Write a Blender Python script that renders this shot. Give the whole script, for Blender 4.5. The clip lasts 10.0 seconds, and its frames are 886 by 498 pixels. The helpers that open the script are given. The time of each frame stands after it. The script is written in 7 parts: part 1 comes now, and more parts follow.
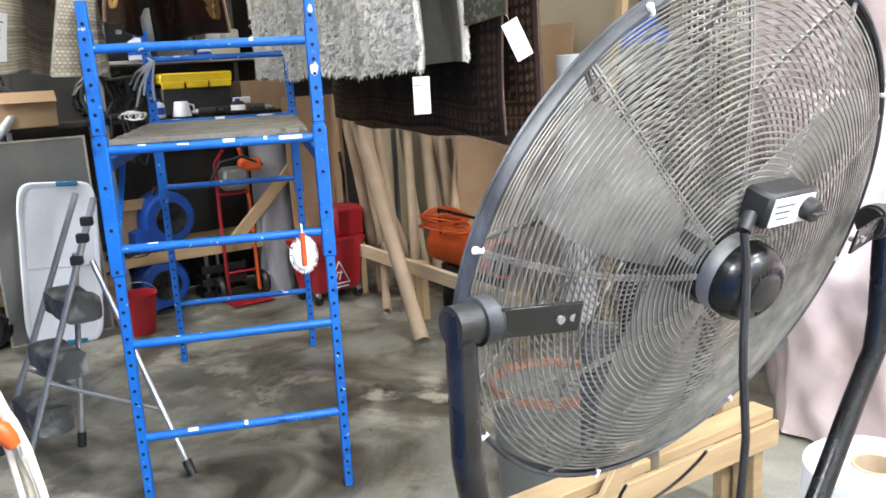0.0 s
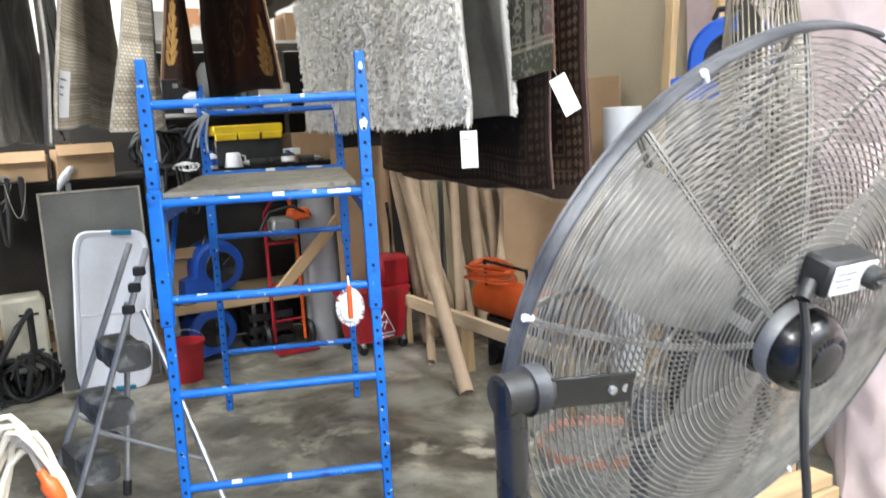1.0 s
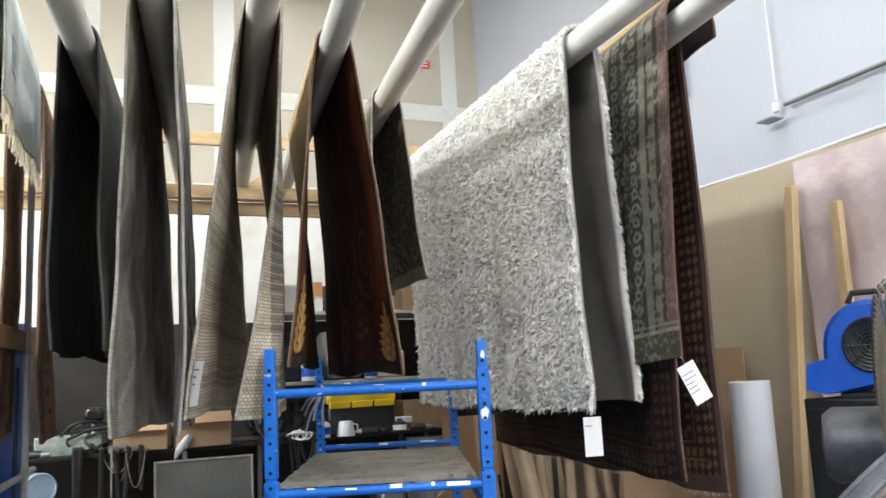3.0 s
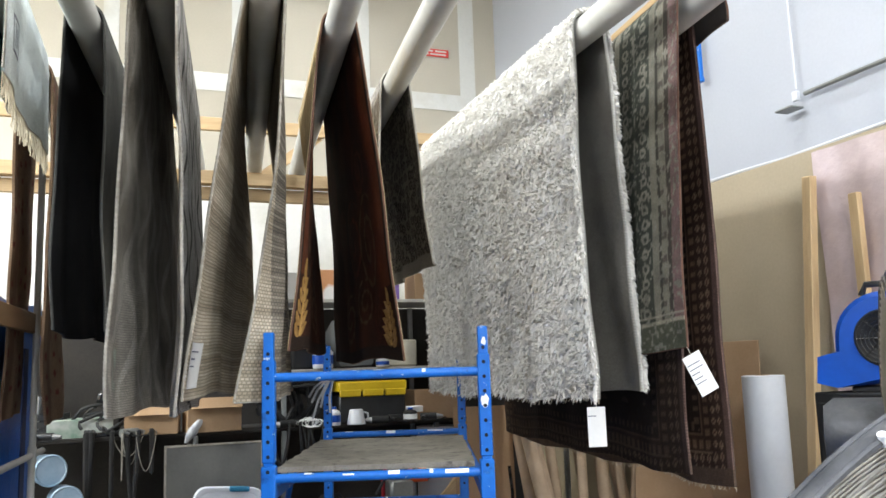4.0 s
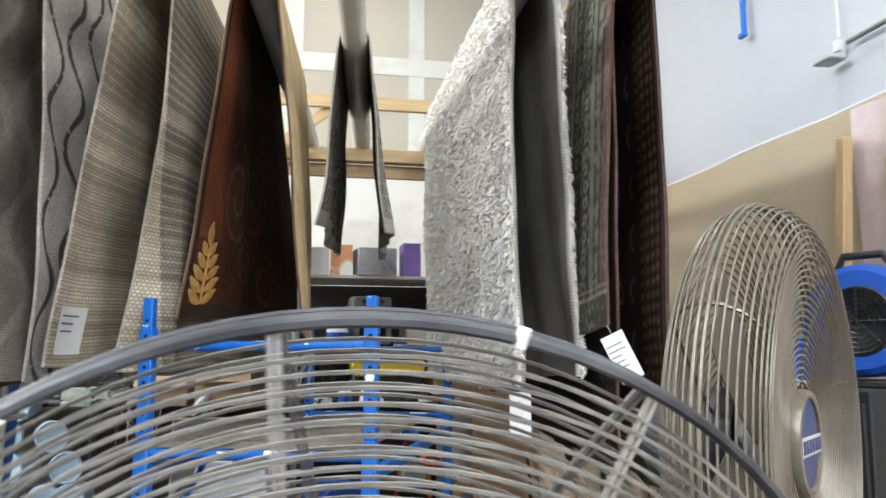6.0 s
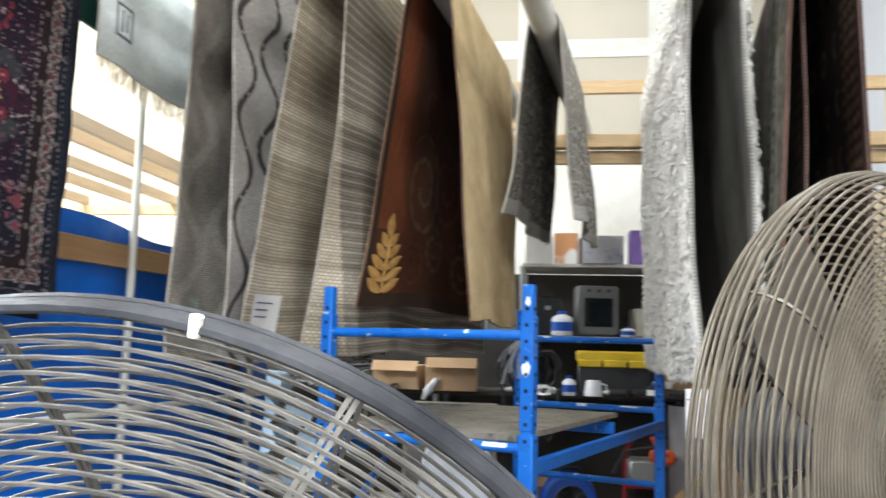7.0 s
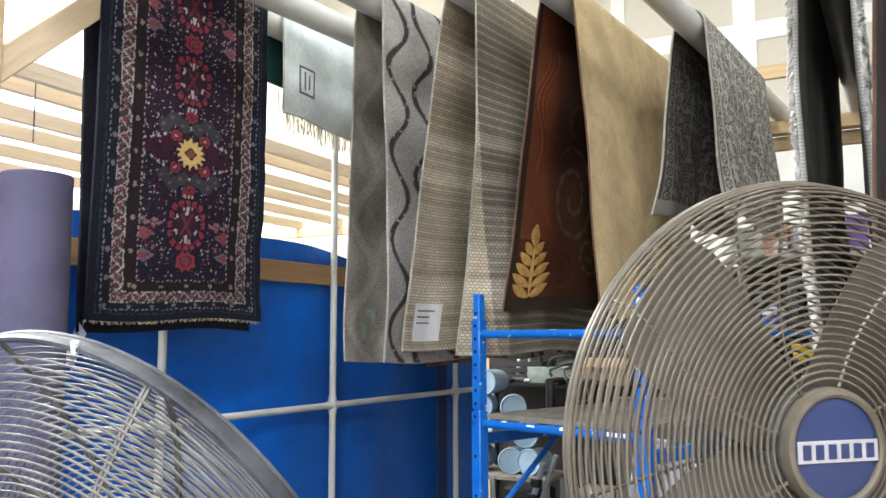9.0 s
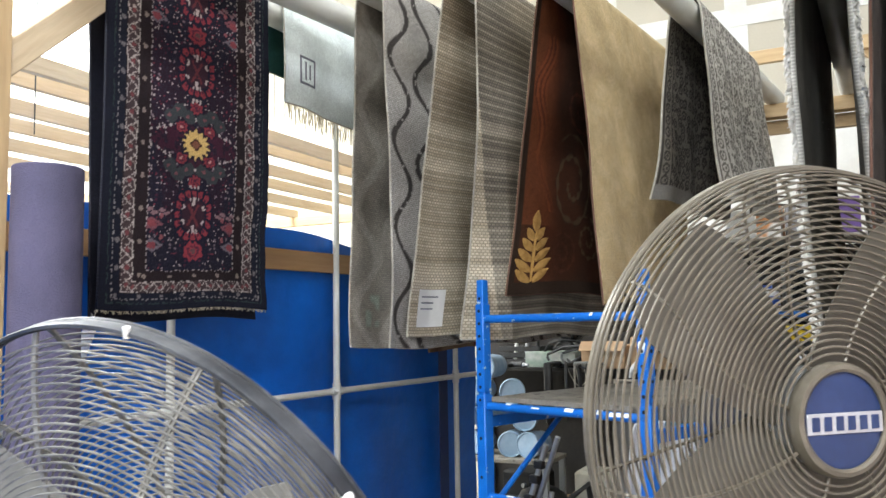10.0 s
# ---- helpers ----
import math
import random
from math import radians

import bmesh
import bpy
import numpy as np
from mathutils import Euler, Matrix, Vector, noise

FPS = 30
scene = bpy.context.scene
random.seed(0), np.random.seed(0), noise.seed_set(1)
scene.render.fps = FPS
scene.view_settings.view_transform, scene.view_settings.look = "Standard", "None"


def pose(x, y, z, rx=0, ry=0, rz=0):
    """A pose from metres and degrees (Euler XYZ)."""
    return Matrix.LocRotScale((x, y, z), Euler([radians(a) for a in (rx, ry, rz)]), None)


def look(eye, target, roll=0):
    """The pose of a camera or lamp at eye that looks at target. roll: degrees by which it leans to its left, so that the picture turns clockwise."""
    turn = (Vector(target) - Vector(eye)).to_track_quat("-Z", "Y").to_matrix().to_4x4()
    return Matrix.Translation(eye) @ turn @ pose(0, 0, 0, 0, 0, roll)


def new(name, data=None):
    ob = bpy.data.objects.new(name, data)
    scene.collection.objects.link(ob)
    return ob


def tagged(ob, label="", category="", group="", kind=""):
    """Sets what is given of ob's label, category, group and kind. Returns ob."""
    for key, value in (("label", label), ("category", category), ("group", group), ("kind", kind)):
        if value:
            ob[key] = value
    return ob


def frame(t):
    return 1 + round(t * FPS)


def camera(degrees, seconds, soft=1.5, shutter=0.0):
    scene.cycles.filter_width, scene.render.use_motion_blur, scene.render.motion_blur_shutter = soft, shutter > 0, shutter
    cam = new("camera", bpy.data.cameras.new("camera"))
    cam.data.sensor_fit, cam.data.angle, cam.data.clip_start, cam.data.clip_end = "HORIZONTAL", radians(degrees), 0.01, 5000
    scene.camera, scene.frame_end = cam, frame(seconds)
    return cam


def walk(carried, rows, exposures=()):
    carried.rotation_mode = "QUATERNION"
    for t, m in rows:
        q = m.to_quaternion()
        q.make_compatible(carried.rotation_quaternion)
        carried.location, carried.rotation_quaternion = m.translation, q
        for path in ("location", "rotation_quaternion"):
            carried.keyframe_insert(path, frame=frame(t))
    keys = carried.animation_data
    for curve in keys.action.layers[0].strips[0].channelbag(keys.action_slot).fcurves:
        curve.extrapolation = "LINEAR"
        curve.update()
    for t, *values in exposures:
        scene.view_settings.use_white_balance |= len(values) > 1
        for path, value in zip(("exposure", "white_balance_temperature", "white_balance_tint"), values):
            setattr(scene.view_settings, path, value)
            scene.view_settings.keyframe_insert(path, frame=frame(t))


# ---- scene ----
cam = camera(56.6, 10.0, shutter=0.4)
PATH = [
    (0, (0.536, -3.128, 1.652), (0.943, -1.217, 1.222), -3.1),
    (0.5, (0.565, -3.128, 1.662), (0.91, -1.195, 1.285), -3.3),
    (1, (0.535, -3.112, 1.674), (0.845, -1.161, 1.363), -3.1),
    (1.5, (0.527, -3.09, 1.741), (0.782, -1.108, 1.645), -2.7),
    (2, (0.518, -3.07, 1.793), (0.709, -1.083, 1.928), -3.0),
    (2.5, (0.507, -3.059, 1.822), (0.652, -1.082, 2.086), -3.0),
    (3, (0.486, -3.042, 1.824), (0.581, -1.066, 2.122), -2.8),
    (3.2, (0.488, -3.042, 1.826), (0.549, -1.066, 2.129), -2.7),
    (4.5, (0.657, -2.894, 1.777), (0.69, -0.913, 2.049), -1.7),
    (5, (0.828, -2.776, 1.771), (0.828, -0.795, 2.042), -1.3),
    (5.2, (0.97, -2.78, 1.76), (0.933, -0.798, 2.027), -0.9),
    (6.5, (1.556, -2.485, 1.745), (0.981, -0.584, 1.985), 0.6),
    (7, (1.737, -2.444, 1.752), (0.804, -0.689, 1.976), 1.4),
    (7.5, (1.864, -2.467, 1.765), (0.677, -0.873, 1.987), 1.3),
    (8, (2.034, -2.543, 1.768), (0.744, -1.03, 1.988), 1.2),
    (8.5, (2.233, -2.439, 1.775), (0.81, -1.05, 1.989), 1.2),
    (9, (2.348, -2.389, 1.769), (0.889, -1.038, 1.981), -0.2),
    (9.5, (2.394, -2.389, 1.778), (0.93, -1.04, 1.973), -0.8),
    (10, (2.348, -2.461, 1.762), (0.902, -1.091, 1.943), -1.0),
]
walk(cam, [(t, look(e, g, r)) for t, e, g, r in PATH], exposures=[(0, 0.1), (1, 0.2), (1.5, -0.02), (2.0, -0.40), (2.5, -0.52), (4.5, -0.40), (6.5, -0.50), (7.5, -0.14), (8.5, -0.30), (10, -0.42)])

# ---- light ----
world = bpy.data.worlds.new("world")
scene.world = world
world.use_nodes = True
wn = world.node_tree.nodes
sky = world.node_tree.nodes.new("ShaderNodeTexSky")
sky.sky_type, sky.sun_disc = "NISHITA", False
sky.sun_elevation, sky.sun_rotation = radians(40), radians(200)
world.node_tree.links.new(sky.outputs[0], wn["Background"].inputs[0])
wn["Background"].inputs[1].default_value = 0.08

TURN = radians(20)                     # the building stands at 20 degrees to the scaffold
BC, BS = math.cos(TURN), math.sin(TURN)


def bw(X, Y, z=0.0):
    """A place in the building's own axes, in the world."""
    return Vector((X * BC - Y * BS, X * BS + Y * BC, z))


# Assumed overhead lamps, none in view; the pair at X = -4.6 whitens the far room.
LAMPS = [(-0.8, -6.9), (1.9, -6.9), (-0.2, -4.4), (1.9, -4.4), (0.2, 0.4), (2.0, 0.4), (1.0, 3.6), (-4.6, -2.2), (-4.6, 2.0)]
LAMP_Z = 5.75
for X, Y in LAMPS:
    ld = bpy.data.lights.new("added_light", "AREA")
    ld.shape, ld.size, ld.size_y, ld.energy = "RECTANGLE", 0.35 if X > -2 else 1.2, 1.3 if X > -2 else 2.6, (900 if X < -2 else (540 if X > 0 else 480) if Y < -6 else (200 if X > 0 else 125) if Y < -2 else 42 if Y < 2 else 30)
    ld.color = (0.915, 0.96, 1.0)
    lo = new("added_light", ld)
    lo.matrix_world = Matrix.Translation(bw(X, Y, LAMP_Z - 0.03)) @ Matrix.Rotation(TURN, 4, "Z")


# ---- mesh and material helpers ----
class M:
    """Collects vertices and faces of one mesh."""

    def __init__(self):
        self.v, self.f, self.smooth = [], [], []

    def add(self, verts, faces, smooth=True):
        n = len(self.v)
        self.v.extend(tuple(p) for p in verts)
        self.f.extend(tuple(i + n for i in q) for q in faces)
        self.smooth.extend([smooth] * len(faces))
        return self

    def box(self, c, s, bev=0.003, m=None):
        """A box with chamfered edges: centre, size, chamfer, and a turn."""
        hx, hy, hz = (a / 2 for a in s)
        b = min(bev, hx * 0.45, hy * 0.45, hz * 0.45)
        V, idx = [], {}
        for sx in (-1, 1):
            for sy in (-1, 1):
                for sz in (-1, 1):
                    for k, p in enumerate(((sx * hx, sy * (hy - b), sz * (hz - b)), (sx * (hx - b), sy * hy, sz * (hz - b)), (sx * (hx - b), sy * (hy - b), sz * hz))):
                        idx[sx, sy, sz, k] = len(V)
                        V.append(Vector(p))
        F = []
        for s_ in (-1, 1):
            F.append([idx[s_, a, d, 0] for a, d in ((-1, -1), (1, -1), (1, 1), (-1, 1))][::s_])
            F.append([idx[a, s_, d, 1] for a, d in ((-1, -1), (1, -1), (1, 1), (-1, 1))][::-s_])
            F.append([idx[a, d, s_, 2] for a, d in ((-1, -1), (1, -1), (1, 1), (-1, 1))][::s_])
        for a in (-1, 1):
            for d in (-1, 1):
                F.append([idx[a, d, -1, 0], idx[a, d, 1, 0], idx[a, d, 1, 1], idx[a, d, -1, 1]][::-a * d])
                F.append([idx[a, -1, d, 0], idx[a, 1, d, 0], idx[a, 1, d, 2], idx[a, -1, d, 2]][::a * d])
                F.append([idx[-1, a, d, 1], idx[1, a, d, 1], idx[1, a, d, 2], idx[-1, a, d, 2]][::-a * d])
                for e in (-1, 1):
                    F.append([idx[a, d, e, 0], idx[a, d, e, 1], idx[a, d, e, 2]][::a * d * e])
        m = m or Matrix.Identity(4)
        return self.add([Vector(c) + (m.to_3x3() @ p) for p in V], F, False)

    def cyl(self, a, b, r, n=16, r2=None, caps=True):
        a, b = Vector(a), Vector(b)
        r2 = r if r2 is None else r2
        w = (b - a).normalized()
        u = w.orthogonal().normalized()
        t = w.cross(u)
        V = [p + q * (math.cos(k * math.tau / n) * u + math.sin(k * math.tau / n) * t) for p, q in ((a, r), (b, r2)) for k in range(n)]
        F = [(k, (k + 1) % n, n + (k + 1) % n, n + k) for k in range(n)]
        self.add(V, F)
        if caps:
            self.add(V[:n], [tuple(range(n))[::-1]], False)
            self.add(V[n:], [tuple(range(n))], False)
        return self

    def tube(self, pts, r, n=8, closed=False, caps=True):
        pts = [Vector(p) for p in pts]
        N = len(pts)
        V, F = [], []
        u = None
        for i, p in enumerate(pts):
            w = ((pts[(i + 1) % N] if closed or i < N - 1 else p) - (pts[i - 1] if closed or i else p)).normalized()
            u = w.orthogonal().normalized() if u is None else (u - w * u.dot(w)).normalized()
            t = w.cross(u)
            V += [p + r * (math.cos(k * math.tau / n) * u + math.sin(k * math.tau / n) * t) for k in range(n)]
        for i in range(N if closed else N - 1):
            j = (i + 1) % N
            F += [(i * n + k, i * n + (k + 1) % n, j * n + (k + 1) % n, j * n + k) for k in range(n)]
        self.add(V, F)
        if caps and not closed:
            self.add(V[:n], [tuple(range(n))[::-1]], False)
            self.add(V[-n:], [tuple(range(n))], False)
        return self

    def ring(self, R, z, r, n=96, k=5):
        """A wire ring about the local z axis."""
        return self.tube([(R * math.cos(a * math.tau / n), R * math.sin(a * math.tau / n), z) for a in range(n)], r, k, True)

    def lathe(self, prof, n=24, c=(0, 0, 0)):
        V, F = [], []
        for r, z in prof:
            V += [(c[0] + r * math.cos(k * math.tau / n), c[1] + r * math.sin(k * math.tau / n), c[2] + z) for k in range(n)]
        for i in range(len(prof) - 1):
            F += [(i * n + k, i * n + (k + 1) % n, (i + 1) * n + (k + 1) % n, (i + 1) * n + k) for k in range(n)]
        return self.add(V, F)

    def loft(self, sections, closed=True):
        """Skins a row of equal point loops and caps its ends."""
        n = len(sections[0])
        V = [p for s in sections for p in s]
        F = []
        for i in range(len(sections) - 1):
            F += [(i * n + k, i * n + (k + 1) % n, (i + 1) * n + (k + 1) % n, (i + 1) * n + k) for k in range(n if closed else n - 1)]
        self.add(V, F)
        if closed:
            self.add(sections[0], [tuple(range(n))[::-1]], False)
            self.add(sections[-1], [tuple(range(n))], False)
        return self


def part(name, m, material, parent=None, label="", pose_=None, sharp=40):
    """Links collected geometry as one mesh object, under a thing or a part."""
    me = bpy.data.meshes.new(name)
    me.from_pydata(m.v, [], m.f)
    me.polygons.foreach_set("use_smooth", m.smooth)
    me.materials.append(material)
    me.set_sharp_from_angle(angle=radians(sharp))
    me.update()
    ob = new(name, me)
    if parent:
        ob.parent = parent
    if pose_:
        ob.matrix_basis = pose_
    if label:
        tagged(ob, label)
    return ob


def thing(name, at, label, category, turn=0.0, group="", kind=""):
    """An empty at a thing's base, which parents its parts."""
    ob = new(name)
    ob.empty_display_size = 0.05
    ob.matrix_basis = at if isinstance(at, Matrix) else Matrix.Translation(Vector(at)) @ Matrix.Rotation(turn, 4, "Z")
    return tagged(ob, label, category, group, kind)


def mat(name, col, rough=0.6, metal=0.0, col2=None, scale=6.0, bump=0.15, bscale=90.0, var=0.25, mix=0.5, sharpn=0.15, coat=0.0):
    """A surface of two colours mixed by large stains, with fine grain and relief."""
    ma = bpy.data.materials.new(name)
    ma.use_nodes = True
    nt = ma.node_tree
    b = nt.nodes["Principled BSDF"]
    tc = nt.nodes.new("ShaderNodeTexCoord")
    n1 = nt.nodes.new("ShaderNodeTexNoise")
    n1.inputs["Scale"].default_value, n1.inputs["Detail"].default_value = scale, 6
    n2 = nt.nodes.new("ShaderNodeTexNoise")
    n2.inputs["Scale"].default_value, n2.inputs["Detail"].default_value = bscale, 4
    nt.links.new(tc.outputs["Object"], n1.inputs["Vector"])
    nt.links.new(tc.outputs["Object"], n2.inputs["Vector"])
    ramp = nt.nodes.new("ShaderNodeMapRange")
    ramp.inputs["From Min"].default_value, ramp.inputs["From Max"].default_value = mix - sharpn, mix + sharpn
    nt.links.new(n1.outputs[0], ramp.inputs["Value"])
    mx = nt.nodes.new("ShaderNodeMix")
    mx.data_type = "RGBA"
    c2 = col2 or tuple(min(1, c * (1 + var)) for c in col)
    mx.inputs[6].default_value, mx.inputs[7].default_value = (*col, 1), (*c2, 1)
    nt.links.new(ramp.outputs[0], mx.inputs[0])
    hs = nt.nodes.new("ShaderNodeMapRange")
    hs.inputs["To Min"].default_value, hs.inputs["To Max"].default_value = 1 - var, 1 + var
    nt.links.new(n2.outputs[0], hs.inputs["Value"])
    mul = nt.nodes.new("ShaderNodeMix")
    mul.data_type, mul.blend_type = "RGBA", "MULTIPLY"
    mul.inputs[0].default_value = 1
    nt.links.new(mx.outputs[2], mul.inputs[6])
    nt.links.new(hs.outputs[0], mul.inputs[7])
    nt.links.new(mul.outputs[2], b.inputs["Base Color"])
    rr = nt.nodes.new("ShaderNodeMapRange")
    rr.inputs["To Min"].default_value, rr.inputs["To Max"].default_value = max(0.03, rough - 0.12), min(1, rough + 0.12)
    nt.links.new(n1.outputs[0], rr.inputs["Value"])
    nt.links.new(rr.outputs[0], b.inputs["Roughness"])
    b.inputs["Metallic"].default_value = metal
    b.inputs["Coat Weight"].default_value = coat
    if bump:
        bp = nt.nodes.new("ShaderNodeBump")
        bp.inputs["Strength"].default_value, bp.inputs["Distance"].default_value = bump, 0.01
        nt.links.new(n2.outputs[0], bp.inputs["Height"])
        nt.links.new(bp.outputs[0], b.inputs["Normal"])
    return ma


def specks(ma, col, scale, start, soft=0.04, detail=5):
    """Chips, dust or grime of another colour strewn over a surface."""
    nt = ma.node_tree
    sock = nt.nodes["Principled BSDF"].inputs["Base Color"]
    old = sock.links[0].from_socket
    tc = nt.nodes.new("ShaderNodeTexCoord")
    n = nt.nodes.new("ShaderNodeTexNoise")
    n.inputs["Scale"].default_value, n.inputs["Detail"].default_value, n.inputs["Roughness"].default_value = scale, detail, 0.62
    nt.links.new(tc.outputs["Object"], n.inputs["Vector"])
    r = nt.nodes.new("ShaderNodeMapRange")
    r.inputs["From Min"].default_value, r.inputs["From Max"].default_value = start, start + soft
    nt.links.new(n.outputs[0], r.inputs["Value"])
    mx = nt.nodes.new("ShaderNodeMix")
    mx.data_type = "RGBA"
    mx.inputs[7].default_value = (*col, 1)
    nt.links.new(r.outputs[0], mx.inputs[0])
    nt.links.new(old, mx.inputs[6])
    nt.links.new(mx.outputs[2], sock)
    return ma


def wood(name, col, col2, grain=(3, 40, 40), rough=0.65):
    ma = mat(name, col, rough, 0, col2, 1.0, 0.2, 1.0, 0.12, 0.5, 0.25)
    nt = ma.node_tree
    tc = next(n for n in nt.nodes if n.type == "TEX_COORD")
    mp = nt.nodes.new("ShaderNodeMapping")
    mp.inputs["Scale"].default_value = grain
    nt.links.new(tc.outputs["Object"], mp.inputs["Vector"])
    k = 0
    for n in nt.nodes:
        if n.type == "TEX_NOISE":
            nt.links.new(mp.outputs[0], n.inputs["Vector"])
            n.inputs["Scale"].default_value = 1.0 if k == 0 else 3.0
            n.inputs["Distortion"].default_value = 0.6
            k += 1
    return ma


def weave(name, rough=0.95, bump=0.7, bscale=230.0, var=0.42, sheen=0.0, knot=(0.0075, 0.006), depth=0.25, gap=0.13):
    """Carpet: the knots' colours lie in the mesh's colour layer; the material adds fibre and wear."""
    ma = bpy.data.materials.new(name)
    ma.use_nodes = True
    nt = ma.node_tree
    b = nt.nodes["Principled BSDF"]
    at = nt.nodes.new("ShaderNodeVertexColor")
    at.layer_name = "knots"
    tc = nt.nodes.new("ShaderNodeTexCoord")
    n1 = nt.nodes.new("ShaderNodeTexNoise")
    n1.inputs["Scale"].default_value, n1.inputs["Detail"].default_value = 5, 6
    n2 = nt.nodes.new("ShaderNodeTexNoise")
    n2.inputs["Scale"].default_value, n2.inputs["Detail"].default_value = bscale, 3
    nt.links.new(tc.outputs["Object"], n1.inputs["Vector"])
    nt.links.new(tc.outputs["Object"], n2.inputs["Vector"])
    ad = nt.nodes.new("ShaderNodeMath")
    nt.links.new(n1.outputs[0], ad.inputs[0])
    nt.links.new(n2.outputs[0], ad.inputs[1])
    hs = nt.nodes.new("ShaderNodeMapRange")
    hs.inputs["From Min"].default_value, hs.inputs["From Max"].default_value = 0.5, 1.5
    hs.inputs["To Min"].default_value, hs.inputs["To Max"].default_value = 1 - var, 1 + var
    nt.links.new(ad.outputs[0], hs.inputs["Value"])
    mul = nt.nodes.new("ShaderNodeMix")
    mul.data_type, mul.blend_type = "RGBA", "MULTIPLY"
    mul.inputs[0].default_value = 1
    nt.links.new(at.outputs[0], mul.inputs[6])
    nt.links.new(hs.outputs[0], mul.inputs[7])
    # rows of knots, laid along the cloth
    cl = nt.nodes.new("ShaderNodeAttribute")
    cl.attribute_name = "cloth"
    br = nt.nodes.new("ShaderNodeTexBrick")
    br.inputs["Color1"].default_value, br.inputs["Color2"].default_value = (1 + depth, 1 + depth, 1 + depth, 1), (1, 1, 1, 1)
    br.inputs["Mortar"].default_value = (1 - depth, 1 - depth, 1 - depth, 1)
    br.inputs["Scale"].default_value, br.inputs["Mortar Size"].default_value = 1.0, knot[1] * gap
    br.inputs["Mortar Smooth"].default_value = 0.4
    br.inputs["Brick Width"].default_value, br.inputs["Row Height"].default_value = knot
    nt.links.new(cl.outputs["Vector"], br.inputs["Vector"])
    kn = nt.nodes.new("ShaderNodeMix")
    kn.data_type, kn.blend_type = "RGBA", "MULTIPLY"
    kn.inputs[0].default_value = 1
    nt.links.new(mul.outputs[2], kn.inputs[6])
    nt.links.new(br.outputs["Color"], kn.inputs[7])
    nt.links.new(kn.outputs[2], b.inputs["Base Color"])
    b.inputs["Roughness"].default_value = rough
    b.inputs["Sheen Weight"].default_value = sheen
    b.inputs["Specular IOR Level"].default_value = 0.2
    bp = nt.nodes.new("ShaderNodeBump")
    bp.inputs["Strength"].default_value, bp.inputs["Distance"].default_value = bump, 0.006
    nt.links.new(n2.outputs[0], bp.inputs["Height"])
    nt.links.new(bp.outputs[0], b.inputs["Normal"])
    return ma




def stained_concrete():
    """Bare slab: broad brown stains, pale scuffed patches, fine grit."""
    m = bpy.data.materials.new("stained_concrete")
    m.use_nodes = True
    nt = m.node_tree
    bs = nt.nodes["Principled BSDF"]
    geo = nt.nodes.new("ShaderNodeNewGeometry")

    def noise(scale, detail, rough, warp):
        n = nt.nodes.new("ShaderNodeTexNoise")
        n.inputs["Scale"].default_value, n.inputs["Detail"].default_value = scale, detail
        n.inputs["Roughness"].default_value, n.inputs["Distortion"].default_value = rough, warp
        nt.links.new(geo.outputs["Position"], n.inputs["Vector"])
        return n.outputs["Fac"]

    def ramp(fac, stops):
        r = nt.nodes.new("ShaderNodeValToRGB")
        while len(r.color_ramp.elements) < len(stops):
            r.color_ramp.elements.new(0.5)
        for e, (p, c) in zip(r.color_ramp.elements, stops):
            e.position, e.color = p, (*c, 1)
        nt.links.new(fac, r.inputs["Fac"])
        return r.outputs["Color"]

    def mix(fac, c1, c2, kind="MIX"):
        n = nt.nodes.new("ShaderNodeMixRGB")
        n.blend_type = kind
        for sock, v in zip(n.inputs, (fac, c1, c2)):
            if isinstance(v, bpy.types.NodeSocket):
                nt.links.new(v, sock)
            else:
                sock.default_value = v
        return n.outputs["Color"]

    broad = ramp(noise(1.25, 9, 0.62, 0.8), ((0.37, (0.036, 0.030, 0.021)), (0.45, (0.110, 0.101, 0.076)), (0.54, (0.215, 0.205, 0.166)), (0.66, (0.300, 0.292, 0.252))))
    where = ramp(noise(0.9, 3, 0.5, 0.3), ((0.42, (0, 0, 0)), (0.52, (1, 1, 1))))
    scuff = ramp(noise(3.6, 10, 0.62, 0.25), ((0.50, (0, 0, 0)), (0.60, (0.7, 0.7, 0.7))))
    col = mix(mix(1.0, where, scuff, "MULTIPLY"), broad, (0.47, 0.43, 0.34, 1))
    spots = ramp(noise(13, 6, 0.7, 0.4), ((0.66, (0, 0, 0)), (0.71, (0.6, 0.6, 0.6))))
    col = mix(spots, col, (0.050, 0.036, 0.025, 1))
    grit = ramp(noise(120, 4, 0.7, 0), ((0.35, (0.78, 0.78, 0.78)), (0.65, (1.18, 1.18, 1.18))))
    nt.links.new(mix(1.0, col, grit, "MULTIPLY"), bs.inputs["Base Color"])
    nt.links.new(ramp(noise(2.6, 6, 0.6, 0.5), ((0.35, (0.30, 0.30, 0.30)), (0.65, (0.62, 0.62, 0.62)))), bs.inputs["Roughness"])
    bump = nt.nodes.new("ShaderNodeBump")
    bump.inputs["Strength"].default_value, bump.inputs["Distance"].default_value = 0.25, 0.004
    nt.links.new(noise(45, 6, 0.7, 0), bump.inputs["Height"])
    nt.links.new(bump.outputs["Normal"], bs.inputs["Normal"])
    return m


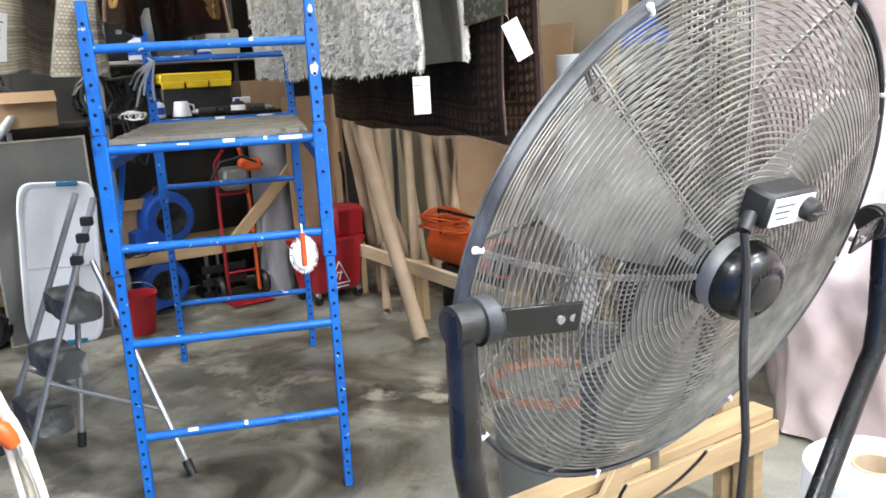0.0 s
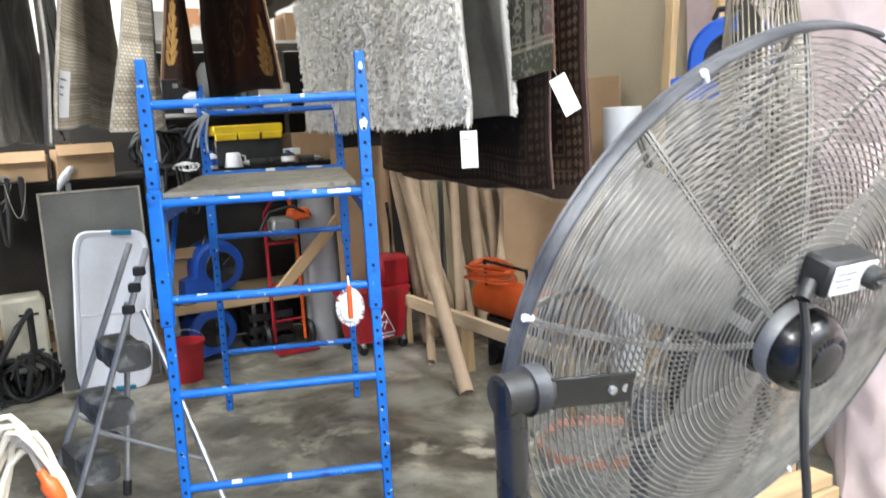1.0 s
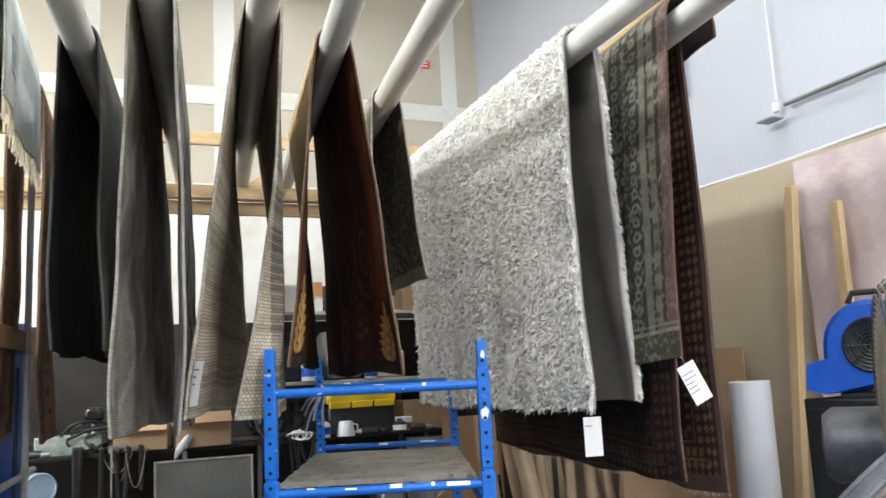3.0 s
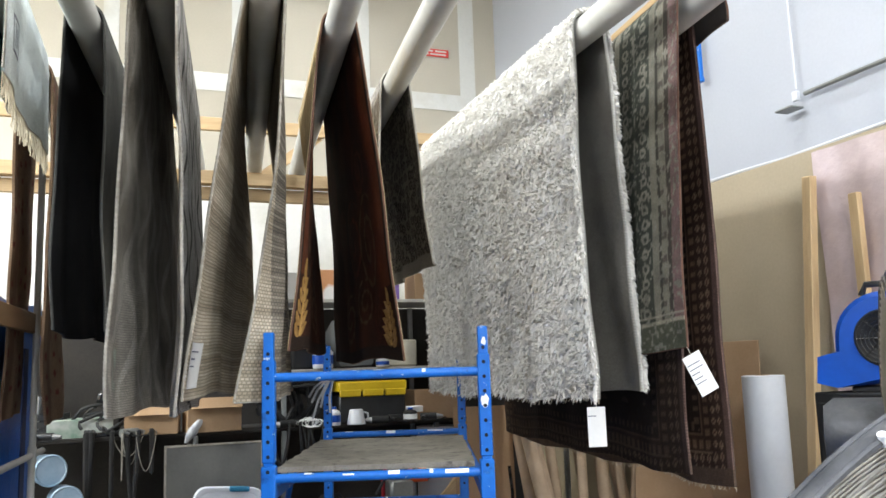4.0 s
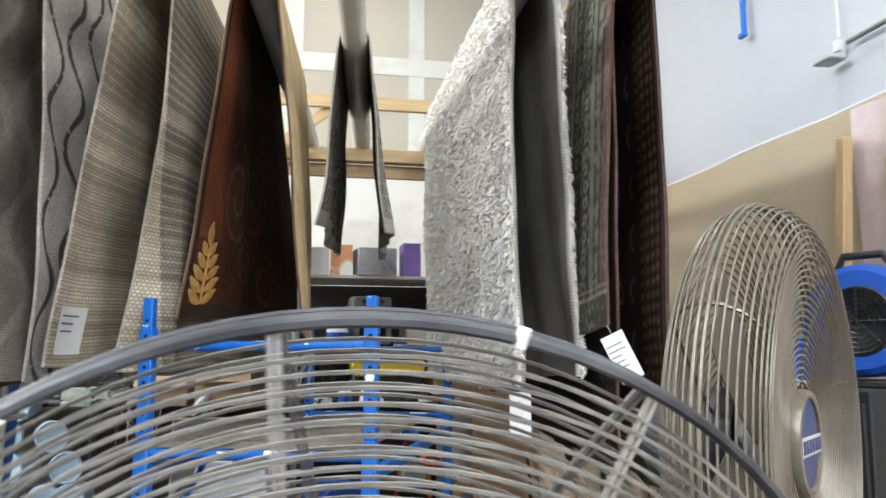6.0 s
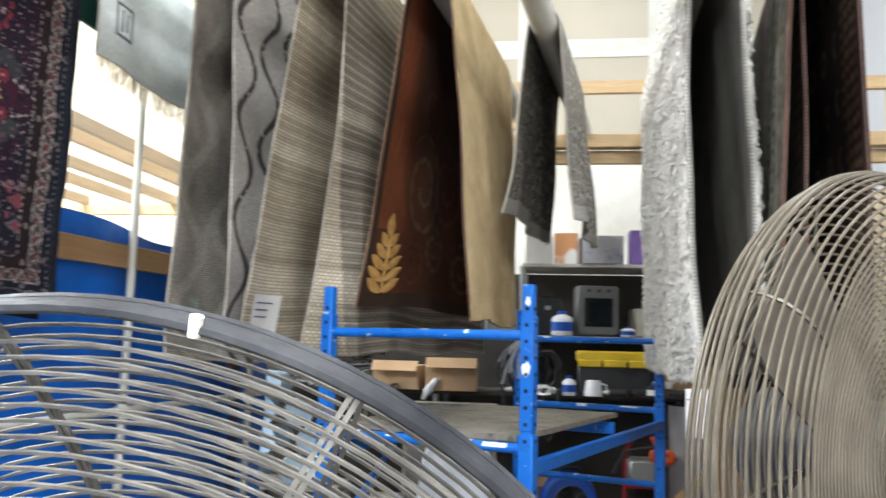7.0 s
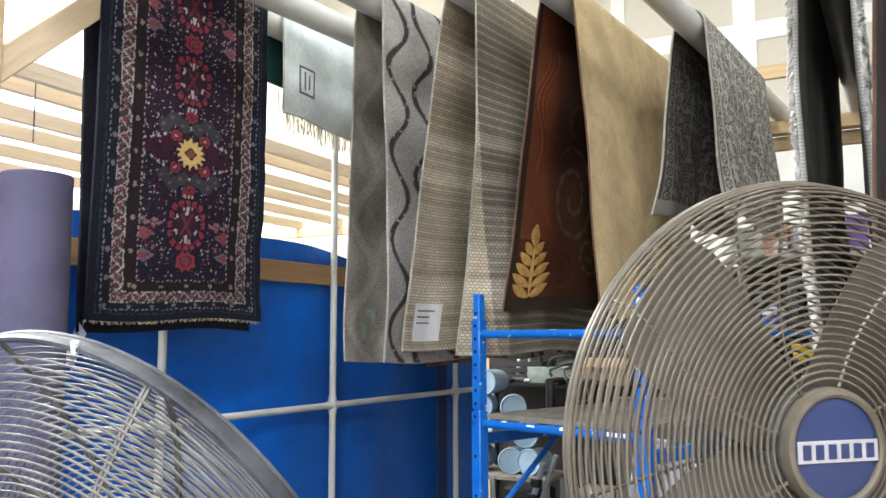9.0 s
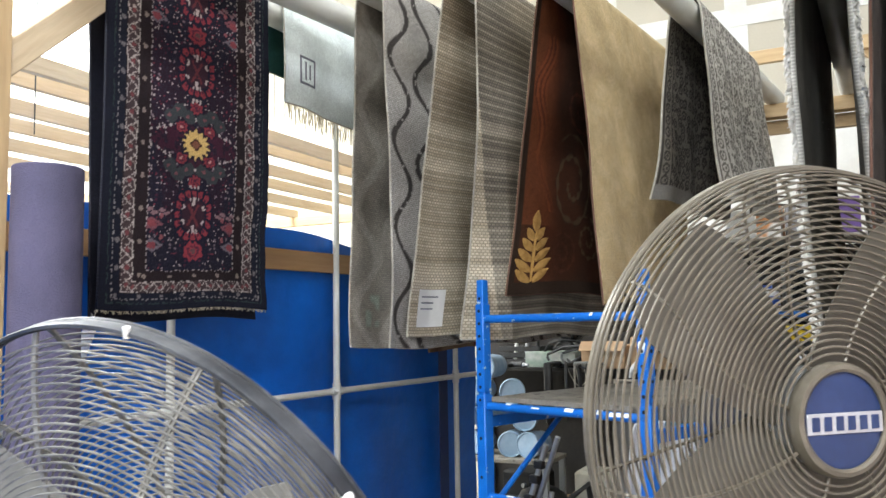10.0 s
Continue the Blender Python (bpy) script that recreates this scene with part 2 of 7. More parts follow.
CONCRETE = stained_concrete()
DRYWALL = mat("drywall", (0.50, 0.46, 0.37), 0.9, 0, (0.55, 0.51, 0.42), 0.8, 0.05, 60, 0.06)
MUD = mat("joint_compound", (0.72, 0.72, 0.68), 0.85, 0, (0.60, 0.58, 0.50), 3, 0.1, 40, 0.06, 0.6, 0.12)
PRIMED = mat("white_primer", (0.74, 0.73, 0.69), 0.85, 0, (0.58, 0.56, 0.49), 1.6, 0.05, 40, 0.05, 0.62, 0.10)
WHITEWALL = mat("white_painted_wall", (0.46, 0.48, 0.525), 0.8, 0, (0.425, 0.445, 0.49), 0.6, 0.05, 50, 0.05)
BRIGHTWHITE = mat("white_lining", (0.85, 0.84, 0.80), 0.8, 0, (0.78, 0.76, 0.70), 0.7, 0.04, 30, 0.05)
PINE = wood("pine_lumber", (0.46, 0.31, 0.155), (0.57, 0.41, 0.225))
PINEZ = wood("pine_upright", (0.46, 0.31, 0.155), (0.57, 0.41, 0.225), (40, 40, 3))
PINEY = wood("pine_joist", (0.56, 0.42, 0.26), (0.68, 0.55, 0.37), (40, 3, 40))
PLY = specks(mat("worn_plywood", (0.16, 0.145, 0.115), 0.88, 0, (0.27, 0.245, 0.20), 7, 0.35, 120, 0.3, 0.5, 0.22), (0.085, 0.074, 0.056), 22, 0.56, 0.1)
BLUE = mat("chipped_blue_paint", (0.003, 0.125, 0.52), 0.42, 0, (0.004, 0.15, 0.56), 14, 0.1, 60, 0.15)
specks(BLUE, (0.58, 0.64, 0.68), 34, 0.66, 0.02)
specks(BLUE, (0.004, 0.035, 0.15), 11, 0.62, 0.12)
CHIP = mat("white_scuff", (0.75, 0.78, 0.80), 0.7)
# Near-black stands in for the shade inside the drawn holes and slots.
HOLESHADE = mat("hole_shade", (0.006, 0.008, 0.015), 0.9)
PVC = mat("white_pvc_pipe", (0.66, 0.66, 0.62), 0.4, 0, (0.58, 0.57, 0.51), 4, 0.03, 40, 0.05)
TARP = mat("blue_tarpaulin", (0.0, 0.13, 0.58), 0.42, 0, (0.0, 0.095, 0.45), 2.2, 0.7, 13, 0.16)
NAVY = mat("navy_seam", (0.004, 0.018, 0.09), 0.6)
STEEL = mat("dusty_steel_wire", (0.150, 0.145, 0.136), 0.42, 0.4, (0.29, 0.278, 0.25), 20, 0.1, 120, 0.2)
GREYRIM = mat("grey_rim_paint", (0.022, 0.024, 0.029), 0.45, 0.2, (0.085, 0.088, 0.095), 10, 0.1, 80, 0.2)
BLACKM = mat("black_painted_metal", (0.004, 0.004, 0.0045), 0.26, 0.0, (0.010, 0.010, 0.010), 12, 0.06, 80, 0.3)
DARKPAINT = mat("matt_black_paint", (0.008, 0.008, 0.008), 0.8, 0, (0.014, 0.014, 0.013), 8, 0.06, 70, 0.3)
RUBBER = mat("black_plastic", (0.009, 0.009, 0.009), 0.5, 0, (0.02, 0.02, 0.02), 10, 0.1, 70, 0.3)
DUSTBLADE = mat("dusty_grey_blade", (0.20, 0.194, 0.18), 0.6, 0.2, (0.33, 0.32, 0.295), 6, 0.1, 60, 0.2)
ALU = mat("aluminium", (0.46, 0.47, 0.475), 0.5, 0.8, (0.34, 0.35, 0.355), 10, 0.05, 90, 0.15)
BEIGEWIRE = mat("beige_enamel_wire", (0.112, 0.097, 0.071), 0.36, 0.2, (0.165, 0.144, 0.108), 14, 0.08, 80, 0.15)
BEIGEBLADE = mat("beige_blade", (0.086, 0.078, 0.060), 0.42, 0.1, (0.118, 0.106, 0.083), 5, 0.05, 60, 0.1)
CARD = mat("brown_cardboard", (0.34, 0.215, 0.115), 0.85, 0, (0.39, 0.26, 0.15), 4, 0.1, 70, 0.1)
TUBE = mat("cardboard_core", (0.36, 0.26, 0.17), 0.8, 0, (0.42, 0.31, 0.21), 6, 0.1, 50, 0.1)
WHITEPL = mat("white_plastic", (0.66, 0.67, 0.69), 0.5, 0, (0.60, 0.61, 0.64), 4, 0.04, 50, 0.06)
PAPER = mat("white_paper", (0.78, 0.78, 0.76), 0.8, 0, (0.72, 0.72, 0.70), 8, 0.05, 60, 0.04)
INK = mat("grey_print", (0.12, 0.13, 0.16), 0.7)
RED = mat("red_plastic", (0.36, 0.012, 0.018), 0.42, 0, (0.28, 0.01, 0.016), 5, 0.06, 60, 0.12)
ORANGE = mat("orange_plastic", (0.75, 0.12, 0.015), 0.45, 0, (0.62, 0.09, 0.012), 6, 0.06, 60, 0.12)
YELLOW = mat("yellow_plastic", (0.72, 0.50, 0.012), 0.42, 0, (0.62, 0.42, 0.01), 5, 0.05, 60, 0.1)
BLUEPL = mat("blue_moulded_plastic", (0.005, 0.075, 0.42), 0.36, 0, (0.006, 0.06, 0.33), 5, 0.06, 50, 0.12)
GREYMET = mat("grey_sheet_metal", (0.22, 0.23, 0.22), 0.4, 0.6, (0.28, 0.29, 0.28), 3, 0.08, 60, 0.15)
PURPLE = mat("purple_carpet_back", (0.075, 0.068, 0.118), 0.95, 0, (0.098, 0.088, 0.15), 6, 0.4, 200, 0.2)
PINKFILM = mat("pink_poly_film", (0.56, 0.45, 0.43), 0.20, 0, (0.66, 0.55, 0.56), 2.5, 1.0, 9, 0.14)
MASONITE = mat("tan_hardboard", (0.42, 0.35, 0.24), 0.75, 0, (0.46, 0.385, 0.27), 2, 0.05, 50, 0.08)
CREAM = mat("cream_enamel", (0.55, 0.53, 0.43), 0.5, 0, (0.45, 0.42, 0.33), 5, 0.06, 50, 0.12)
SIGNRED = mat("red_sign", (0.62, 0.05, 0.045), 0.6)
NYLON = mat("cream_cord", (0.55, 0.50, 0.40), 0.7)
STRAPM = mat("white_bristle", (0.80, 0.80, 0.78), 0.85)
WEAVE = weave("woven_carpet")
FLATWEAVE = weave("flat_woven_carpet", knot=(0.017, 0.0125), depth=0.34, var=0.34, gap=0.22)
COARSE = weave("coarse_loop_carpet", knot=(0.0105, 0.0085), depth=0.38, var=0.45)
BMROT = Matrix.Rotation(TURN, 4, "Z")


def bpose(X, Y, z=0.0, turn=0.0):
    return Matrix.Translation(bw(X, Y, z)) @ Matrix.Rotation(TURN + radians(turn), 4, "Z")


# ---- large structure ----
def slab(name, X0, X1, Y0, Y1, z0, z1, material, label, category, bev=0.0):
    m = M().box(((X0 + X1) / 2, (Y0 + Y1) / 2, (z0 + z1) / 2), (X1 - X0, Y1 - Y0, z1 - z0), bev or 0.001)
    ob = part(name, m, material, pose_=BMROT.copy())
    return tagged(ob, label, category, kind="structure")


slab("floor", -6, 5, -8, 6, -0.2, 0, CONCRETE, "stained and scuffed bare concrete workshop floor", "floor")
slab("wall_back", -6, 5, 4.9, 5.1, 0, 6.2, DRYWALL, "unpainted tan drywall with taped seams", "wall")
slab("wall_right_lower", 3.2, 3.4, -8, 4.9, 0, 2.98, MASONITE, "lower wall of tan board under a white wall", "wall")
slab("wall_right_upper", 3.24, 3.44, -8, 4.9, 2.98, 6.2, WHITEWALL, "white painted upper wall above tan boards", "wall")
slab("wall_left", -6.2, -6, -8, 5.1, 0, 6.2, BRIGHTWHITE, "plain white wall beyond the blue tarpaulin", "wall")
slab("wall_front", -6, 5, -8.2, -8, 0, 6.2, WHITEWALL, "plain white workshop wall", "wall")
slab("ceiling", -6.2, 5.2, -8.2, 5.1, 6.2, 6.35, BRIGHTWHITE, "high white workshop ceiling", "ceiling")
for X, w_ in ((-1.9, 0.16), (-0.7, 0.14), (0.5, 0.2), (1.72, 0.16), (2.9, 0.18)):
    ob = slab("drywall_joint", X - w_ / 2, X + w_ / 2, 4.893, 4.897, 2.0, 6.1, MUD, "band of white joint compound on drywall", "trim")
slab("drywall_joint", -3.0, 3.2, 4.890, 4.8925, 4.51, 4.69, MUD, "band of white joint compound on drywall", "trim")
slab("primed_band", -3.0, 3.2, 4.888, 4.8915, 2.0, 3.72, PRIMED, "broad band of white primer on drywall", "trim")
# Unseen housings, added so that each assumed lamp hangs from something.
for X, Y in LAMPS:
    t_ = thing("added_fixture", bpose(X, Y, LAMP_Z), "added white lamp housing under the ceiling, out of view", "ceiling light", group="fluorescent fixtures")
    part("housing", M().box((0, 0, 0.035), (0.42, 1.4, 0.06) if X > -2 else (1.3, 2.7, 0.06), 0.01), WHITEPL, t_)
    part("hanger", M().cyl((0, -0.5, 0.06), (0, -0.5, 0.45), 0.004, 6), ALU, t_)
    part("hanger", M().cyl((0, 0.5, 0.06), (0, 0.5, 0.45), 0.004, 6), ALU, t_)


# ---- blue scaffold ----
def scaffold():
    t = thing("scaffold", (0, 0, 0), "blue steel rolling scaffold with chipped paint and plywood deck", "scaffold")
    xs, ys = (-0.018, 0.754), (0.0, 1.84)
    for j, y in enumerate(ys):
        for i, x in enumerate(xs):
            x += -0.02 * j
            p = part("post", M().box((x, y, 0.97), (0.036, 0.036, 1.94), 0.004), BLUE, t)
            part("sleeve", M().box((x, y, 1.22), (0.05, 0.05, 0.5), 0.004), BLUE, p)
            part("sleeve", M().box((x, y, 1.66), (0.045, 0.045, 0.36), 0.004), BLUE, p)
            # Peg holes are solid near-black discs on the post's faces.
            h = M()
            for k in range(36):
                z = 0.06 + k * 0.0515
                g = 0.0262 if 0.96 < z < 1.48 else 0.0236 if 1.48 <= z < 1.85 else 0.0186
                if 1.0 < z < 1.44 and k % 3:
                    continue
                h.cyl((x, y - g + 0.004, z), (x, y - g - 0.0006, z), 0.0068, 10)
                sd = g if i else -g
                h.cyl((x + sd * 0.8, y, z), (x + sd + (0.0006 if i else -0.0006), y, z), 0.0068, 10)
            tagged(part("peg_hole_disc", h, HOLESHADE, p), kind="stuff")
        for z in ((0.325, 0.70, 1.065, 1.425, 1.778) if j == 0 else (0.36, 1.06, 1.43, 1.78)):
            r = part("rung", M().cyl((xs[0] - 0.02 * j, y, z), (xs[1] - 0.02 * j, y, z), 0.0165, 14), BLUE, t)
            m = M()
            rnd = random.Random(int(z * 1000) + j)
            for k in range(6 if 1.3 < z < 1.5 else 3 if z > 1.5 else 2):
                a = rnd.uniform(0.06, 0.62)
                ln = rnd.uniform(0.01, 0.09 if z < 1.5 and z > 1.3 else 0.04)
                a1, a2 = rnd.uniform(1.6, 3.2), rnd.uniform(0.4, 1.3)
                q = [[(a + ln * s, y - 0.0169 * math.sin(a1 + a2 * c), z - 0.0169 * math.cos(a1 + a2 * c)) for c in (0, .25, .5, .75, 1)] for s in (0, 0.2 + 0.1 * rnd.random(), 0.6, 1)]
                m.loft(q, False)
            tagged(part("worn_patch", m, CHIP, r, "bare white worn patch"), kind="stuff")
    for x in xs:
        part("side_rail", M().box((x - 0.01, 0.92, 1.36), (0.03, 1.8, 0.045), 0.003), BLUE, t)
        if x < 0.3:
            part("brace", M().tube([(x - 0.01, 0.03, 1.0), (x - 0.01, 0.5, 1.34)], 0.012, 8), BLUE, t)
    part("deck_bearer", M().box((0.36, 1.10, 1.40), (0.70, 0.03, 0.05), 0.003), BLUE, t)
    # a sheet with a sagging middle and frayed edges
    top, rim, nx, ny = [], random.Random(21), 24, 36
    for i in range(nx + 1):
        for j in range(ny + 1):
            x, y = 0.012 + 0.698 * i / nx, 0.012 + 1.135 * j / ny
            x += rim.uniform(-0.006, 0.006) if i in (0, nx) else 0
            y += rim.uniform(-0.007, 0.007) if j in (0, ny) else 0
            top.append((x, y, 1.462 - 0.006 * math.sin(math.pi * i / nx) * math.sin(math.pi * j / ny) + rim.uniform(-0.0006, 0.0006)))
    q = [(i * (ny + 1) + j, (i + 1) * (ny + 1) + j, (i + 1) * (ny + 1) + j + 1, i * (ny + 1) + j + 1) for i in range(nx) for j in range(ny)]
    n = len(top)
    loop = [i * (ny + 1) for i in range(nx + 1)] + [nx * (ny + 1) + j for j in range(1, ny + 1)] + [i * (ny + 1) + ny for i in range(nx - 1, -1, -1)] + [j for j in range(ny - 1, 0, -1)]
    m = M().add(top + [(x, y, z - 0.019) for x, y, z in top], q + [f[::-1] for f in [tuple(v + n for v in f) for f in q]] + [(loop[k - 1], loop[k - 1] + n, loop[k] + n, loop[k]) for k in range(len(loop))])
    part("deck", m, PLY, t, "dusty worn plywood deck")
    for x, y, z, ra, rb, sd in ((0.754, -0.0236, 1.672, 0.019, 0.030, 1), (0.757, -0.0196, 1.885, 0.010, 0.020, 2), (0.748, -0.0196, 1.80, 0.007, 0.012, 3)):
        rs = random.Random(sd)
        ring = [(x + ra * rs.uniform(0.6, 1.0) * math.cos(a), y, z + rb * rs.uniform(0.6, 1.0) * math.sin(a)) for a in [k * math.tau / 14 for k in range(14)]]
        part("white_splash", M().loft([[(px, py + 0.002, pz) for px, py, pz in ring], ring]), CHIP, t, "white paint splash")
    return t


scaffold()


# ---- carpet poles and their rack ----
PA = radians(103)
PU = Vector((math.cos(PA), math.sin(PA), 0))
PW = Vector((PU.y, -PU.x, 0))
POLE_Z, POLE_R = 3.2, 0.06
POLES = {"mint": -0.96, "black": -0.72, "grey": -0.41, "beige": -0.03, "brown": 0.275, "small": 0.63, "shag": 1.315, "last": 1.645}
POLE_TURN = {"shag": 5.0, "mint": 5.0}


def pole_axes(key):
    a = PA + radians(POLE_TURN.get(key, 0))
    u = Vector((math.cos(a), math.sin(a), 0))
    return PW * POLES[key], u, Vector((u.y, -u.x, 0))


for key in POLES:
    o, u, w = pole_axes(key)
    t = thing("carpet_pole", Matrix.Translation(o + Vector((0, 0, POLE_Z))) @ Matrix.Rotation(math.atan2(u.y, u.x), 4, "Z"),
              "long white plastic pipe laid across wooden beams as a carpet pole", "pole", group="carpet poles")
    prof = [(POLE_R - 0.006, -1.9), (POLE_R, -1.9), (POLE_R, 2.75), (POLE_R - 0.006, 2.75), (POLE_R - 0.006, -1.9)]
    m = M().lathe([(r, z) for r, z in prof], 28)
    m.v = [(z, x, y) for x, y, z in m.v]
    part("pipe", m, PVC, t)


def lumber(name, X, Y, z, size, label, category="beam", turn=0.0, material=None, tilt=None):
    at = bpose(X, Y, z, turn)
    if tilt:
        at = at @ tilt
    ob = part(name, M().box((0, 0, 0), size, 0.004), material or PINE, pose_=at)
    return tagged(ob, label, category)


ZB = POLE_Z - POLE_R
lumber("wooden_beam", 0.58, 2.55, ZB - 0.045, (4.84, 0.09, 0.09), "rough pine beam under the carpet poles")
lumber("wooden_beam", 0.58, 2.60, ZB - 0.14, (4.84, 0.04, 0.09), "rough pine beam under the carpet poles")
lumber("wooden_beam", 0.58, 2.62, 3.49, (4.84, 0.04, 0.09), "upper pine beam of the carpet rack")
lumber("wooden_beam", 0.9, -1.53, ZB - 0.045, (4.2, 0.09, 0.09), "rough pine beam under the carpet poles")
lumber("wooden_post", -0.975, -1.53, (ZB - 0.09) / 2, (0.09, 0.09, ZB - 0.09), "pine post carrying the carpet rack", "post", material=PINEZ)
lumber("wooden_post", 2.95, -1.53, (ZB - 0.09) / 2, (0.09, 0.09, ZB - 0.09), "pine post carrying the carpet rack", "post", material=PINEZ)
for X in (-1.78, 2.95):
    lumber("wooden_post", X, 2.66, 1.75, (0.09, 0.04, 3.5), "pine post at the back of the carpet rack", "post", material=PINEZ)
for X, s in ((1.7, 1), (0.55, -1)):
    lumber("wooden_brace", X, 2.66, 3.3, (0.55, 0.03, 0.07), "short slanting pine brace of the carpet rack", "brace", tilt=Matrix.Rotation(radians(38 * s), 4, "Y"))
lumber("wooden_brace", -0.955, -1.245, 2.83, (0.04, 0.75, 0.09), "slanting pine brace between post and beam", "brace", material=PINEY, tilt=Matrix.Rotation(radians(43), 4, "X"))


def hash2(i, j, k=0):
    h = np.sin(i * 127.1 + j * 311.7 + k * 74.7) * 43758.5453
    return h - np.floor(h)


def vnoise(x, y, k=0):
    i, j = np.floor(x), np.floor(y)
    a, b = x - i, y - j
    a, b = a * a * (3 - 2 * a), b * b * (3 - 2 * b)
    return (hash2(i, j, k) * (1 - a) + hash2(i + 1, j, k) * a) * (1 - b) + (hash2(i, j + 1, k) * (1 - a) + hash2(i + 1, j + 1, k) * a) * b


def cells(x, y, k=0):
    """Distance to the nearest jittered point and its random number."""
    d, c = np.full(x.shape, 9.0), np.zeros(x.shape)
    for di in (-1, 0, 1):
        for dj in (-1, 0, 1):
            i, j = np.floor(x) + di, np.floor(y) + dj
            e = np.hypot(x - i - 0.2 - 0.6 * hash2(i, j, k), y - j - 0.2 - 0.6 * hash2(i, j, k + 1))
            near = e < d
            d, c = np.where(near, e, d), np.where(near, hash2(i, j, k + 2), c)
    return d, c


def paint(base, *layers):
    """Lays colours over a base where their masks say so."""
    out = np.empty(layers[0][0].shape + (3,))
    out[:] = base
    for mask, col in layers:
        mk = np.clip(mask.astype(float), 0, 1)[..., None]
        out = out * (1 - mk) + np.array(col) * mk
    return out


def step(x, w=0.08):
    return np.clip(x / w + 0.5, 0, 1)


def c_plain(col, col2, scale=14):
    def f(U, V, W, left):
        return paint(col, (vnoise(U * scale, V * scale) * 0.6 + vnoise(U * scale * 4, V * scale * 4, 3) * 0.4, col2))
    return f


def c_damask(U, V, W, left):
    a = np.abs(np.cos(U * 15 + 0.9 * np.sin(V * 14)) * 0.62 + 0.38 * np.cos(V * 14))
    q = vnoise(U * 26, V * 22, 5)
    ogee = step(0.24 - a + 0.20 * (q - 0.5), 0.14)
    bloom = step(0.30 - np.hypot(np.mod(U + 0.06, 0.21) - 0.105, (np.mod(V, 0.45) - 0.225) * 0.55) * 4 + 0.5 * (q - 0.5), 0.3)
    stamp = step(0.055 - np.abs(V - 0.16) * 0.8, 0.01) * step(0.05 - np.abs(U - 0.15), 0.01) * step(q - 0.32, 0.1)
    return paint((0.290, 0.263, 0.222), (step(vnoise(U * 5, V * 4, 2) - 0.5, 0.4) * 0.6, (0.235, 0.213, 0.181)), (bloom * 0.55, (0.180, 0.163, 0.139)), (ogee * 0.5, (0.44, 0.405, 0.35)), (stamp * 0.8, (0.30, 0.35, 0.285)))


def c_trellis(U, V, W, left):
    a = np.abs(np.cos(U * 17 + 0.9 * np.sin(V * 17)) * 0.62 + 0.38 * np.cos(V * 17))
    line = step(0.17 - a, 0.05)
    dash = (vnoise(U * 60, V * 60) > 0.14)
    return paint((0.40, 0.38, 0.35), ((np.sin(U * 500) * np.sin(V * 500) > 0) * 0.3, (0.26, 0.25, 0.23)), (line * dash, (0.052, 0.046, 0.042)))


def c_bands(dark, light, mid):
    def f(U, V, W, left):
        row = np.floor(V / 0.0125)
        band = np.floor(row / 4)
        kind = hash2(band, band * 0 + 3)
        line = np.mod(row, 3) < 1
        return paint(mid, (step(kind - 0.55, 0.25) * 0.75, dark), (step(0.25 - kind, 0.1) * 0.4, light), (line * 0.38, light), (vnoise(U * 3, V * 9, 4) * 0.25, dark))
    return f


def c_brown(U, V, W, left):
    q = vnoise(U * 9, V * 6, 8)
    fine = vnoise(U * 90, V * 90, 12)

    def scroll(cx, cy, r0, grow, wd, squash=1.0):
        x, y = U - cx, (V - cy) * squash
        a = np.mod(np.arctan2(y, x) + math.pi, math.tau)
        r = np.hypot(x, y)
        d = np.minimum(np.abs(r - r0 - grow * a), np.abs(r - r0 - grow * (a + math.tau)))
        wd = wd * (0.6 + 0.4 * np.sin(a * 9 + r * 70))
        return step(wd - d, wd * 0.7) * (0.45 + 0.4 * fine) * (r < r0 + grow * 11)

    flame = 0.15 + 0.06 * np.sin(V * 5.2 + 0.6) + 0.018 * np.sin(V * 19)
    lick = np.abs(U - flame) - 0.055 * (0.55 + 0.45 * np.sin(V * 7 + 1))
    red = step(-lick, 0.03) * (V > 0.36) * (V < 1.15)
    vein = red * (np.sin((U - flame) * 190 + 2.4 * np.sin(V * 16)) > 0.1)
    # Orange along the near edge: the pile's grazing sheen, held in the colour.
    sheen_band = step(0.07 - np.abs(U - 0.17 - 0.02 * np.sin(V * 6)), 0.08)
    edge = step(0.10 - np.abs(U - 0.09 - 0.02 * np.sin(V * 8)), 0.06) * (V > 0.30)
    olive, rust, dark = (0.150, 0.105, 0.056), (0.135, 0.042, 0.022), (0.024, 0.011, 0.007)
    wing = scroll(0.36, 0.50, 0.030, 0.0125, 0.014, 0.72)
    rib = scroll(0.36, 0.50, 0.042, 0.0125, 0.004, 0.72)
    return paint((0.052, 0.020, 0.010), (step(q - 0.46, 0.3) * 0.7, (0.085, 0.028, 0.012)), (edge * 0.6, (0.23, 0.068, 0.024)), (sheen_band * 0.35, (0.19, 0.052, 0.020)), (red * 0.85, (0.26, 0.068, 0.024)), (vein * 0.7, (0.075, 0.022, 0.011)),
                 (wing * 0.9, olive), (rib * 0.8, dark), (scroll(0.30, 0.17, 0.012, 0.008, 0.010), rust), (scroll(0.50, 0.25, 0.015, 0.009, 0.011), olive), (scroll(0.62, 0.55, 0.03, 0.012, 0.013, 0.8), rust),
                 (scroll(0.42, 0.86, 0.02, 0.011, 0.012), rust), (scroll(0.80, 0.20, 0.02, 0.010, 0.012), olive), (fine * 0.22, dark), ((V < 0.055) | (U < 0.035), (0.034, 0.020, 0.013)))


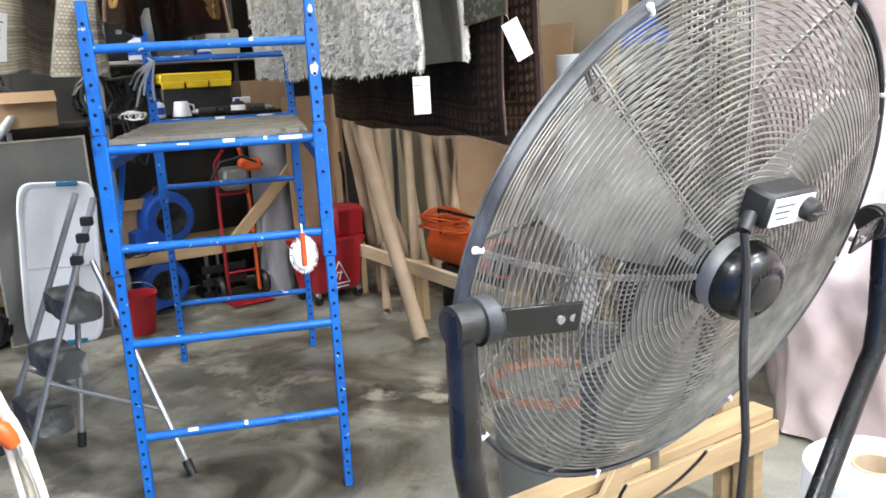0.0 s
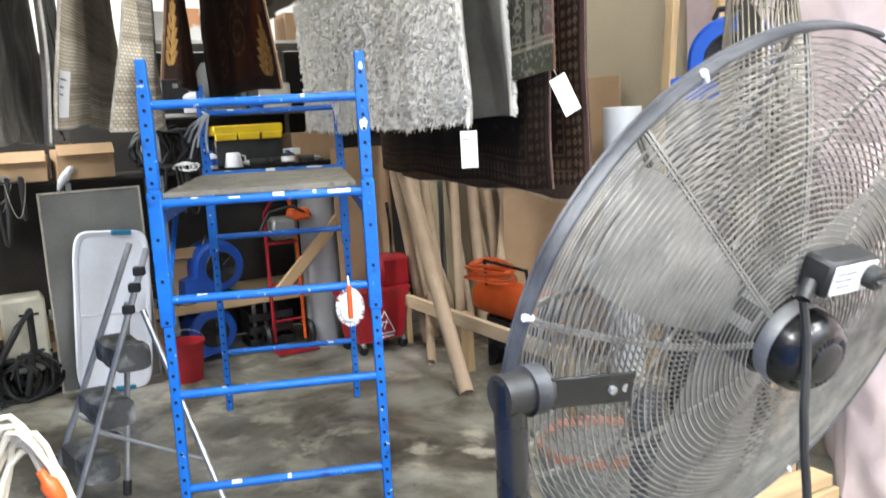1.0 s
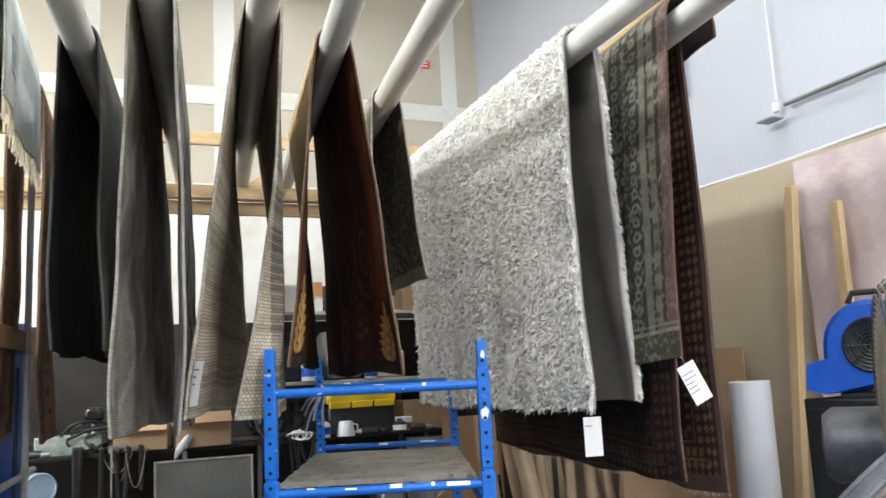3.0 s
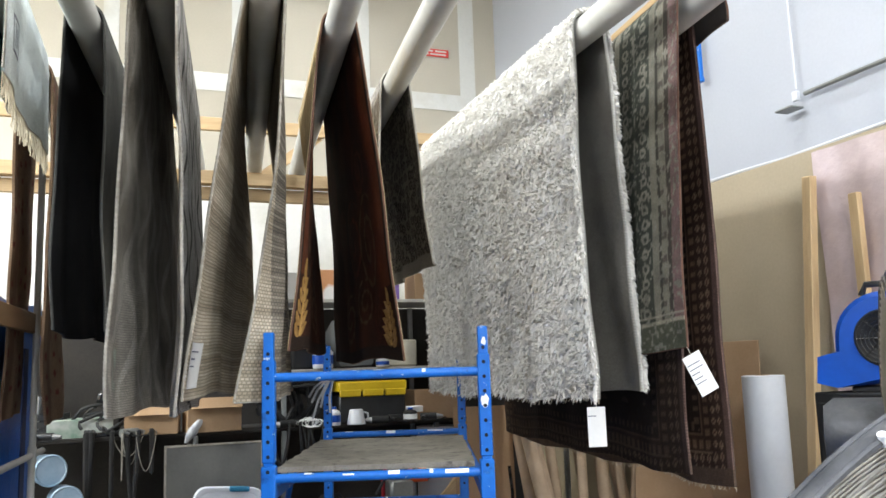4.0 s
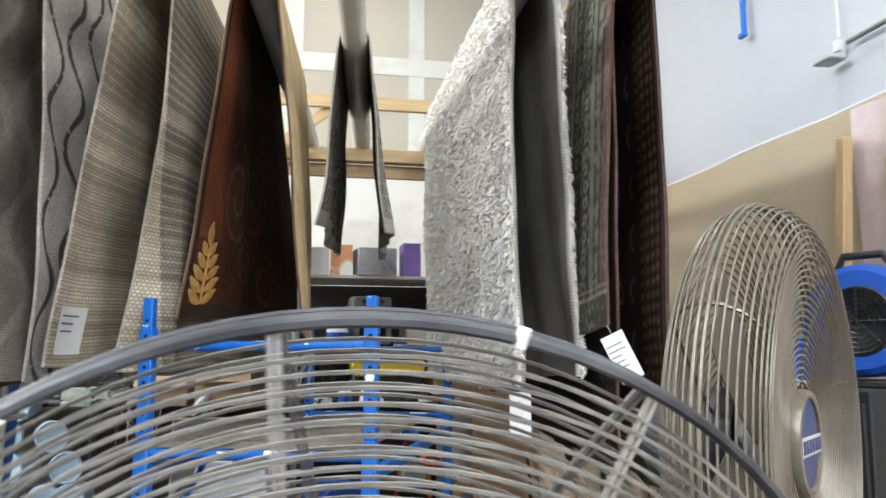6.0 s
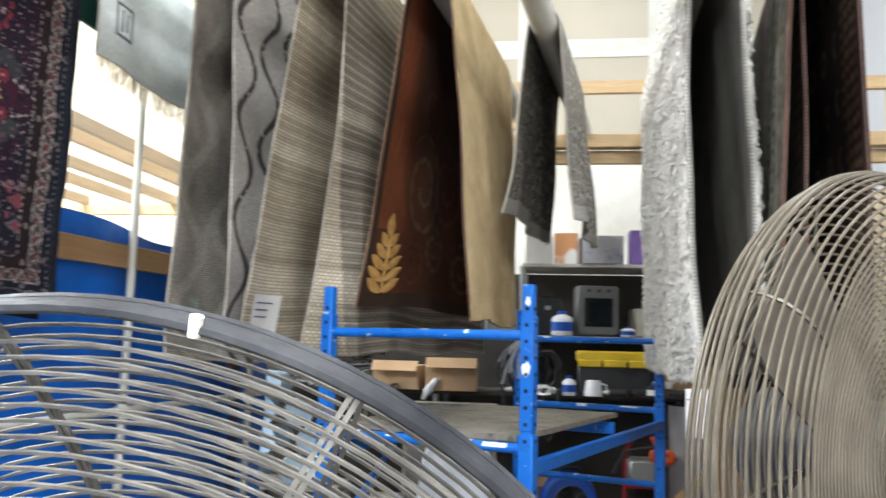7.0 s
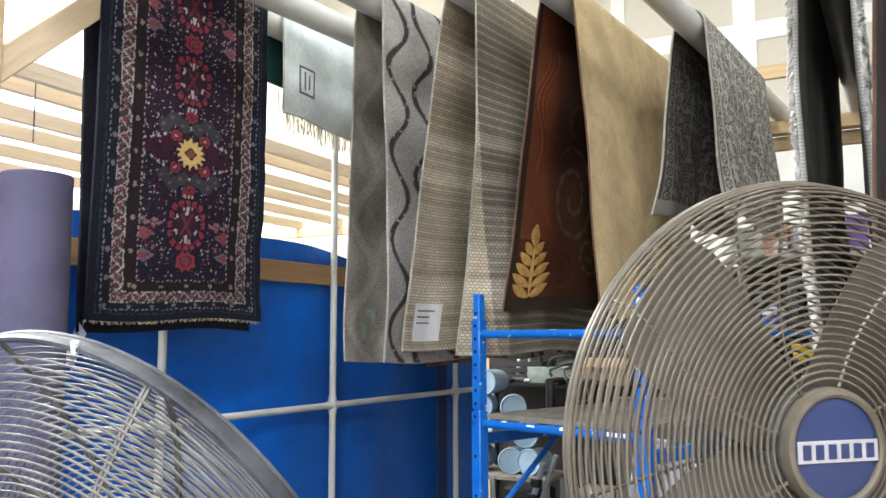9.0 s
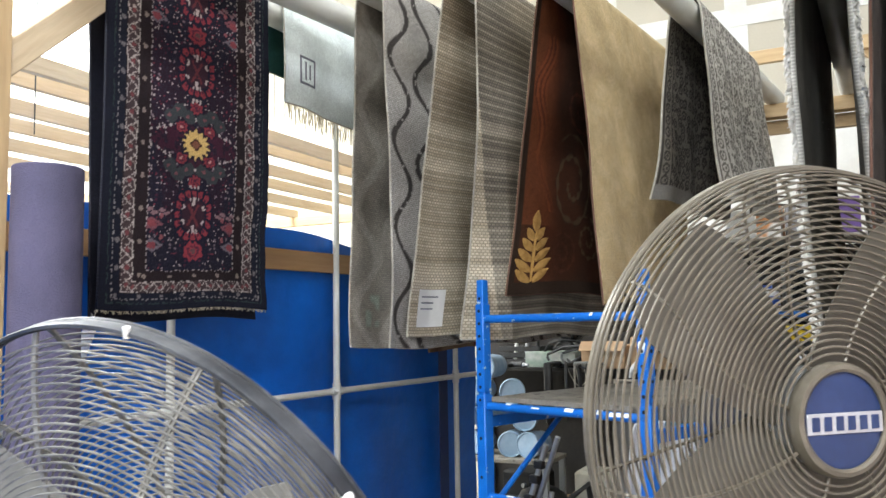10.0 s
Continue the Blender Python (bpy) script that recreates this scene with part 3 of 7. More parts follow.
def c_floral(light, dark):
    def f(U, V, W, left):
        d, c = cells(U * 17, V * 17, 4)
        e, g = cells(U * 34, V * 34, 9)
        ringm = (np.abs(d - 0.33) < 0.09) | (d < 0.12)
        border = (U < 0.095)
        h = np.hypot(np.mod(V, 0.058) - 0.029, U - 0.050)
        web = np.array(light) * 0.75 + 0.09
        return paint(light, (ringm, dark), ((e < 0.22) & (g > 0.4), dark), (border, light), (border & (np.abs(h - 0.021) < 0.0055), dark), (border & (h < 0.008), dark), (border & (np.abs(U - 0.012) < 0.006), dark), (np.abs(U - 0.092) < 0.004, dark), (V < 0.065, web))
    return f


def c_runner(U, V, W, left):
    Uc = np.minimum(U, W - U) * 0.75
    d, c = cells(U * 22, V * 22, 3)
    st = [(0.0, 0.05, (0.19, 0.12, 0.112)), (0.05, 0.075, (0.06, 0.05, 0.04)), (0.075, 0.115, (0.21, 0.195, 0.15)), (0.115, 0.13, (0.05, 0.045, 0.035)),
          (0.13, 0.165, (0.22, 0.205, 0.16)), (0.165, 0.26, (0.045, 0.05, 0.038))]
    L = [(((Uc >= a) & (Uc < b)), col) for a, b, col in st]
    q = np.abs(np.sin(V * 36))
    L += [((Uc > 0.18) & (Uc < 0.245) & (np.abs(np.hypot((Uc - 0.21) * 1.0, (np.mod(V, 0.06) - 0.03)) - 0.016) < 0.006), (0.24, 0.225, 0.18)),
          ((Uc > 0.08) & (Uc < 0.112) & (q < 0.45), (0.10, 0.085, 0.07)), ((Uc > 0.26) & (d < 0.26), (0.20, 0.205, 0.165)),
          ((V < 0.10), (0.085, 0.09, 0.062)), ((V > 0.10) & (V < 0.115), (0.36, 0.33, 0.25)), ((V > 0.13) & (V < 0.14), (0.33, 0.30, 0.24)),
          ((vnoise(U * 70, V * 70, 6) > 0.70), (0.22, 0.21, 0.17)), (vnoise(U * 25, V * 25, 16) * 0.5, (0.040, 0.040, 0.030))]
    return paint((0.075, 0.08, 0.06), *L)


def c_tribal(U, V, W, left):
    Uc = np.minimum(U, W - U)
    E = np.minimum(Uc, V)
    run = np.where(Uc < V, V, U)
    sq = np.abs(np.mod(run, 0.046) - 0.023)
    gem = sq + np.abs(np.mod(E, 0.042) - 0.021)
    q = vnoise(U * 60, V * 60, 7)
    L = [((E < 0.035), (0.175, 0.110, 0.092)), ((E > 0.035) & (E < 0.20), (0.062, 0.034, 0.023)), ((E > 0.042) & (E < 0.126) & (gem < 0.017), (0.30, 0.205, 0.135)), ((E > 0.042) & (E < 0.126) & (gem < 0.007), (0.10, 0.04, 0.03)),
         ((np.abs(E - 0.040) < 0.003) | (np.abs(E - 0.130) < 0.004), (0.22, 0.145, 0.095)), ((E > 0.142) & (E < 0.178) & (sq < 0.012), (0.20, 0.125, 0.080)), ((np.abs(E - 0.20) < 0.004), (0.17, 0.105, 0.07)),
         ((E > 0.215) & (E < 0.245) & (sq < 0.010), (0.13, 0.085, 0.06)), ((E > 0.33) & (np.abs(np.hypot(np.mod(U, 0.22) - 0.11, np.mod(V, 0.2) - 0.1) - 0.04) < 0.010), (0.12, 0.09, 0.07)),
         ((V < 0.07), (0.15, 0.098, 0.068)), (q * 0.3, (0.02, 0.012, 0.009))]
    return paint((0.028, 0.017, 0.013), *L)


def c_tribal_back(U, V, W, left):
    """The back of the same rug: its pattern at under a third of its brightness, the bands faint."""
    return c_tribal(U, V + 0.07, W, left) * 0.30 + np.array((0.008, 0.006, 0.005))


def c_persian(U, V, W, left):
    # hand knotting: no outline is quite straight
    U, V = U + 0.007 * (vnoise(U * 130, V * 130, 31) - 0.5) + 0.004 * (vnoise(U * 40, V * 40, 33) - 0.5), V + 0.007 * (vnoise(U * 130, V * 130, 32) - 0.5)
    x = U - W / 2
    ax = np.abs(x)
    side = W / 2 - ax
    E = np.minimum(side, V * 1.36)
    along = np.where(side < V * 1.36, V, x)
    red, cream, navy, green, gold, plum = (0.21, 0.030, 0.040), (0.40, 0.35, 0.325), (0.010, 0.009, 0.022), (0.036, 0.044, 0.047), (0.56, 0.38, 0.14), (0.060, 0.014, 0.030)
    d, c = cells(ax * 40 + 7, V * 46, 11)
    e, g = cells(ax * 70 + 3, V * 80, 5)
    L = [(vnoise(ax * 9, V * 7, 3) > 0.6, (0.018, 0.008, 0.018)), (e < 0.2, (0.022, 0.022, 0.036)),
         ((d < 0.16) & (c < 0.12), cream), ((d < 0.22) & (c > 0.30) & (c < 0.42), plum), ((d < 0.20) & (c > 0.5) & (c < 0.62), (0.17, 0.13, 0.15)), ((e < 0.24) & (g > 0.86), (0.36, 0.30, 0.30)), ((e < 0.24) & (g > 0.70) & (g < 0.80), (0.17, 0.030, 0.045))]

    def rosette(cx, v0, ra, rb, hue, core):
        q = np.hypot((ax - cx) / ra, (V - v0) / rb) * (1 + 0.12 * np.cos(8 * np.arctan2(V - v0, ax - cx)))
        return [(q < 1.25, navy), (q < 1, hue), ((q < 0.62) & (q > 0.45), plum), (q < 0.28, core)]

    for v0 in (0.64,):
        # a plum lozenge with a golden star, flowers and grey-green leaves round it
        L += [((ax / 0.30 + np.abs(V - v0) / 0.09 < 1) & (vnoise(ax * 60, V * 60, 2) > 0.45), (0.040, 0.009, 0.022)), ((np.abs(ax / 0.30 + np.abs(V - v0) / 0.10 - 1) < 0.05) & (np.mod(ax, 0.03) < 0.013), cream)]
        for sgn in (-1, 1):
            for cx, dv in ((0.045, 0.105), (0.095, 0.125), (0.135, 0.095)):
                q = np.hypot((ax - cx) / 0.030, (V - v0 - sgn * dv) / 0.024) * (1 + 0.3 * np.cos(5 * np.arctan2(V - v0, ax - cx)))
                L += [(q < 1, green), (q < 0.3, (0.16, 0.06, 0.07))]
            L += rosette(0.072, v0 + sgn * 0.060, 0.028, 0.022, red, (0.40, 0.22, 0.20))
            L += rosette(0.0, v0 + sgn * 0.145, 0.030, 0.021, red, plum)
            L += [((np.abs(np.mod(ax + 0.009, 0.018) - 0.009) < 0.005) & (ax < 0.026) & (np.abs(V - v0 - sgn * 0.172) < 0.010), cream)]
        a = np.arctan2((V - v0) * 1.3, x)
        q = np.hypot(x / 0.060, (V - v0) / 0.052) * (1 + 0.17 * np.cos(14 * a))
        L += [(q < 1.2, navy), (q < 1.0, gold), (np.abs(x) / 0.034 + np.abs(V - v0) / 0.026 < 1, (0.05, 0.02, 0.015)), (np.abs(x) / 0.024 + np.abs(V - v0) / 0.018 < 1, (0.17, 0.065, 0.04))]
    for v0 in (0.36, 0.93, 1.23, 1.55):
        # a wreath of red blossoms round a dark field with cream lilies
        a = np.arctan2((V - v0) * 0.9, x)
        q = np.hypot(x / 0.088, (V - v0) / 0.094)
        q4 = (np.abs(x / 0.088) ** 3 + np.abs((V - v0) / 0.094) ** 3) ** (1 / 3)
        bead = 0.10 * np.abs(np.cos(8 * a))
        L += [(q4 < 1.12, navy), ((q4 < 0.94 + bead) & (q4 > 0.78 - bead * 0.3) & (np.cos(16 * a) > -0.55), red), ((np.abs(q4 - 0.82) < 0.05) & (np.cos(16 * a) > 0.6), plum), (q4 < 0.64, (0.030, 0.012, 0.022)),
              ((np.abs(ax / 0.03 - np.abs(V - v0) / 0.05) < 0.22) & (q4 < 0.5), (0.11, 0.024, 0.030))]
        for sgn in (-1, 1):
            w_ = (V - v0) * sgn
            L += [((w_ > 0.040) & (w_ < 0.070) & (ax < 0.006 + (w_ - 0.040) * 0.65) & (np.abs(ax - 0.011) > 0.0035), cream), ((np.hypot(ax - 0.052, w_ - 0.030) < 0.011) & (np.hypot(ax - 0.058, w_ - 0.034) > 0.009), cream)]
    for v0 in (0.22, 1.08, 1.39):
        L += rosette(0.0, v0, 0.046, 0.036, red, (0.09, 0.05, 0.05))
        for hgt in (0.02, 0.10):
            L += [((np.abs(np.abs(ax - 0.20) / 0.055 + np.abs(V - v0 - hgt) / 0.025 - 0.8) < 0.22), (0.17, 0.06, 0.075) if hgt > 0.05 else (0.14, 0.12, 0.14)), (np.hypot((ax - 0.20) / 0.02, (V - v0 - hgt) / 0.014) < 1, (0.22, 0.05, 0.06))]
            L += [((np.hypot(np.mod(ax - 0.115, 0.085) - 0.04, V - v0 - hgt - 0.03) < 0.010) & (ax > 0.11) & (ax < 0.28), (0.22, 0.07, 0.08))]
        for k in range(4):
            L += [(np.hypot((ax - 0.13 - 0.03 * k + (V - v0 - 0.14) * 0.5) / 0.017, (V - v0 - 0.14 - 0.012 * (k % 2)) / 0.007) < 1, (0.20, 0.12, 0.13))]
    z = np.mod(along, 0.062) / 0.062
    zig = 0.116 + 0.022 * (np.abs(z * 2 - 1) * 2 - 1)
    zag = 0.116 - 0.022 * (np.abs(z * 2 - 1) * 2 - 1)
    L += [((E < 0.200), (0.017, 0.010, 0.012)), ((E > 0.090) & (E < 0.142), (0.052, 0.034, 0.036)), ((np.abs(E - zig) < 0.0040) & (vnoise(along * 120, E * 120, 8) > 0.25), cream), ((np.abs(E - zag) < 0.003) & (np.mod(along, 0.031) < 0.02), (0.30, 0.25, 0.23)),
          ((np.hypot((z - 0.5) * 0.062, E - 0.116) < 0.009), (0.16, 0.045, 0.05)), (((np.abs(E - 0.091) < 0.0022) | (np.abs(E - 0.141) < 0.0022)) & (vnoise(along * 90, E * 90, 4) > 0.3), cream),
          ((E < 0.086), (0.009, 0.010, 0.020)), ((np.hypot(np.mod(along, 0.10) - 0.05, E - 0.072) < 0.0095), (0.15, 0.135, 0.14)), ((np.abs(E - 0.055) < 0.0025) & (np.mod(along, 0.022) < 0.012), (0.24, 0.22, 0.22)),
          ((np.abs(E - 0.036) < 0.002), (0.026, 0.042, 0.042)), ((np.hypot(np.mod(along + 0.05, 0.12) - 0.06, E - 0.170) < 0.010), (0.22, 0.175, 0.15)), ((np.abs(E - 0.198) < 0.0025) & (np.mod(along, 0.022) < 0.012), (0.32, 0.28, 0.27))]
    return paint((0.011, 0.009, 0.020), *L)


def hang_rug(name, key, u0, u1, zl, zr, dl, dr, c_in, c_out, label, r=0.066, thick=0.011, cell=0.012, wave=0.012, seed=0, pinch=1.0, lean=(0.0, 0.0), hook=(0.0, 0.0), cloth=None):
    """A carpet draped over a pole. dl, dr: how far the left and right flaps' lower edges stand from the pole's axis, at the near and far end.
    lean: how far the near lower corners slip along the pole; hook: depth and turn of the right flap's curled near edge."""
    o, u, w = pole_axes(key)
    W = u1 - u0
    LL, LR = POLE_Z - zl, POLE_Z - zr
    arc = math.pi * r
    L = LL + arc + LR
    nu, ns = max(8, int(W / cell)), max(30, int(L / cell))
    U, S = np.meshgrid(np.linspace(0, W, nu + 1), np.linspace(0, L, ns + 1), indexing="ij")
    k = U / W

    def profile(off):
        tl = np.clip((LL - S) / LL, 0, 1)
        tr = np.clip((S - LL - arc) / LR, 0, 1)
        a = np.clip((S - LL) / arc, 0, 1) * math.pi
        R = r + off
        wl, wr = dl[0] * (1 - k) + dl[1] * k, dr[0] * (1 - k) + dr[1] * k
        wob = wave * (np.sin(U * 9 + seed) + 0.6 * np.sin(U * 21 + 2 * seed + 3 * S) + 0.9 * np.sin(S * 4.3 + seed) + 0.5 * np.sin(S * 10 + 4 * U + seed))
        dwl = -R * (1 - tl ** pinch) + (wl - off) * tl ** min(0.9, pinch)
        dwr = R * (1 - tr) + (wr + off) * tr ** 0.9
        # the folds die out towards the near lower corners, whose places are known
        wob = wob - wob[0, np.where(S < LL, 0, -1)] * (1 - k) ** 3
        if hook[0]:
            dwr = dwr + hook[1] * tr ** 1.7 * np.clip(1 - U / hook[0], 0, 1) ** 1.2
        dw = np.where(S < LL, dwl + wob * tl, np.where(S > LL + arc, dwr + wob * tr, -R * np.cos(a)))
        z = np.where(S < LL, POLE_Z - tl * LL, np.where(S > LL + arc, POLE_Z - tr * LR, POLE_Z + R * np.sin(a)))
        uu = u0 + U + (0.014 * np.sin(S * 5 + seed) + 0.007 * np.sin(S * 13 + 2 * seed) + 0.004 * np.sin(S * 31 + seed)) * (tl + tr) * k + (lean[0] * tl + lean[1] * tr) * (1 - k) ** 2
        z = z + 0.010 * (np.sin(U * 7 + seed) - math.sin(seed)) * (tl + tr)
        P = np.empty(U.shape + (3,))
        for c in range(3):
            P[..., c] = o[c] + u[c] * uu + w[c] * dw
        P[..., 2] = z
        return P

    Pi, Po = profile(0.0), profile(thick)
    left = S < LL + arc / 2
    V = np.where(left, S, L - S)
    Ci, Co = c_in(U, V, W, left), c_out(U, V, W, left)
    n = Pi.shape[0] * Pi.shape[1]
    idx = np.arange(n).reshape(Pi.shape[:2])
    q = np.stack([idx[:-1, :-1], idx[1:, :-1], idx[1:, 1:], idx[:-1, 1:]], -1).reshape(-1, 4)
    rim = list(idx[:, 0]) + list(idx[-1, 1:]) + list(idx[-2::-1, -1]) + list(idx[0, -2:0:-1])
    rim = np.array(rim)
    side = np.stack([rim, np.roll(rim, -1), np.roll(rim, -1) + n, rim + n], -1)
    F = np.concatenate([q, q[:, ::-1] + n, side])
    V3 = np.concatenate([Pi.reshape(-1, 3), Po.reshape(-1, 3)])
    base = o + u * u0 + Vector((0, 0, POLE_Z))
    V3 = V3 - np.array(base)
    me = bpy.data.meshes.new(name)
    me.vertices.add(len(V3))
    me.vertices.foreach_set("co", V3.ravel())
    me.loops.add(F.size)
    me.loops.foreach_set("vertex_index", F.ravel().astype(np.int32))
    me.polygons.add(len(F))
    me.polygons.foreach_set("loop_start", np.arange(0, F.size, 4, dtype=np.int32))
    me.update(calc_edges=True)
    ca = me.color_attributes.new("knots", "FLOAT_COLOR", "POINT")
    C = np.ones((2 * n, 4))
    C[:n, :3], C[n:, :3] = Ci.reshape(-1, 3), Co.reshape(-1, 3)
    ca.data.foreach_set("color", C.ravel())
    me.polygons.foreach_set("use_smooth", [True] * len(F))
    cv = me.attributes.new("cloth", "FLOAT_VECTOR", "POINT")
    grid = np.stack([U, S, np.zeros(U.shape)], -1).reshape(-1, 3)
    cv.data.foreach_set("vector", np.concatenate([grid, grid]).ravel())
    me.materials.append(cloth or WEAVE)
    me.set_sharp_from_angle(angle=radians(50))
    root = thing(name, Matrix.Translation(base), label, "rug", group="rugs hung over poles")
    body = new("carpet", me)
    body.parent = root
    return root, Pi, Po, base


def overcast(root, base, rows, r, material, name="binding", label=""):
    """A bound edge along one row of a carpet's grid."""
    part(name, M().tube([Vector(p) - base for p in rows], r, 6), material, root, label)


BIND_L = mat("pale_binding", (0.30, 0.275, 0.23), 0.95, 0, (0.44, 0.41, 0.35), 30, 0.4, 200, 0.2)
BIND_D = mat("brown_binding", (0.10, 0.045, 0.03), 0.95, 0, (0.14, 0.07, 0.045), 30, 0.4, 200, 0.2)


def bound(res, material, r=0.0042):
    root, Pi, Po, base = res
    mid = (Pi + Po) / 2
    overcast(root, base, mid[0, ::3], r, material, label="")
    overcast(root, base, mid[:, 0][::3], r, material)
    overcast(root, base, mid[:, -1][::3], r, material)


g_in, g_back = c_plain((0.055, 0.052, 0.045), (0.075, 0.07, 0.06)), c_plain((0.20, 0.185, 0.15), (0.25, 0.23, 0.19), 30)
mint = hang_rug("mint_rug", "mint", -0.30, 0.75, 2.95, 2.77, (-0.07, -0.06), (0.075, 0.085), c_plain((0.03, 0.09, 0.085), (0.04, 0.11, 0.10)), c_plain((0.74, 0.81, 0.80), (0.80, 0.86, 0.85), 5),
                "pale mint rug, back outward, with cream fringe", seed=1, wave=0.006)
bound(mint, BIND_L)
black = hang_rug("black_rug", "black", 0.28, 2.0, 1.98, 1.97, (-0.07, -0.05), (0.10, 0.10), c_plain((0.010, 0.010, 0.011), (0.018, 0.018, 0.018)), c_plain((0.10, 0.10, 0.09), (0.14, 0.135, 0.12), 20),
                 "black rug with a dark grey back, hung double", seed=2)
grey = hang_rug("grey_damask_rug", "grey", -0.23, 1.5, 1.672, 1.67, (-0.115, 0.03), (0.081, 0.10), c_damask, c_trellis, "grey rug with faded damask face and pale trellis back", seed=3, wave=0.012, cell=0.008, cloth=COARSE)
bound(grey, BIND_L)
c_b1, c_b2 = c_bands((0.34, 0.285, 0.205), (0.68, 0.605, 0.475), (0.48, 0.415, 0.31)), c_bands((0.140, 0.122, 0.096), (0.50, 0.45, 0.36), (0.21, 0.185, 0.145))


def c_folded(f, g, width, height):
    """A carpet's outer face whose near lower corner is turned back and shows the other side."""
    def h(U, V, W, left):
        turned = (~left) & (U < width * np.clip(1.0 - V / height, 0, 1))
        return np.where(turned[..., None], g(U, V, W, left), f(U, V, W, left))
    return h


beige = hang_rug("beige_woven_rug", "beige", -0.10, 1.75, 1.712, 1.695, (-0.272, 0.02), (0.03, 0.20), c_b1, c_folded(c_b2, c_b1, 0.13, 1.0), "beige and taupe flat-woven rug in banded texture", seed=4, wave=0.010, cell=0.006, lean=(-0.03, 0.12), hook=(0.17, -0.145), cloth=FLATWEAVE)
bound(beige, BIND_L)
brown = hang_rug("brown_leaf_rug", "brown", 0.17, 1.5, 1.875, 1.827, (-0.213, 0.085), (0.190, 0.13), c_brown, c_plain((0.47, 0.345, 0.175), (0.60, 0.475, 0.28), 26),
                 "dark brown rug with a golden leaf, tan backing outward", seed=5, wave=0.010, cell=0.007, lean=(-0.10, -0.11), hook=(0.9, 0.02))
bound(brown, BIND_D)
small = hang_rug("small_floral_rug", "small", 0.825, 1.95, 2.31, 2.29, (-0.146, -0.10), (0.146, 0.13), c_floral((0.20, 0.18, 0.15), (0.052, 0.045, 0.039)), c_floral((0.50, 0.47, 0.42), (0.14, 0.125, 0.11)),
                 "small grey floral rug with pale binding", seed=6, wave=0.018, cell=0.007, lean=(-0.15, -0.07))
bound(small, BIND_L)
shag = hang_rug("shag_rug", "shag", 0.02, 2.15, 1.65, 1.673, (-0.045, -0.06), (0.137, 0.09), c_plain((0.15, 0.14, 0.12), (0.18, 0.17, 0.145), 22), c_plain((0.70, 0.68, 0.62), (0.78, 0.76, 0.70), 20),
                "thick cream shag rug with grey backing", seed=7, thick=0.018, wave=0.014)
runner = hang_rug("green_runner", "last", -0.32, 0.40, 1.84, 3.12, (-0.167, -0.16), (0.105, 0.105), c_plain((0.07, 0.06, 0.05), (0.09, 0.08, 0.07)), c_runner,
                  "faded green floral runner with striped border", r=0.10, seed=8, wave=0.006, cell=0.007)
bound(runner, BIND_D, 0.004)
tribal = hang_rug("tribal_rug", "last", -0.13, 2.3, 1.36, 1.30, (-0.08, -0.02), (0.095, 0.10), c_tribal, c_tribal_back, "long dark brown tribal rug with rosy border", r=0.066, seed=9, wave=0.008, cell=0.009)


def c_worn(U, V, W, left):
    d, c = cells(U * 9, V * 12, 6)
    return paint((0.17, 0.105, 0.065), (vnoise(U * 10, V * 5, 3), (0.25, 0.165, 0.105)), ((d < 0.2) & (c > 0.4), (0.15, 0.035, 0.028)), (step(0.04 - np.abs(U - 0.1), 0.02) * 0.6, (0.09, 0.045, 0.03)))


old = hang_rug("worn_brown_rug", "mint", 0.95, 1.6, 1.62, 1.60, (-0.08, -0.08), (0.09, 0.09), c_worn, c_worn, "worn brown rug hanging at the back", seed=11)
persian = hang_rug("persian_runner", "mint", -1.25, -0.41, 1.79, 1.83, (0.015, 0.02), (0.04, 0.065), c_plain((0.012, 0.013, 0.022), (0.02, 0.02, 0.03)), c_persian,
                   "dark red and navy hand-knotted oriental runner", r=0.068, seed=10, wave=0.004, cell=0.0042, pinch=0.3)


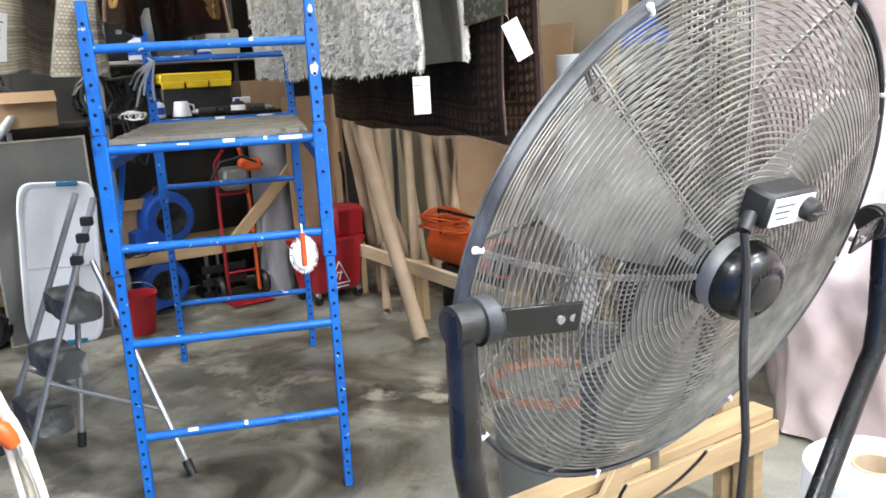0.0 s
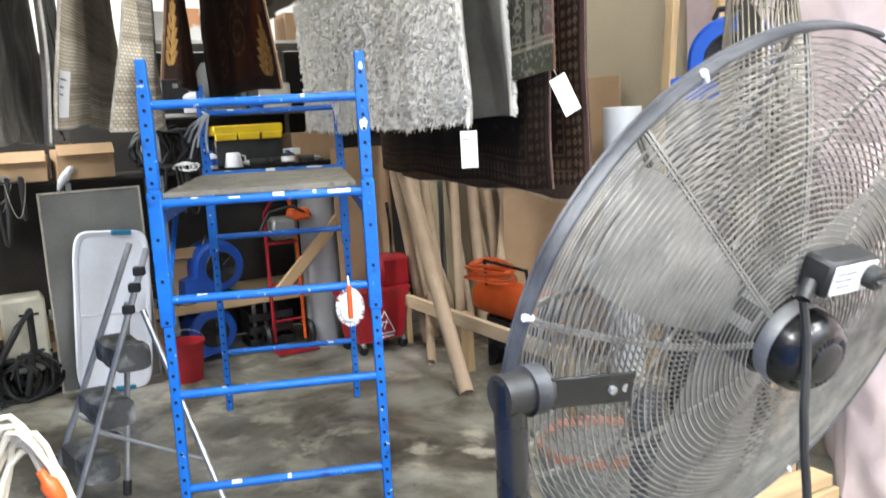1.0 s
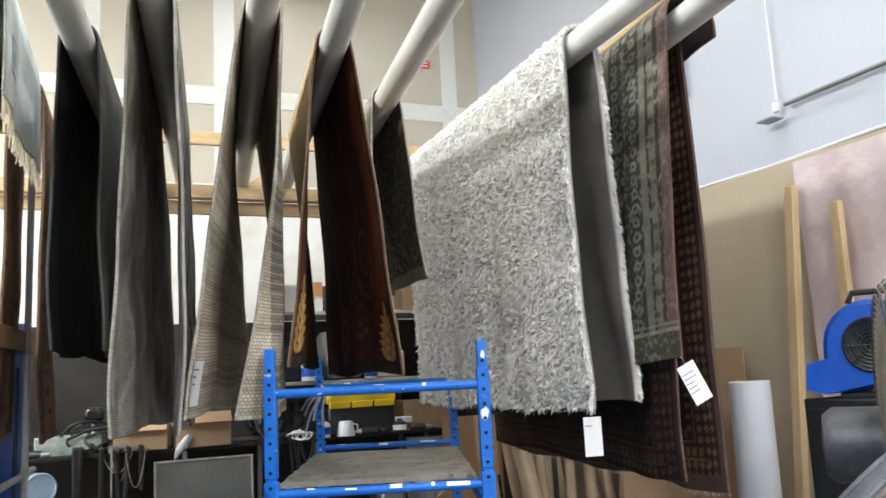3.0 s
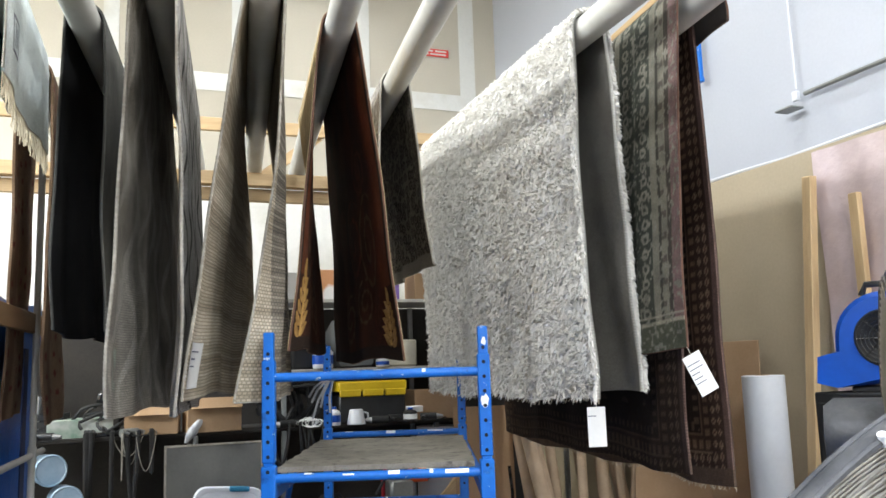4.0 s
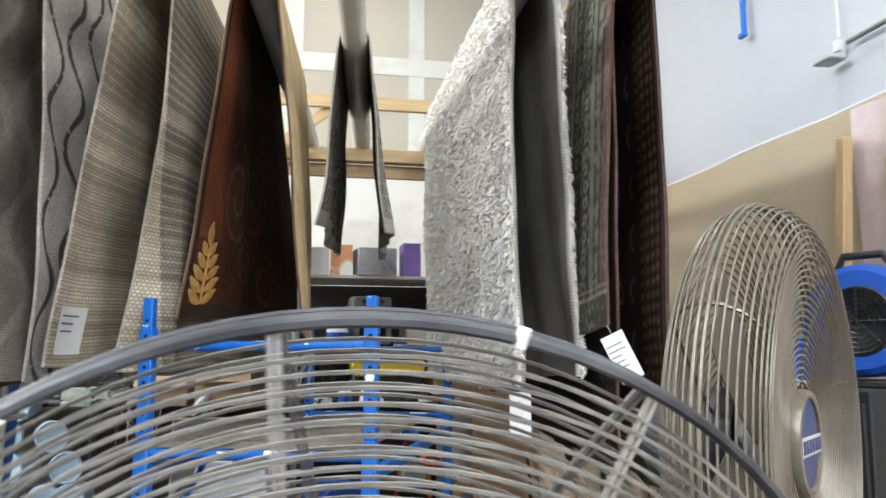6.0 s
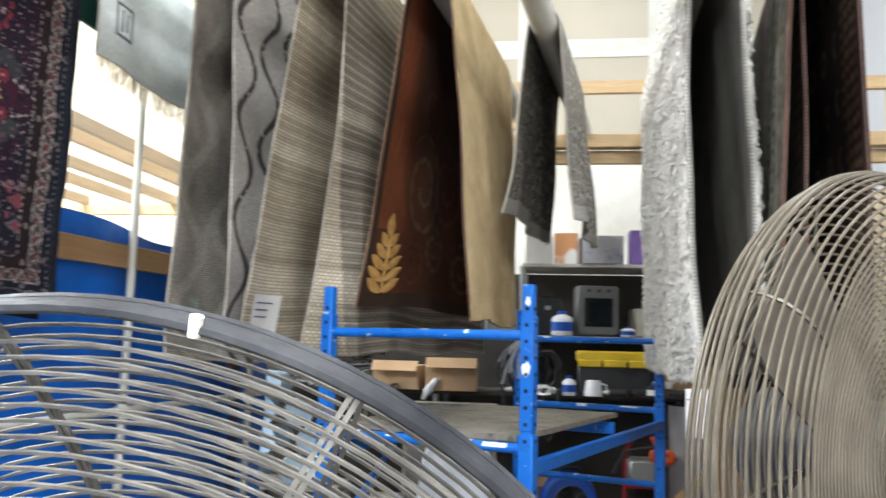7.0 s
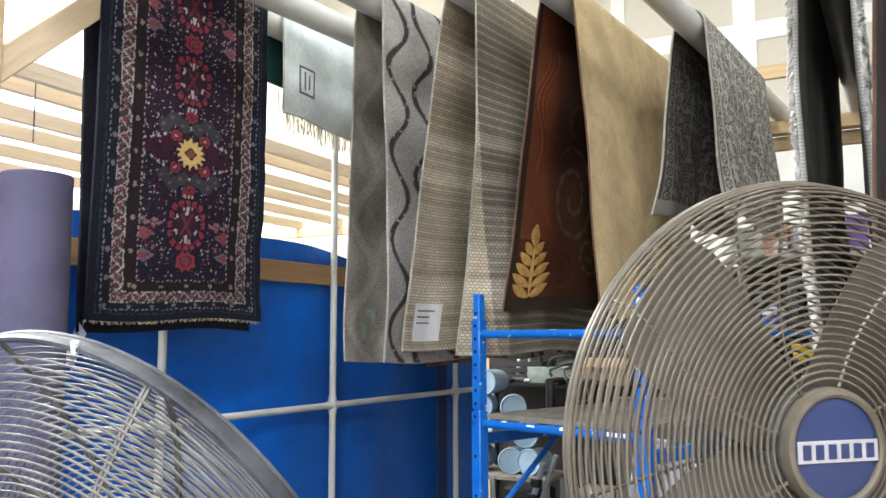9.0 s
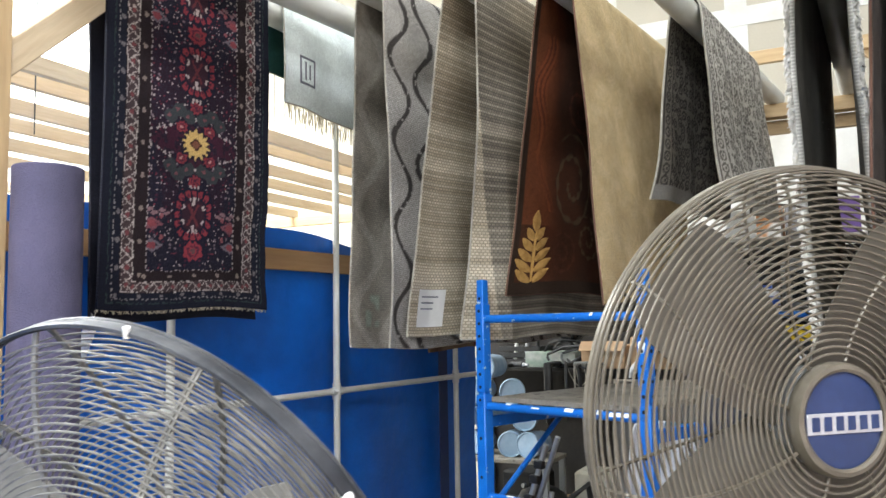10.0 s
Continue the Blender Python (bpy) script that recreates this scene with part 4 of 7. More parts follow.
def leaf(res, u, v, h, right=False):
    """A carved golden leaf on a carpet's inner face, standing a little proud of the pile."""
    root, Pi, Po, base = res
    nu, ns = Pi.shape[0] - 1, Pi.shape[1] - 1
    W = np.linalg.norm(Pi[-1, ns // 2] - Pi[0, ns // 2])
    L = np.linalg.norm(np.diff(Pi[0], axis=0), axis=1).sum()

    def place(a, hgt):
        x, y = (u + a[0]) / W * nu, (v + a[1]) / L * ns
        y = ns - y if right else y
        i, j = min(max(int(x), 0), nu - 1), min(max(int(y), 0), ns - 1)
        fa, fb = x - i, y - j
        p = (Pi[i, j] * (1 - fa) + Pi[i + 1, j] * fa) * (1 - fb) + (Pi[i, j + 1] * (1 - fa) + Pi[i + 1, j + 1] * fa) * fb
        n = Vector(Pi[i, j] - Po[i, j]).normalized()
        return Vector(p) + n * (0.002 + hgt) - base

    m = M()

    def blade(p0, p1, wd, n=8):
        p0, p1 = np.array(p0), np.array(p1)
        d = (p1 - p0) / np.linalg.norm(p1 - p0)
        nn = np.array([-d[1], d[0]])
        V, F = [], []
        for i in range(n + 1):
            t = i / n
            q = p0 + (p1 - p0) * t + nn * 0.12 * wd * math.sin(t * 3)
            wv = wd * math.sin(math.pi * min(1, t * 0.9 + 0.08)) ** 0.8
            for s, hgt in ((-1, 0.0), (0, 0.005), (1, 0.0)):
                V.append(place(q + nn * wv * s, hgt))
        for i in range(n):
            F += [(i * 3, i * 3 + 1, i * 3 + 4, i * 3 + 3), (i * 3 + 1, i * 3 + 2, i * 3 + 5, i * 3 + 4)]
        m.add(V, F)

    blade((0, 0.70 * h), (0.004, h), 0.024)
    for k in range(5):
        y = 0.0 + k * 0.145 * h
        ln = (0.088, 0.098, 0.088, 0.070, 0.048)[k]
        blade((-0.006, y), (-ln, y + 0.17 * h), 0.0195)
        blade((0.006, y), (ln, y + 0.18 * h), 0.0195)
    blade((0, 0), (0, 0.75 * h), 0.009)
    part("leaf_motif", m, GOLD, root, "golden yellow carved leaf")


GOLD = mat("golden_pile", (0.37, 0.195, 0.045), 0.95, 0, (0.52, 0.30, 0.085), 40, 0.8, 200, 0.25)
leaf(brown, 0.115, 0.055, 0.31)
leaf(brown, 0.14, 0.055, 0.24, True)


def shag_pile():
    """Loose tufts all over the shag rug's outer face, its edges too."""
    root, Pi, Po, base = shag
    rnd = np.random.RandomState(4)
    nu, ns = Po.shape[0] - 1, Po.shape[1] - 1
    n = 52000
    a, b = rnd.rand(n) * nu, rnd.rand(n) * ns * 0.56
    edge = rnd.rand(n) < 0.10
    a = np.where(edge, rnd.rand(n) * 0.6, a)
    b = np.where(edge, rnd.rand(n) * ns, b)
    i, j = a.astype(int), b.astype(int)
    fa, fb = (a - i)[:, None], (b - j)[:, None]
    P = (Po[i, j] * (1 - fa) + Po[i + 1, j] * fa) * (1 - fb) + (Po[i, j + 1] * (1 - fa) + Po[i + 1, j + 1] * fa) * fb - np.array(base)
    T1, T2 = Po[i + 1, j] - Po[i, j], Po[i, j + 1] - Po[i, j]
    N = np.cross(T2, T1)
    N /= np.linalg.norm(N, axis=1)[:, None]
    out = (Po[i, j] - Pi[i, j])
    N *= np.sign((N * out).sum(1))[:, None]
    # the yarn lies in clumps that fall different ways
    way = vnoise(a * 0.16, b * 0.16, 21) * 2 * math.tau
    lay = T1 / np.linalg.norm(T1, axis=1)[:, None] * np.cos(way)[:, None] + T2 / np.linalg.norm(T2, axis=1)[:, None] * np.sin(way)[:, None]
    D = N * 0.5 + lay * 0.55 + rnd.randn(n, 3) * 0.26 + np.array([0, 0, -0.35])
    D += np.where(edge[:, None], -np.array(PU) * 0.8, 0)
    D /= np.linalg.norm(D, axis=1)[:, None]
    ln = (0.015 + 0.015 * rnd.rand(n))[:, None]
    S = np.cross(D, rnd.randn(n, 3))
    S /= np.linalg.norm(S, axis=1)[:, None]
    wd = (0.0021 + 0.0019 * rnd.rand(n))[:, None]
    mid = P + D * ln * 0.55 + N * 0.002
    tip = P + D * ln + np.array([0, 0, -1]) * ln * 0.35
    V = np.stack([P - S * wd, P + S * wd, mid + S * wd * 1.2, mid - S * wd * 1.2, tip], 1).reshape(-1, 3)
    F = []
    for k in range(n):
        F += [(5 * k, 5 * k + 1, 5 * k + 2, 5 * k + 3), (5 * k + 3, 5 * k + 2, 5 * k + 4)]
    me = bpy.data.meshes.new("pile")
    me.from_pydata(V.tolist(), [], F)
    me.materials.append(SHAGM)
    ob = new("pile", me)
    ob.parent = root
    tagged(ob, "shaggy cream yarn tufts", kind="stuff")
    ob.name = "yarn"


SHAGM = mat("cream_yarn", (0.80, 0.775, 0.715), 0.9, 0, (0.91, 0.89, 0.84), 30, 0.0, 90, 0.2)
shag_pile()


def fringe_of(res, side, n, ln, material, r=0.0022):
    root, Pi, Po, base = res
    rnd = random.Random(3)
    row = (Pi[:, side] + Po[:, side]) / 2
    m = M()
    for k in range(n):
        t = (k + rnd.random() * 0.7) / n * (len(row) - 1.01)
        i = int(t)
        p = Vector(row[i] * (1 - (t - i)) + row[i + 1] * (t - i)) - base
        q = p + Vector((rnd.uniform(-.012, .012), rnd.uniform(-.012, .012), -ln * rnd.uniform(0.6, 1.1)))
        m.tube([p, (p + q) / 2 + Vector((rnd.uniform(-.005, .005), rnd.uniform(-.005, .005), 0)), q], r, 4)
    tagged(part("fringe", m, material, root, "knotted cream fringe"), kind="stuff")


FRINGE = mat("cream_fringe", (0.52, 0.46, 0.34), 0.95, 0, (0.44, 0.38, 0.27), 30, 0.2, 150, 0.2)
fringe_of(mint, -1, 150, 0.09, FRINGE)
fringe_of(persian, -1, 120, 0.012, FRINGE, 0.0016)
fringe_of(tribal, -1, 160, 0.018, FRINGE, 0.0016)
fringe_of(shag, 0, 60, 0.02, FRINGE)


# ---- fans ----
def fan_matrix(c, az, el):
    a, e = radians(az), radians(el)
    n = Vector((math.cos(e) * math.cos(a), math.cos(e) * math.sin(a), math.sin(e)))
    u = Vector((0, 0, 1)).cross(n).normalized()
    v = n.cross(u)
    return Matrix(((u.x, v.x, n.x, c[0]), (u.y, v.y, n.y, c[1]), (u.z, v.z, n.z, c[2]), (0, 0, 0, 1)))


def arch(R, r, depth, p=2.6):
    return depth * (1 - (r / R) ** p)


def blades(n, r0, r1, width, pitch, z0, material, parent, phase=0.0):
    for k in range(n):
        m = M()
        secs = []
        for i in range(9):
            t = i / 8
            r = r0 + (r1 - r0) * t
            wd = width * (0.45 + 0.55 * math.sin(min(1, t * 1.15 + 0.12) * math.pi / 2)) * (1 if t < 0.9 else 0.86)
            a = radians(pitch * (1 - 0.45 * t))
            loop = []
            for s in (-1, -0.5, 0, 0.5, 1):
                x = s * wd
                loop.append((r * math.cos(x / r * 0.9), r * math.sin(x / r * 0.9), z0 + x * math.sin(a) * 0.5 + 0.02 * (1 - s * s)))
            loop += [(p[0], p[1], p[2] - 0.003) for p in loop[::-1]]
            secs.append([Matrix.Rotation(phase + k * math.tau / n, 3, "Z") @ Vector(p) for p in loop])
        m.loft(secs)
        part("blade", m, material, parent)


def dark_fan():
    c = (1.197, -1.943, 1.347)
    R = 0.447
    root = thing("drum_fan", (c[0], c[1], 0), "large dark floor fan with dusty wire cage on a yoke", "fan")
    fm = Matrix.Translation((-c[0], -c[1], 0)) @ fan_matrix(c, -69.9, -18.5)

    def add(name, m, material, parent=root, label=""):
        return part(name, m, material, parent, label, fm if parent is root else None)

    rim = add("rim", M().lathe([(R - 0.004, -0.007), (R + 0.003, -0.008), (R + 0.005, 0), (R + 0.003, 0.008), (R - 0.004, 0.007), (R - 0.002, 0), (R - 0.004, -0.007)], 96), GREYRIM, label="grey steel rim band")
    for z in (-0.011, 0.011):
        part("rim_wire", M().ring(R + 0.001, z, 0.0042, 96, 6), GREYRIM, rim)
    for k in range(8):
        a = radians(121 - 44.5 * k)
        part("clip", M().cyl(((R - 0.004) * math.cos(a), (R - 0.004) * math.sin(a), 0.012), ((R + 0.010) * math.cos(a), (R + 0.010) * math.sin(a), 0.012), 0.0048, 10), PAPER, rim, "small white plastic clip")
    for nm, sg, dp in (("rear_grille", 1, 0.075), ("front_grille", -1, 0.08)):
        m = M()
        N = 36
        for k in range(N):
            r = 0.085 + (R - 0.10) * (k + 0.5) / N
            m.ring(r, sg * (0.010 + arch(R, r, dp)), 0.0017, 80, 4)
        for k in range(10):
            a = radians(98 + 36 * k)
            for da in (-0.012, 0.012):
                pts = []
                for i in range(13):
                    r = 0.08 + (R - 0.08) * i / 12
                    b = a + da * R / r * 0.5 + 0.10 * sg * (1 - r / R)
                    pts.append((r * math.cos(b), r * math.sin(b), sg * (0.008 + arch(R, r, dp))))
                m.tube(pts, 0.0026, 4)
        add(nm, m, STEEL, label="dusty steel wire cage")
    blades(3, 0.06, 0.39, 0.10, 30, 0.0, DUSTBLADE, add("hub", M().cyl((0, 0, -0.05), (0, 0, 0.06), 0.07, 24), RUBBER), 0.5)
    mo = add("motor", M().lathe([(0.0, 0.148), (0.042, 0.148), (0.053, 0.141), (0.061, 0.128), (0.064, 0.115), (0.064, 0.06), (0.067, 0.058), (0.067, -0.02), (0.0, -0.02)], 32), BLACKM)
    part("band", M().lathe([(0.0655, 0.075), (0.0655, 0.10), (0.0645, 0.10)], 32), ALU, mo, "bare metal band")
    part("end_cap", M().lathe([(0, 0.156), (0.026, 0.155), (0.032, 0.151), (0.032, 0.146)], 24), RUBBER, mo)
    m = M()
    for k in range(28):
        a = k * math.tau / 28
        if k % 7 < 5:
            m.box((0.036 * math.cos(a), 0.036 * math.sin(a), 0.1475), (0.011, 0.004, 0.003), 0.001, Matrix.Rotation(a, 4, "Z"))
    tagged(part("vent_slot", m, HOLESHADE, mo), kind="stuff")
    part("nameplate", M().box((-0.056, 0.036, 0.04), (0.004, 0.055, 0.05), 0.001, Matrix.Rotation(radians(-34), 4, "Z")), ALU, mo, "silver nameplate")
    bx = add("switch_box", M().box((0.025, 0.125, 0.105), (0.105, 0.055, 0.05), 0.006), RUBBER)
    pl = part("plate", M().box((0.025, 0.125, 0.1312), (0.092, 0.044, 0.003), 0.001), PAPER, bx, "white speed plate")
    m = M()
    for k, (x, ln) in enumerate(((0.004, 0.042), (0.0, 0.034), (0.004, 0.028))):
        m.box((x, 0.136 - 0.010 * k, 0.1332), (ln, 0.003, 0.0012), 0.0003)
    part("print", m, INK, pl)
    kn = part("knob", M().lathe([(0, 0.152), (0.014, 0.151), (0.017, 0.148), (0.018, 0.132)], 20, (0.058, 0.125, 0)), RUBBER, bx)
    part("grip", M().box((0.058, 0.125, 0.155), (0.03, 0.006, 0.007), 0.002), RUBBER, kn)
    part("gland", M().cyl((-0.03, 0.115, 0.105), (-0.05, 0.095, 0.115), 0.011, 12), RUBBER, bx)
    p0 = fm @ Vector((-0.051, 0.093, 0.118))
    cord = [p0 + Vector((0.004 * math.sin(k * 1.3), -0.012 * min(1, k / 4), -0.052 * k)) for k in range(24)]
    part("power_cord", M().tube(cord, 0.0065, 8), RUBBER, root, "black power cord")
    add("loop_cord", M().tube([(-0.02 + 0.10 * math.cos(a), -0.38 + 0.12 * math.sin(a), 0.10 + 0.03 * math.sin(a)) for a in [math.pi + math.pi * i / 14 for i in range(15)]], 0.003, 6), RUBBER)
    for sx in (-1, 1):
        y = add("pivot", M().cyl((sx * (R - 0.018), 0, 0.05), (sx * (R + 0.05), 0, 0.05), 0.028, 24), RUBBER, label="round black tilt knob")
        part("knob_ring", M().cyl((sx * (R - 0.01), 0, 0.05), (sx * (R + 0.012), 0, 0.05), 0.033, 24), GREYRIM, y)
        part("bracket", M().box((sx * (R - 0.068), 0.0, 0.078), (0.13, 0.046, 0.005), 0.004, Matrix.Rotation(sx * radians(12), 4, "Y")), BLACKM, y, "flat black bracket")
        for dx in (-0.10, -0.12):
            part("bolt", M().cyl((sx * (R + dx), 0.0, 0.078), (sx * (R + dx), 0, 0.092), 0.006, 8), ALU, y)
    # the yoke hangs plumb under the tilted cage
    a_ = radians(-69.9 + 90)
    u = Vector((math.cos(a_), math.sin(a_), 0))
    f = Vector((u.y, -u.x, 0))
    z0 = 1.335
    o_ = f * 0.048
    pts = []
    for s in (-1, 1):
        q = [u * s * (R + 0.035) + o_ + Vector((0, 0, z)) for z in (z0 + 0.015, z0 - 0.09, z0 - 0.19)]
        q += [u * s * (R + 0.025) + o_ + Vector((0, 0, z0 - 0.26)), u * s * (R - 0.035) + o_ + Vector((0, 0, z0 - 0.35)), u * s * 0.26 + o_ + Vector((0, 0, z0 - 0.60)), u * s * 0.15 + o_ + Vector((0, 0, z0 - 0.68))]
        pts.append(q)
    full = pts[0] + [o_ + Vector((0, 0, z0 - 0.70))] + pts[1][::-1]
    part("yoke", M().tube(full, 0.021, 14), BLACKM, root, "bent black steel tube yoke")
    part("pole", M().cyl(o_ + Vector((0, 0, 0.03)), o_ + Vector((0, 0, z0 - 0.69)), 0.028, 20), BLACKM, root)
    part("base_plate", M().lathe([(0, 0.045), (0.06, 0.045), (0.27, 0.03), (0.29, 0.0)], 40, tuple(o_)), BLACKM, root)


dark_fan()


def beige_fan():
    c = (1.747, -1.015, 1.593)
    R = 0.43
    root = thing("pedestal_fan", (c[0], c[1], 0), "beige industrial pedestal fan with blue centre badge", "fan")
    fm = Matrix.Translation((-c[0], -c[1], 0)) @ fan_matrix(c, -27.0, -0.3)

    def add(name, m, material, parent=root, label=""):
        return part(name, m, material, parent, label, fm if parent is root else None)

    def shape(s, sg):
        """Radius and height along the cage, from its rim at s = 0 to its hub at s = 1."""
        dp = 0.105 if sg > 0 else 0.09
        if s < 0.32:
            a = s / 0.32 * math.pi / 2
            return R - 0.075 * (1 - math.cos(a)), sg * dp * 0.82 * math.sin(a)
        t = (s - 0.32) / 0.68
        return R - 0.075 - (R - 0.075 - 0.10) * t, sg * dp * (0.82 - (0.34 if sg > 0 else -0.18) * math.sin(t * math.pi / 2))

    for nm, sg, N in (("front_grille", 1, 32), ("rear_grille", -1, 24)):
        m = M()
        for k in range(N):
            r, z = shape((k + 0.3) / N, sg)
            m.ring(r, z, 0.0023, 80, 5)
        for k in range(8):
            a = radians(12 + 45 * k)
            pts = []
            for i in range(16):
                r, z = shape(i / 15, sg)
                b = a + (0.45 * (1 - r / R) if sg > 0 else 0)
                pts.append(((r - 0.003) * math.cos(b), (r - 0.003) * math.sin(b), z - sg * 0.004))
            m.tube(pts, 0.0032, 5)
        add(nm, m, BEIGEWIRE, label="beige enamelled wire cage")
    m = M()
    for z in (-0.006, 0.006):
        m.ring(R + 0.001, z, 0.004, 96, 6)
    add("rim_wire", m, BEIGEWIRE)
    cap = add("badge", M().lathe([(0, 0.063), (0.066, 0.062), (0.080, 0.059)], 48), NAVYBADGE, label="dark blue round badge")
    part("badge_rim", M().lathe([(0.079, 0.051), (0.079, 0.064), (0.084, 0.067), (0.091, 0.065), (0.095, 0.055), (0.095, 0.04)], 48), BEIGEWIRE, cap)
    part("badge_band", M().box((0, -0.004, 0.0635), (0.150, 0.034, 0.003), 0.001), BADGEGREY, cap, "pale grey band")
    for k in range(6):
        part("badge_mark", M().box((-0.059 + k * 0.0236, -0.004, 0.0655), (0.015, 0.023, 0.002), 0.002), NAVYBADGE, cap)
    hub = add("hub", M().lathe([(0, 0.035), (0.06, 0.033), (0.085, 0.02), (0.085, -0.045), (0, -0.045)], 32), ALU)
    blades(4, 0.07, 0.385, 0.145, 30, -0.018, BEIGEBLADE, hub, 0.80)
    mo = add("motor", M().lathe([(0.0, -0.23), (0.075, -0.225), (0.095, -0.20), (0.095, -0.05), (0, -0.05)], 32), GREYRIM)
    part("collar", M().cyl((0, 0, c[2] - 0.30), (0, 0, c[2] - 0.13), 0.035, 20), BEIGEWIRE, root).location = Vector((-0.12, 0.06, 0))
    part("pole", M().cyl((0, 0, 0.03), (0, 0, c[2] - 0.2), 0.022, 18), BEIGEWIRE, root).location = Vector((-0.12, 0.06, 0))
    part("base_plate", M().lathe([(0, 0.05), (0.05, 0.05), (0.24, 0.025), (0.25, 0.0)], 40), BEIGEWIRE, root).location = Vector((-0.12, 0.06, 0))
    part("neck", M().box((-0.12, 0.06, c[2] - 0.10), (0.07, 0.07, 0.10), 0.01), BEIGEWIRE, root)


NAVYBADGE = mat("navy_badge", (0.012, 0.03, 0.10), 0.4, 0, (0.02, 0.04, 0.12), 8, 0.03, 60, 0.2)
BADGEGREY = mat("pale_badge_band", (0.42, 0.42, 0.43), 0.4, 0.3)
beige_fan()


# ---- tarpaulin screen ----
def tarp():
    t = thing("tarp_screen", bpose(-0.99, 0.8, 0, -4.5) @ Matrix.Translation((0, -0.8, 0)), "blue tarpaulin screen on a white pipe frame", "screen")
    nx, nz = 120, 60
    V, F = [], []
    for i in range(nx + 1):
        Y = -4.5 + 6.5 * i / nx
        top = 2.215 + 0.04 * math.sin(Y * 1.6 + 2.6) + 0.008 * math.sin(Y * 7)
        for j in range(nz + 1):
            z = 0.02 + (top - 0.02) * j / nz
            d = 0.018 * math.sin(Y * 3.1 + 0.6 * z) + 0.012 * math.sin(Y * 8 + 1.5 * math.sin(z * 2)) + 0.006 * math.sin(z * 9 + Y * 4)
            V.append((-0.075 + d, Y, z))
    for i in range(nx):
        for j in range(nz):
            a = i * (nz + 1) + j
            F.append((a, a + nz + 1, a + nz + 2, a + 1))
    V2 = [(x - 0.003, y, z) for x, y, z in V]
    n = len(V)
    m = M().add(V, F)
    m.add(V2, [q[::-1] for q in F])
    part("sheet", m, TARP, t, "creased bright blue tarpaulin")
    part("seam", M().box((-0.022, 1.50, 1.0), (0.006, 0.10, 1.9), 0.001), NAVY, t)
    part("top_board", M().box((-0.015, -1.25, 2.08), (0.022, 6.4, 0.10), 0.003), CARDW, t, "thin brown wooden batten")
    for Y in (-0.64, 0.42, 1.62):
        part("upright_pipe", M().cyl((0, Y, 0), (0, Y, 2.95), 0.017, 14), PVC, t)
    part("cross_pipe", M().cyl((0.0, -3.5, 1.43), (0.0, 1.9, 1.43), 0.016, 14), PVC, t)
    for Y in (-0.64, 0.42, 1.62):
        part("pipe_fitting", M().cyl((0, Y, 1.39), (0, Y, 1.47), 0.0215, 14).cyl((0, Y - 0.04, 1.43), (0, Y + 0.04, 1.43), 0.0205, 14), PVC, t)


CARDW = wood("brown_batten", (0.30, 0.17, 0.075), (0.37, 0.22, 0.11), (40, 3, 40))
tarp()


o_, u_, w_v = pole_axes("last")
bt = part("wooden_batten", M().box((0, 0, 0), (0.95, 0.06, 0.025), 0.003), PINE, pose_=Matrix.Translation(o_ + u_ * 0.20 - w_v * 0.035 + Vector((0, 0, POLE_Z + 0.118))) @ Matrix.Rotation(math.atan2(u_.y, u_.x), 4, "Z") @ Matrix.Rotation(radians(-20), 4, "X"))
tagged(bt, "thin pine batten lying on the runner over the pole", "batten")


# ---- rafters beyond the screen ----
for k, X in enumerate((-2.1, -2.34, -2.85, -3.24, -3.75, -4.3, -5.3)):
    t = lumber("wooden_joist", X, -0.2, 3.035, (0.04, 9.4, 0.09), "long pine ceiling joist over the next room", "joist", material=PINEY)
for Y in (-4.85, 4.45):
    lumber("wooden_ledger", -3.65, Y, 2.94, (3.6, 0.06, 0.10), "pine ledger under the joists", "beam")
    for X in (-5.4, -1.95):
        lumber("wooden_post", X, Y, 1.445, (0.09, 0.06, 2.89), "pine post under the ledger", "post", material=PINEZ)
for k, (X, Y) in enumerate(((-2.3, -0.4), (-2.9, 0.6), (-3.4, 1.4), (-2.6, 1.9))):
    w_ = part("hanging_wire", M().tube([bw(X, Y, 6.2), bw(X + 0.02, Y, 4.2), bw(X, Y + 0.02, 2.75 + 0.1 * k)], 0.004, 5), BLACKM)
    tagged(w_, "thin wire hanging from the ceiling", "wire")


# ---- back wall and right wall fittings ----
sg = thing("wall_sign", bpose(2.50, 4.88, 5.14), "small red printed sign on the drywall", "sign")
part("board", M().box((0, 0, 0), (0.36, 0.006, 0.085), 0.001), SIGNRED, sg)
m = M()
for k, (x, z, ln) in enumerate(((-0.08, 0.018, 0.16), (0.09, 0.018, 0.13), (-0.10, -0.018, 0.11), (0.06, -0.018, 0.18))):
    m.box((x, -0.004, z), (ln, 0.003, 0.016), 0.0005)
part("print", m, MUD, sg)

cd = thing("conduit", bpose(3.2, 0.63, 3.32), "white electrical conduit with a surface box", "conduit")
part("riser", M().cyl((-0.005, 0, 0.05), (-0.005, 0.02, 2.85), 0.0055, 10), WHITEPL, cd)
part("run", M().cyl((-0.005, -0.06, 0.0), (-0.005, -8.5, 0.0), 0.014, 10), GREYMET, cd, "grey conduit run")
part("box", M().box((-0.014, 0.0, 0.0), (0.03, 0.04, 0.06), 0.004), WHITEPL, cd)
part("shelf_bracket", M().box((-0.045, 0.03, -0.075), (0.10, 0.13, 0.012), 0.002), GREYMET, cd)
tr = part("cable_run", M().tube([bw(3.225, 4.8 - 0.4 * k, 2.995 + 0.008 * math.sin(k * 1.7)) for k in range(30)], 0.012, 8), WHITEPL)
tagged(tr, "white cable along the top of the boards", "trim", kind="structure")
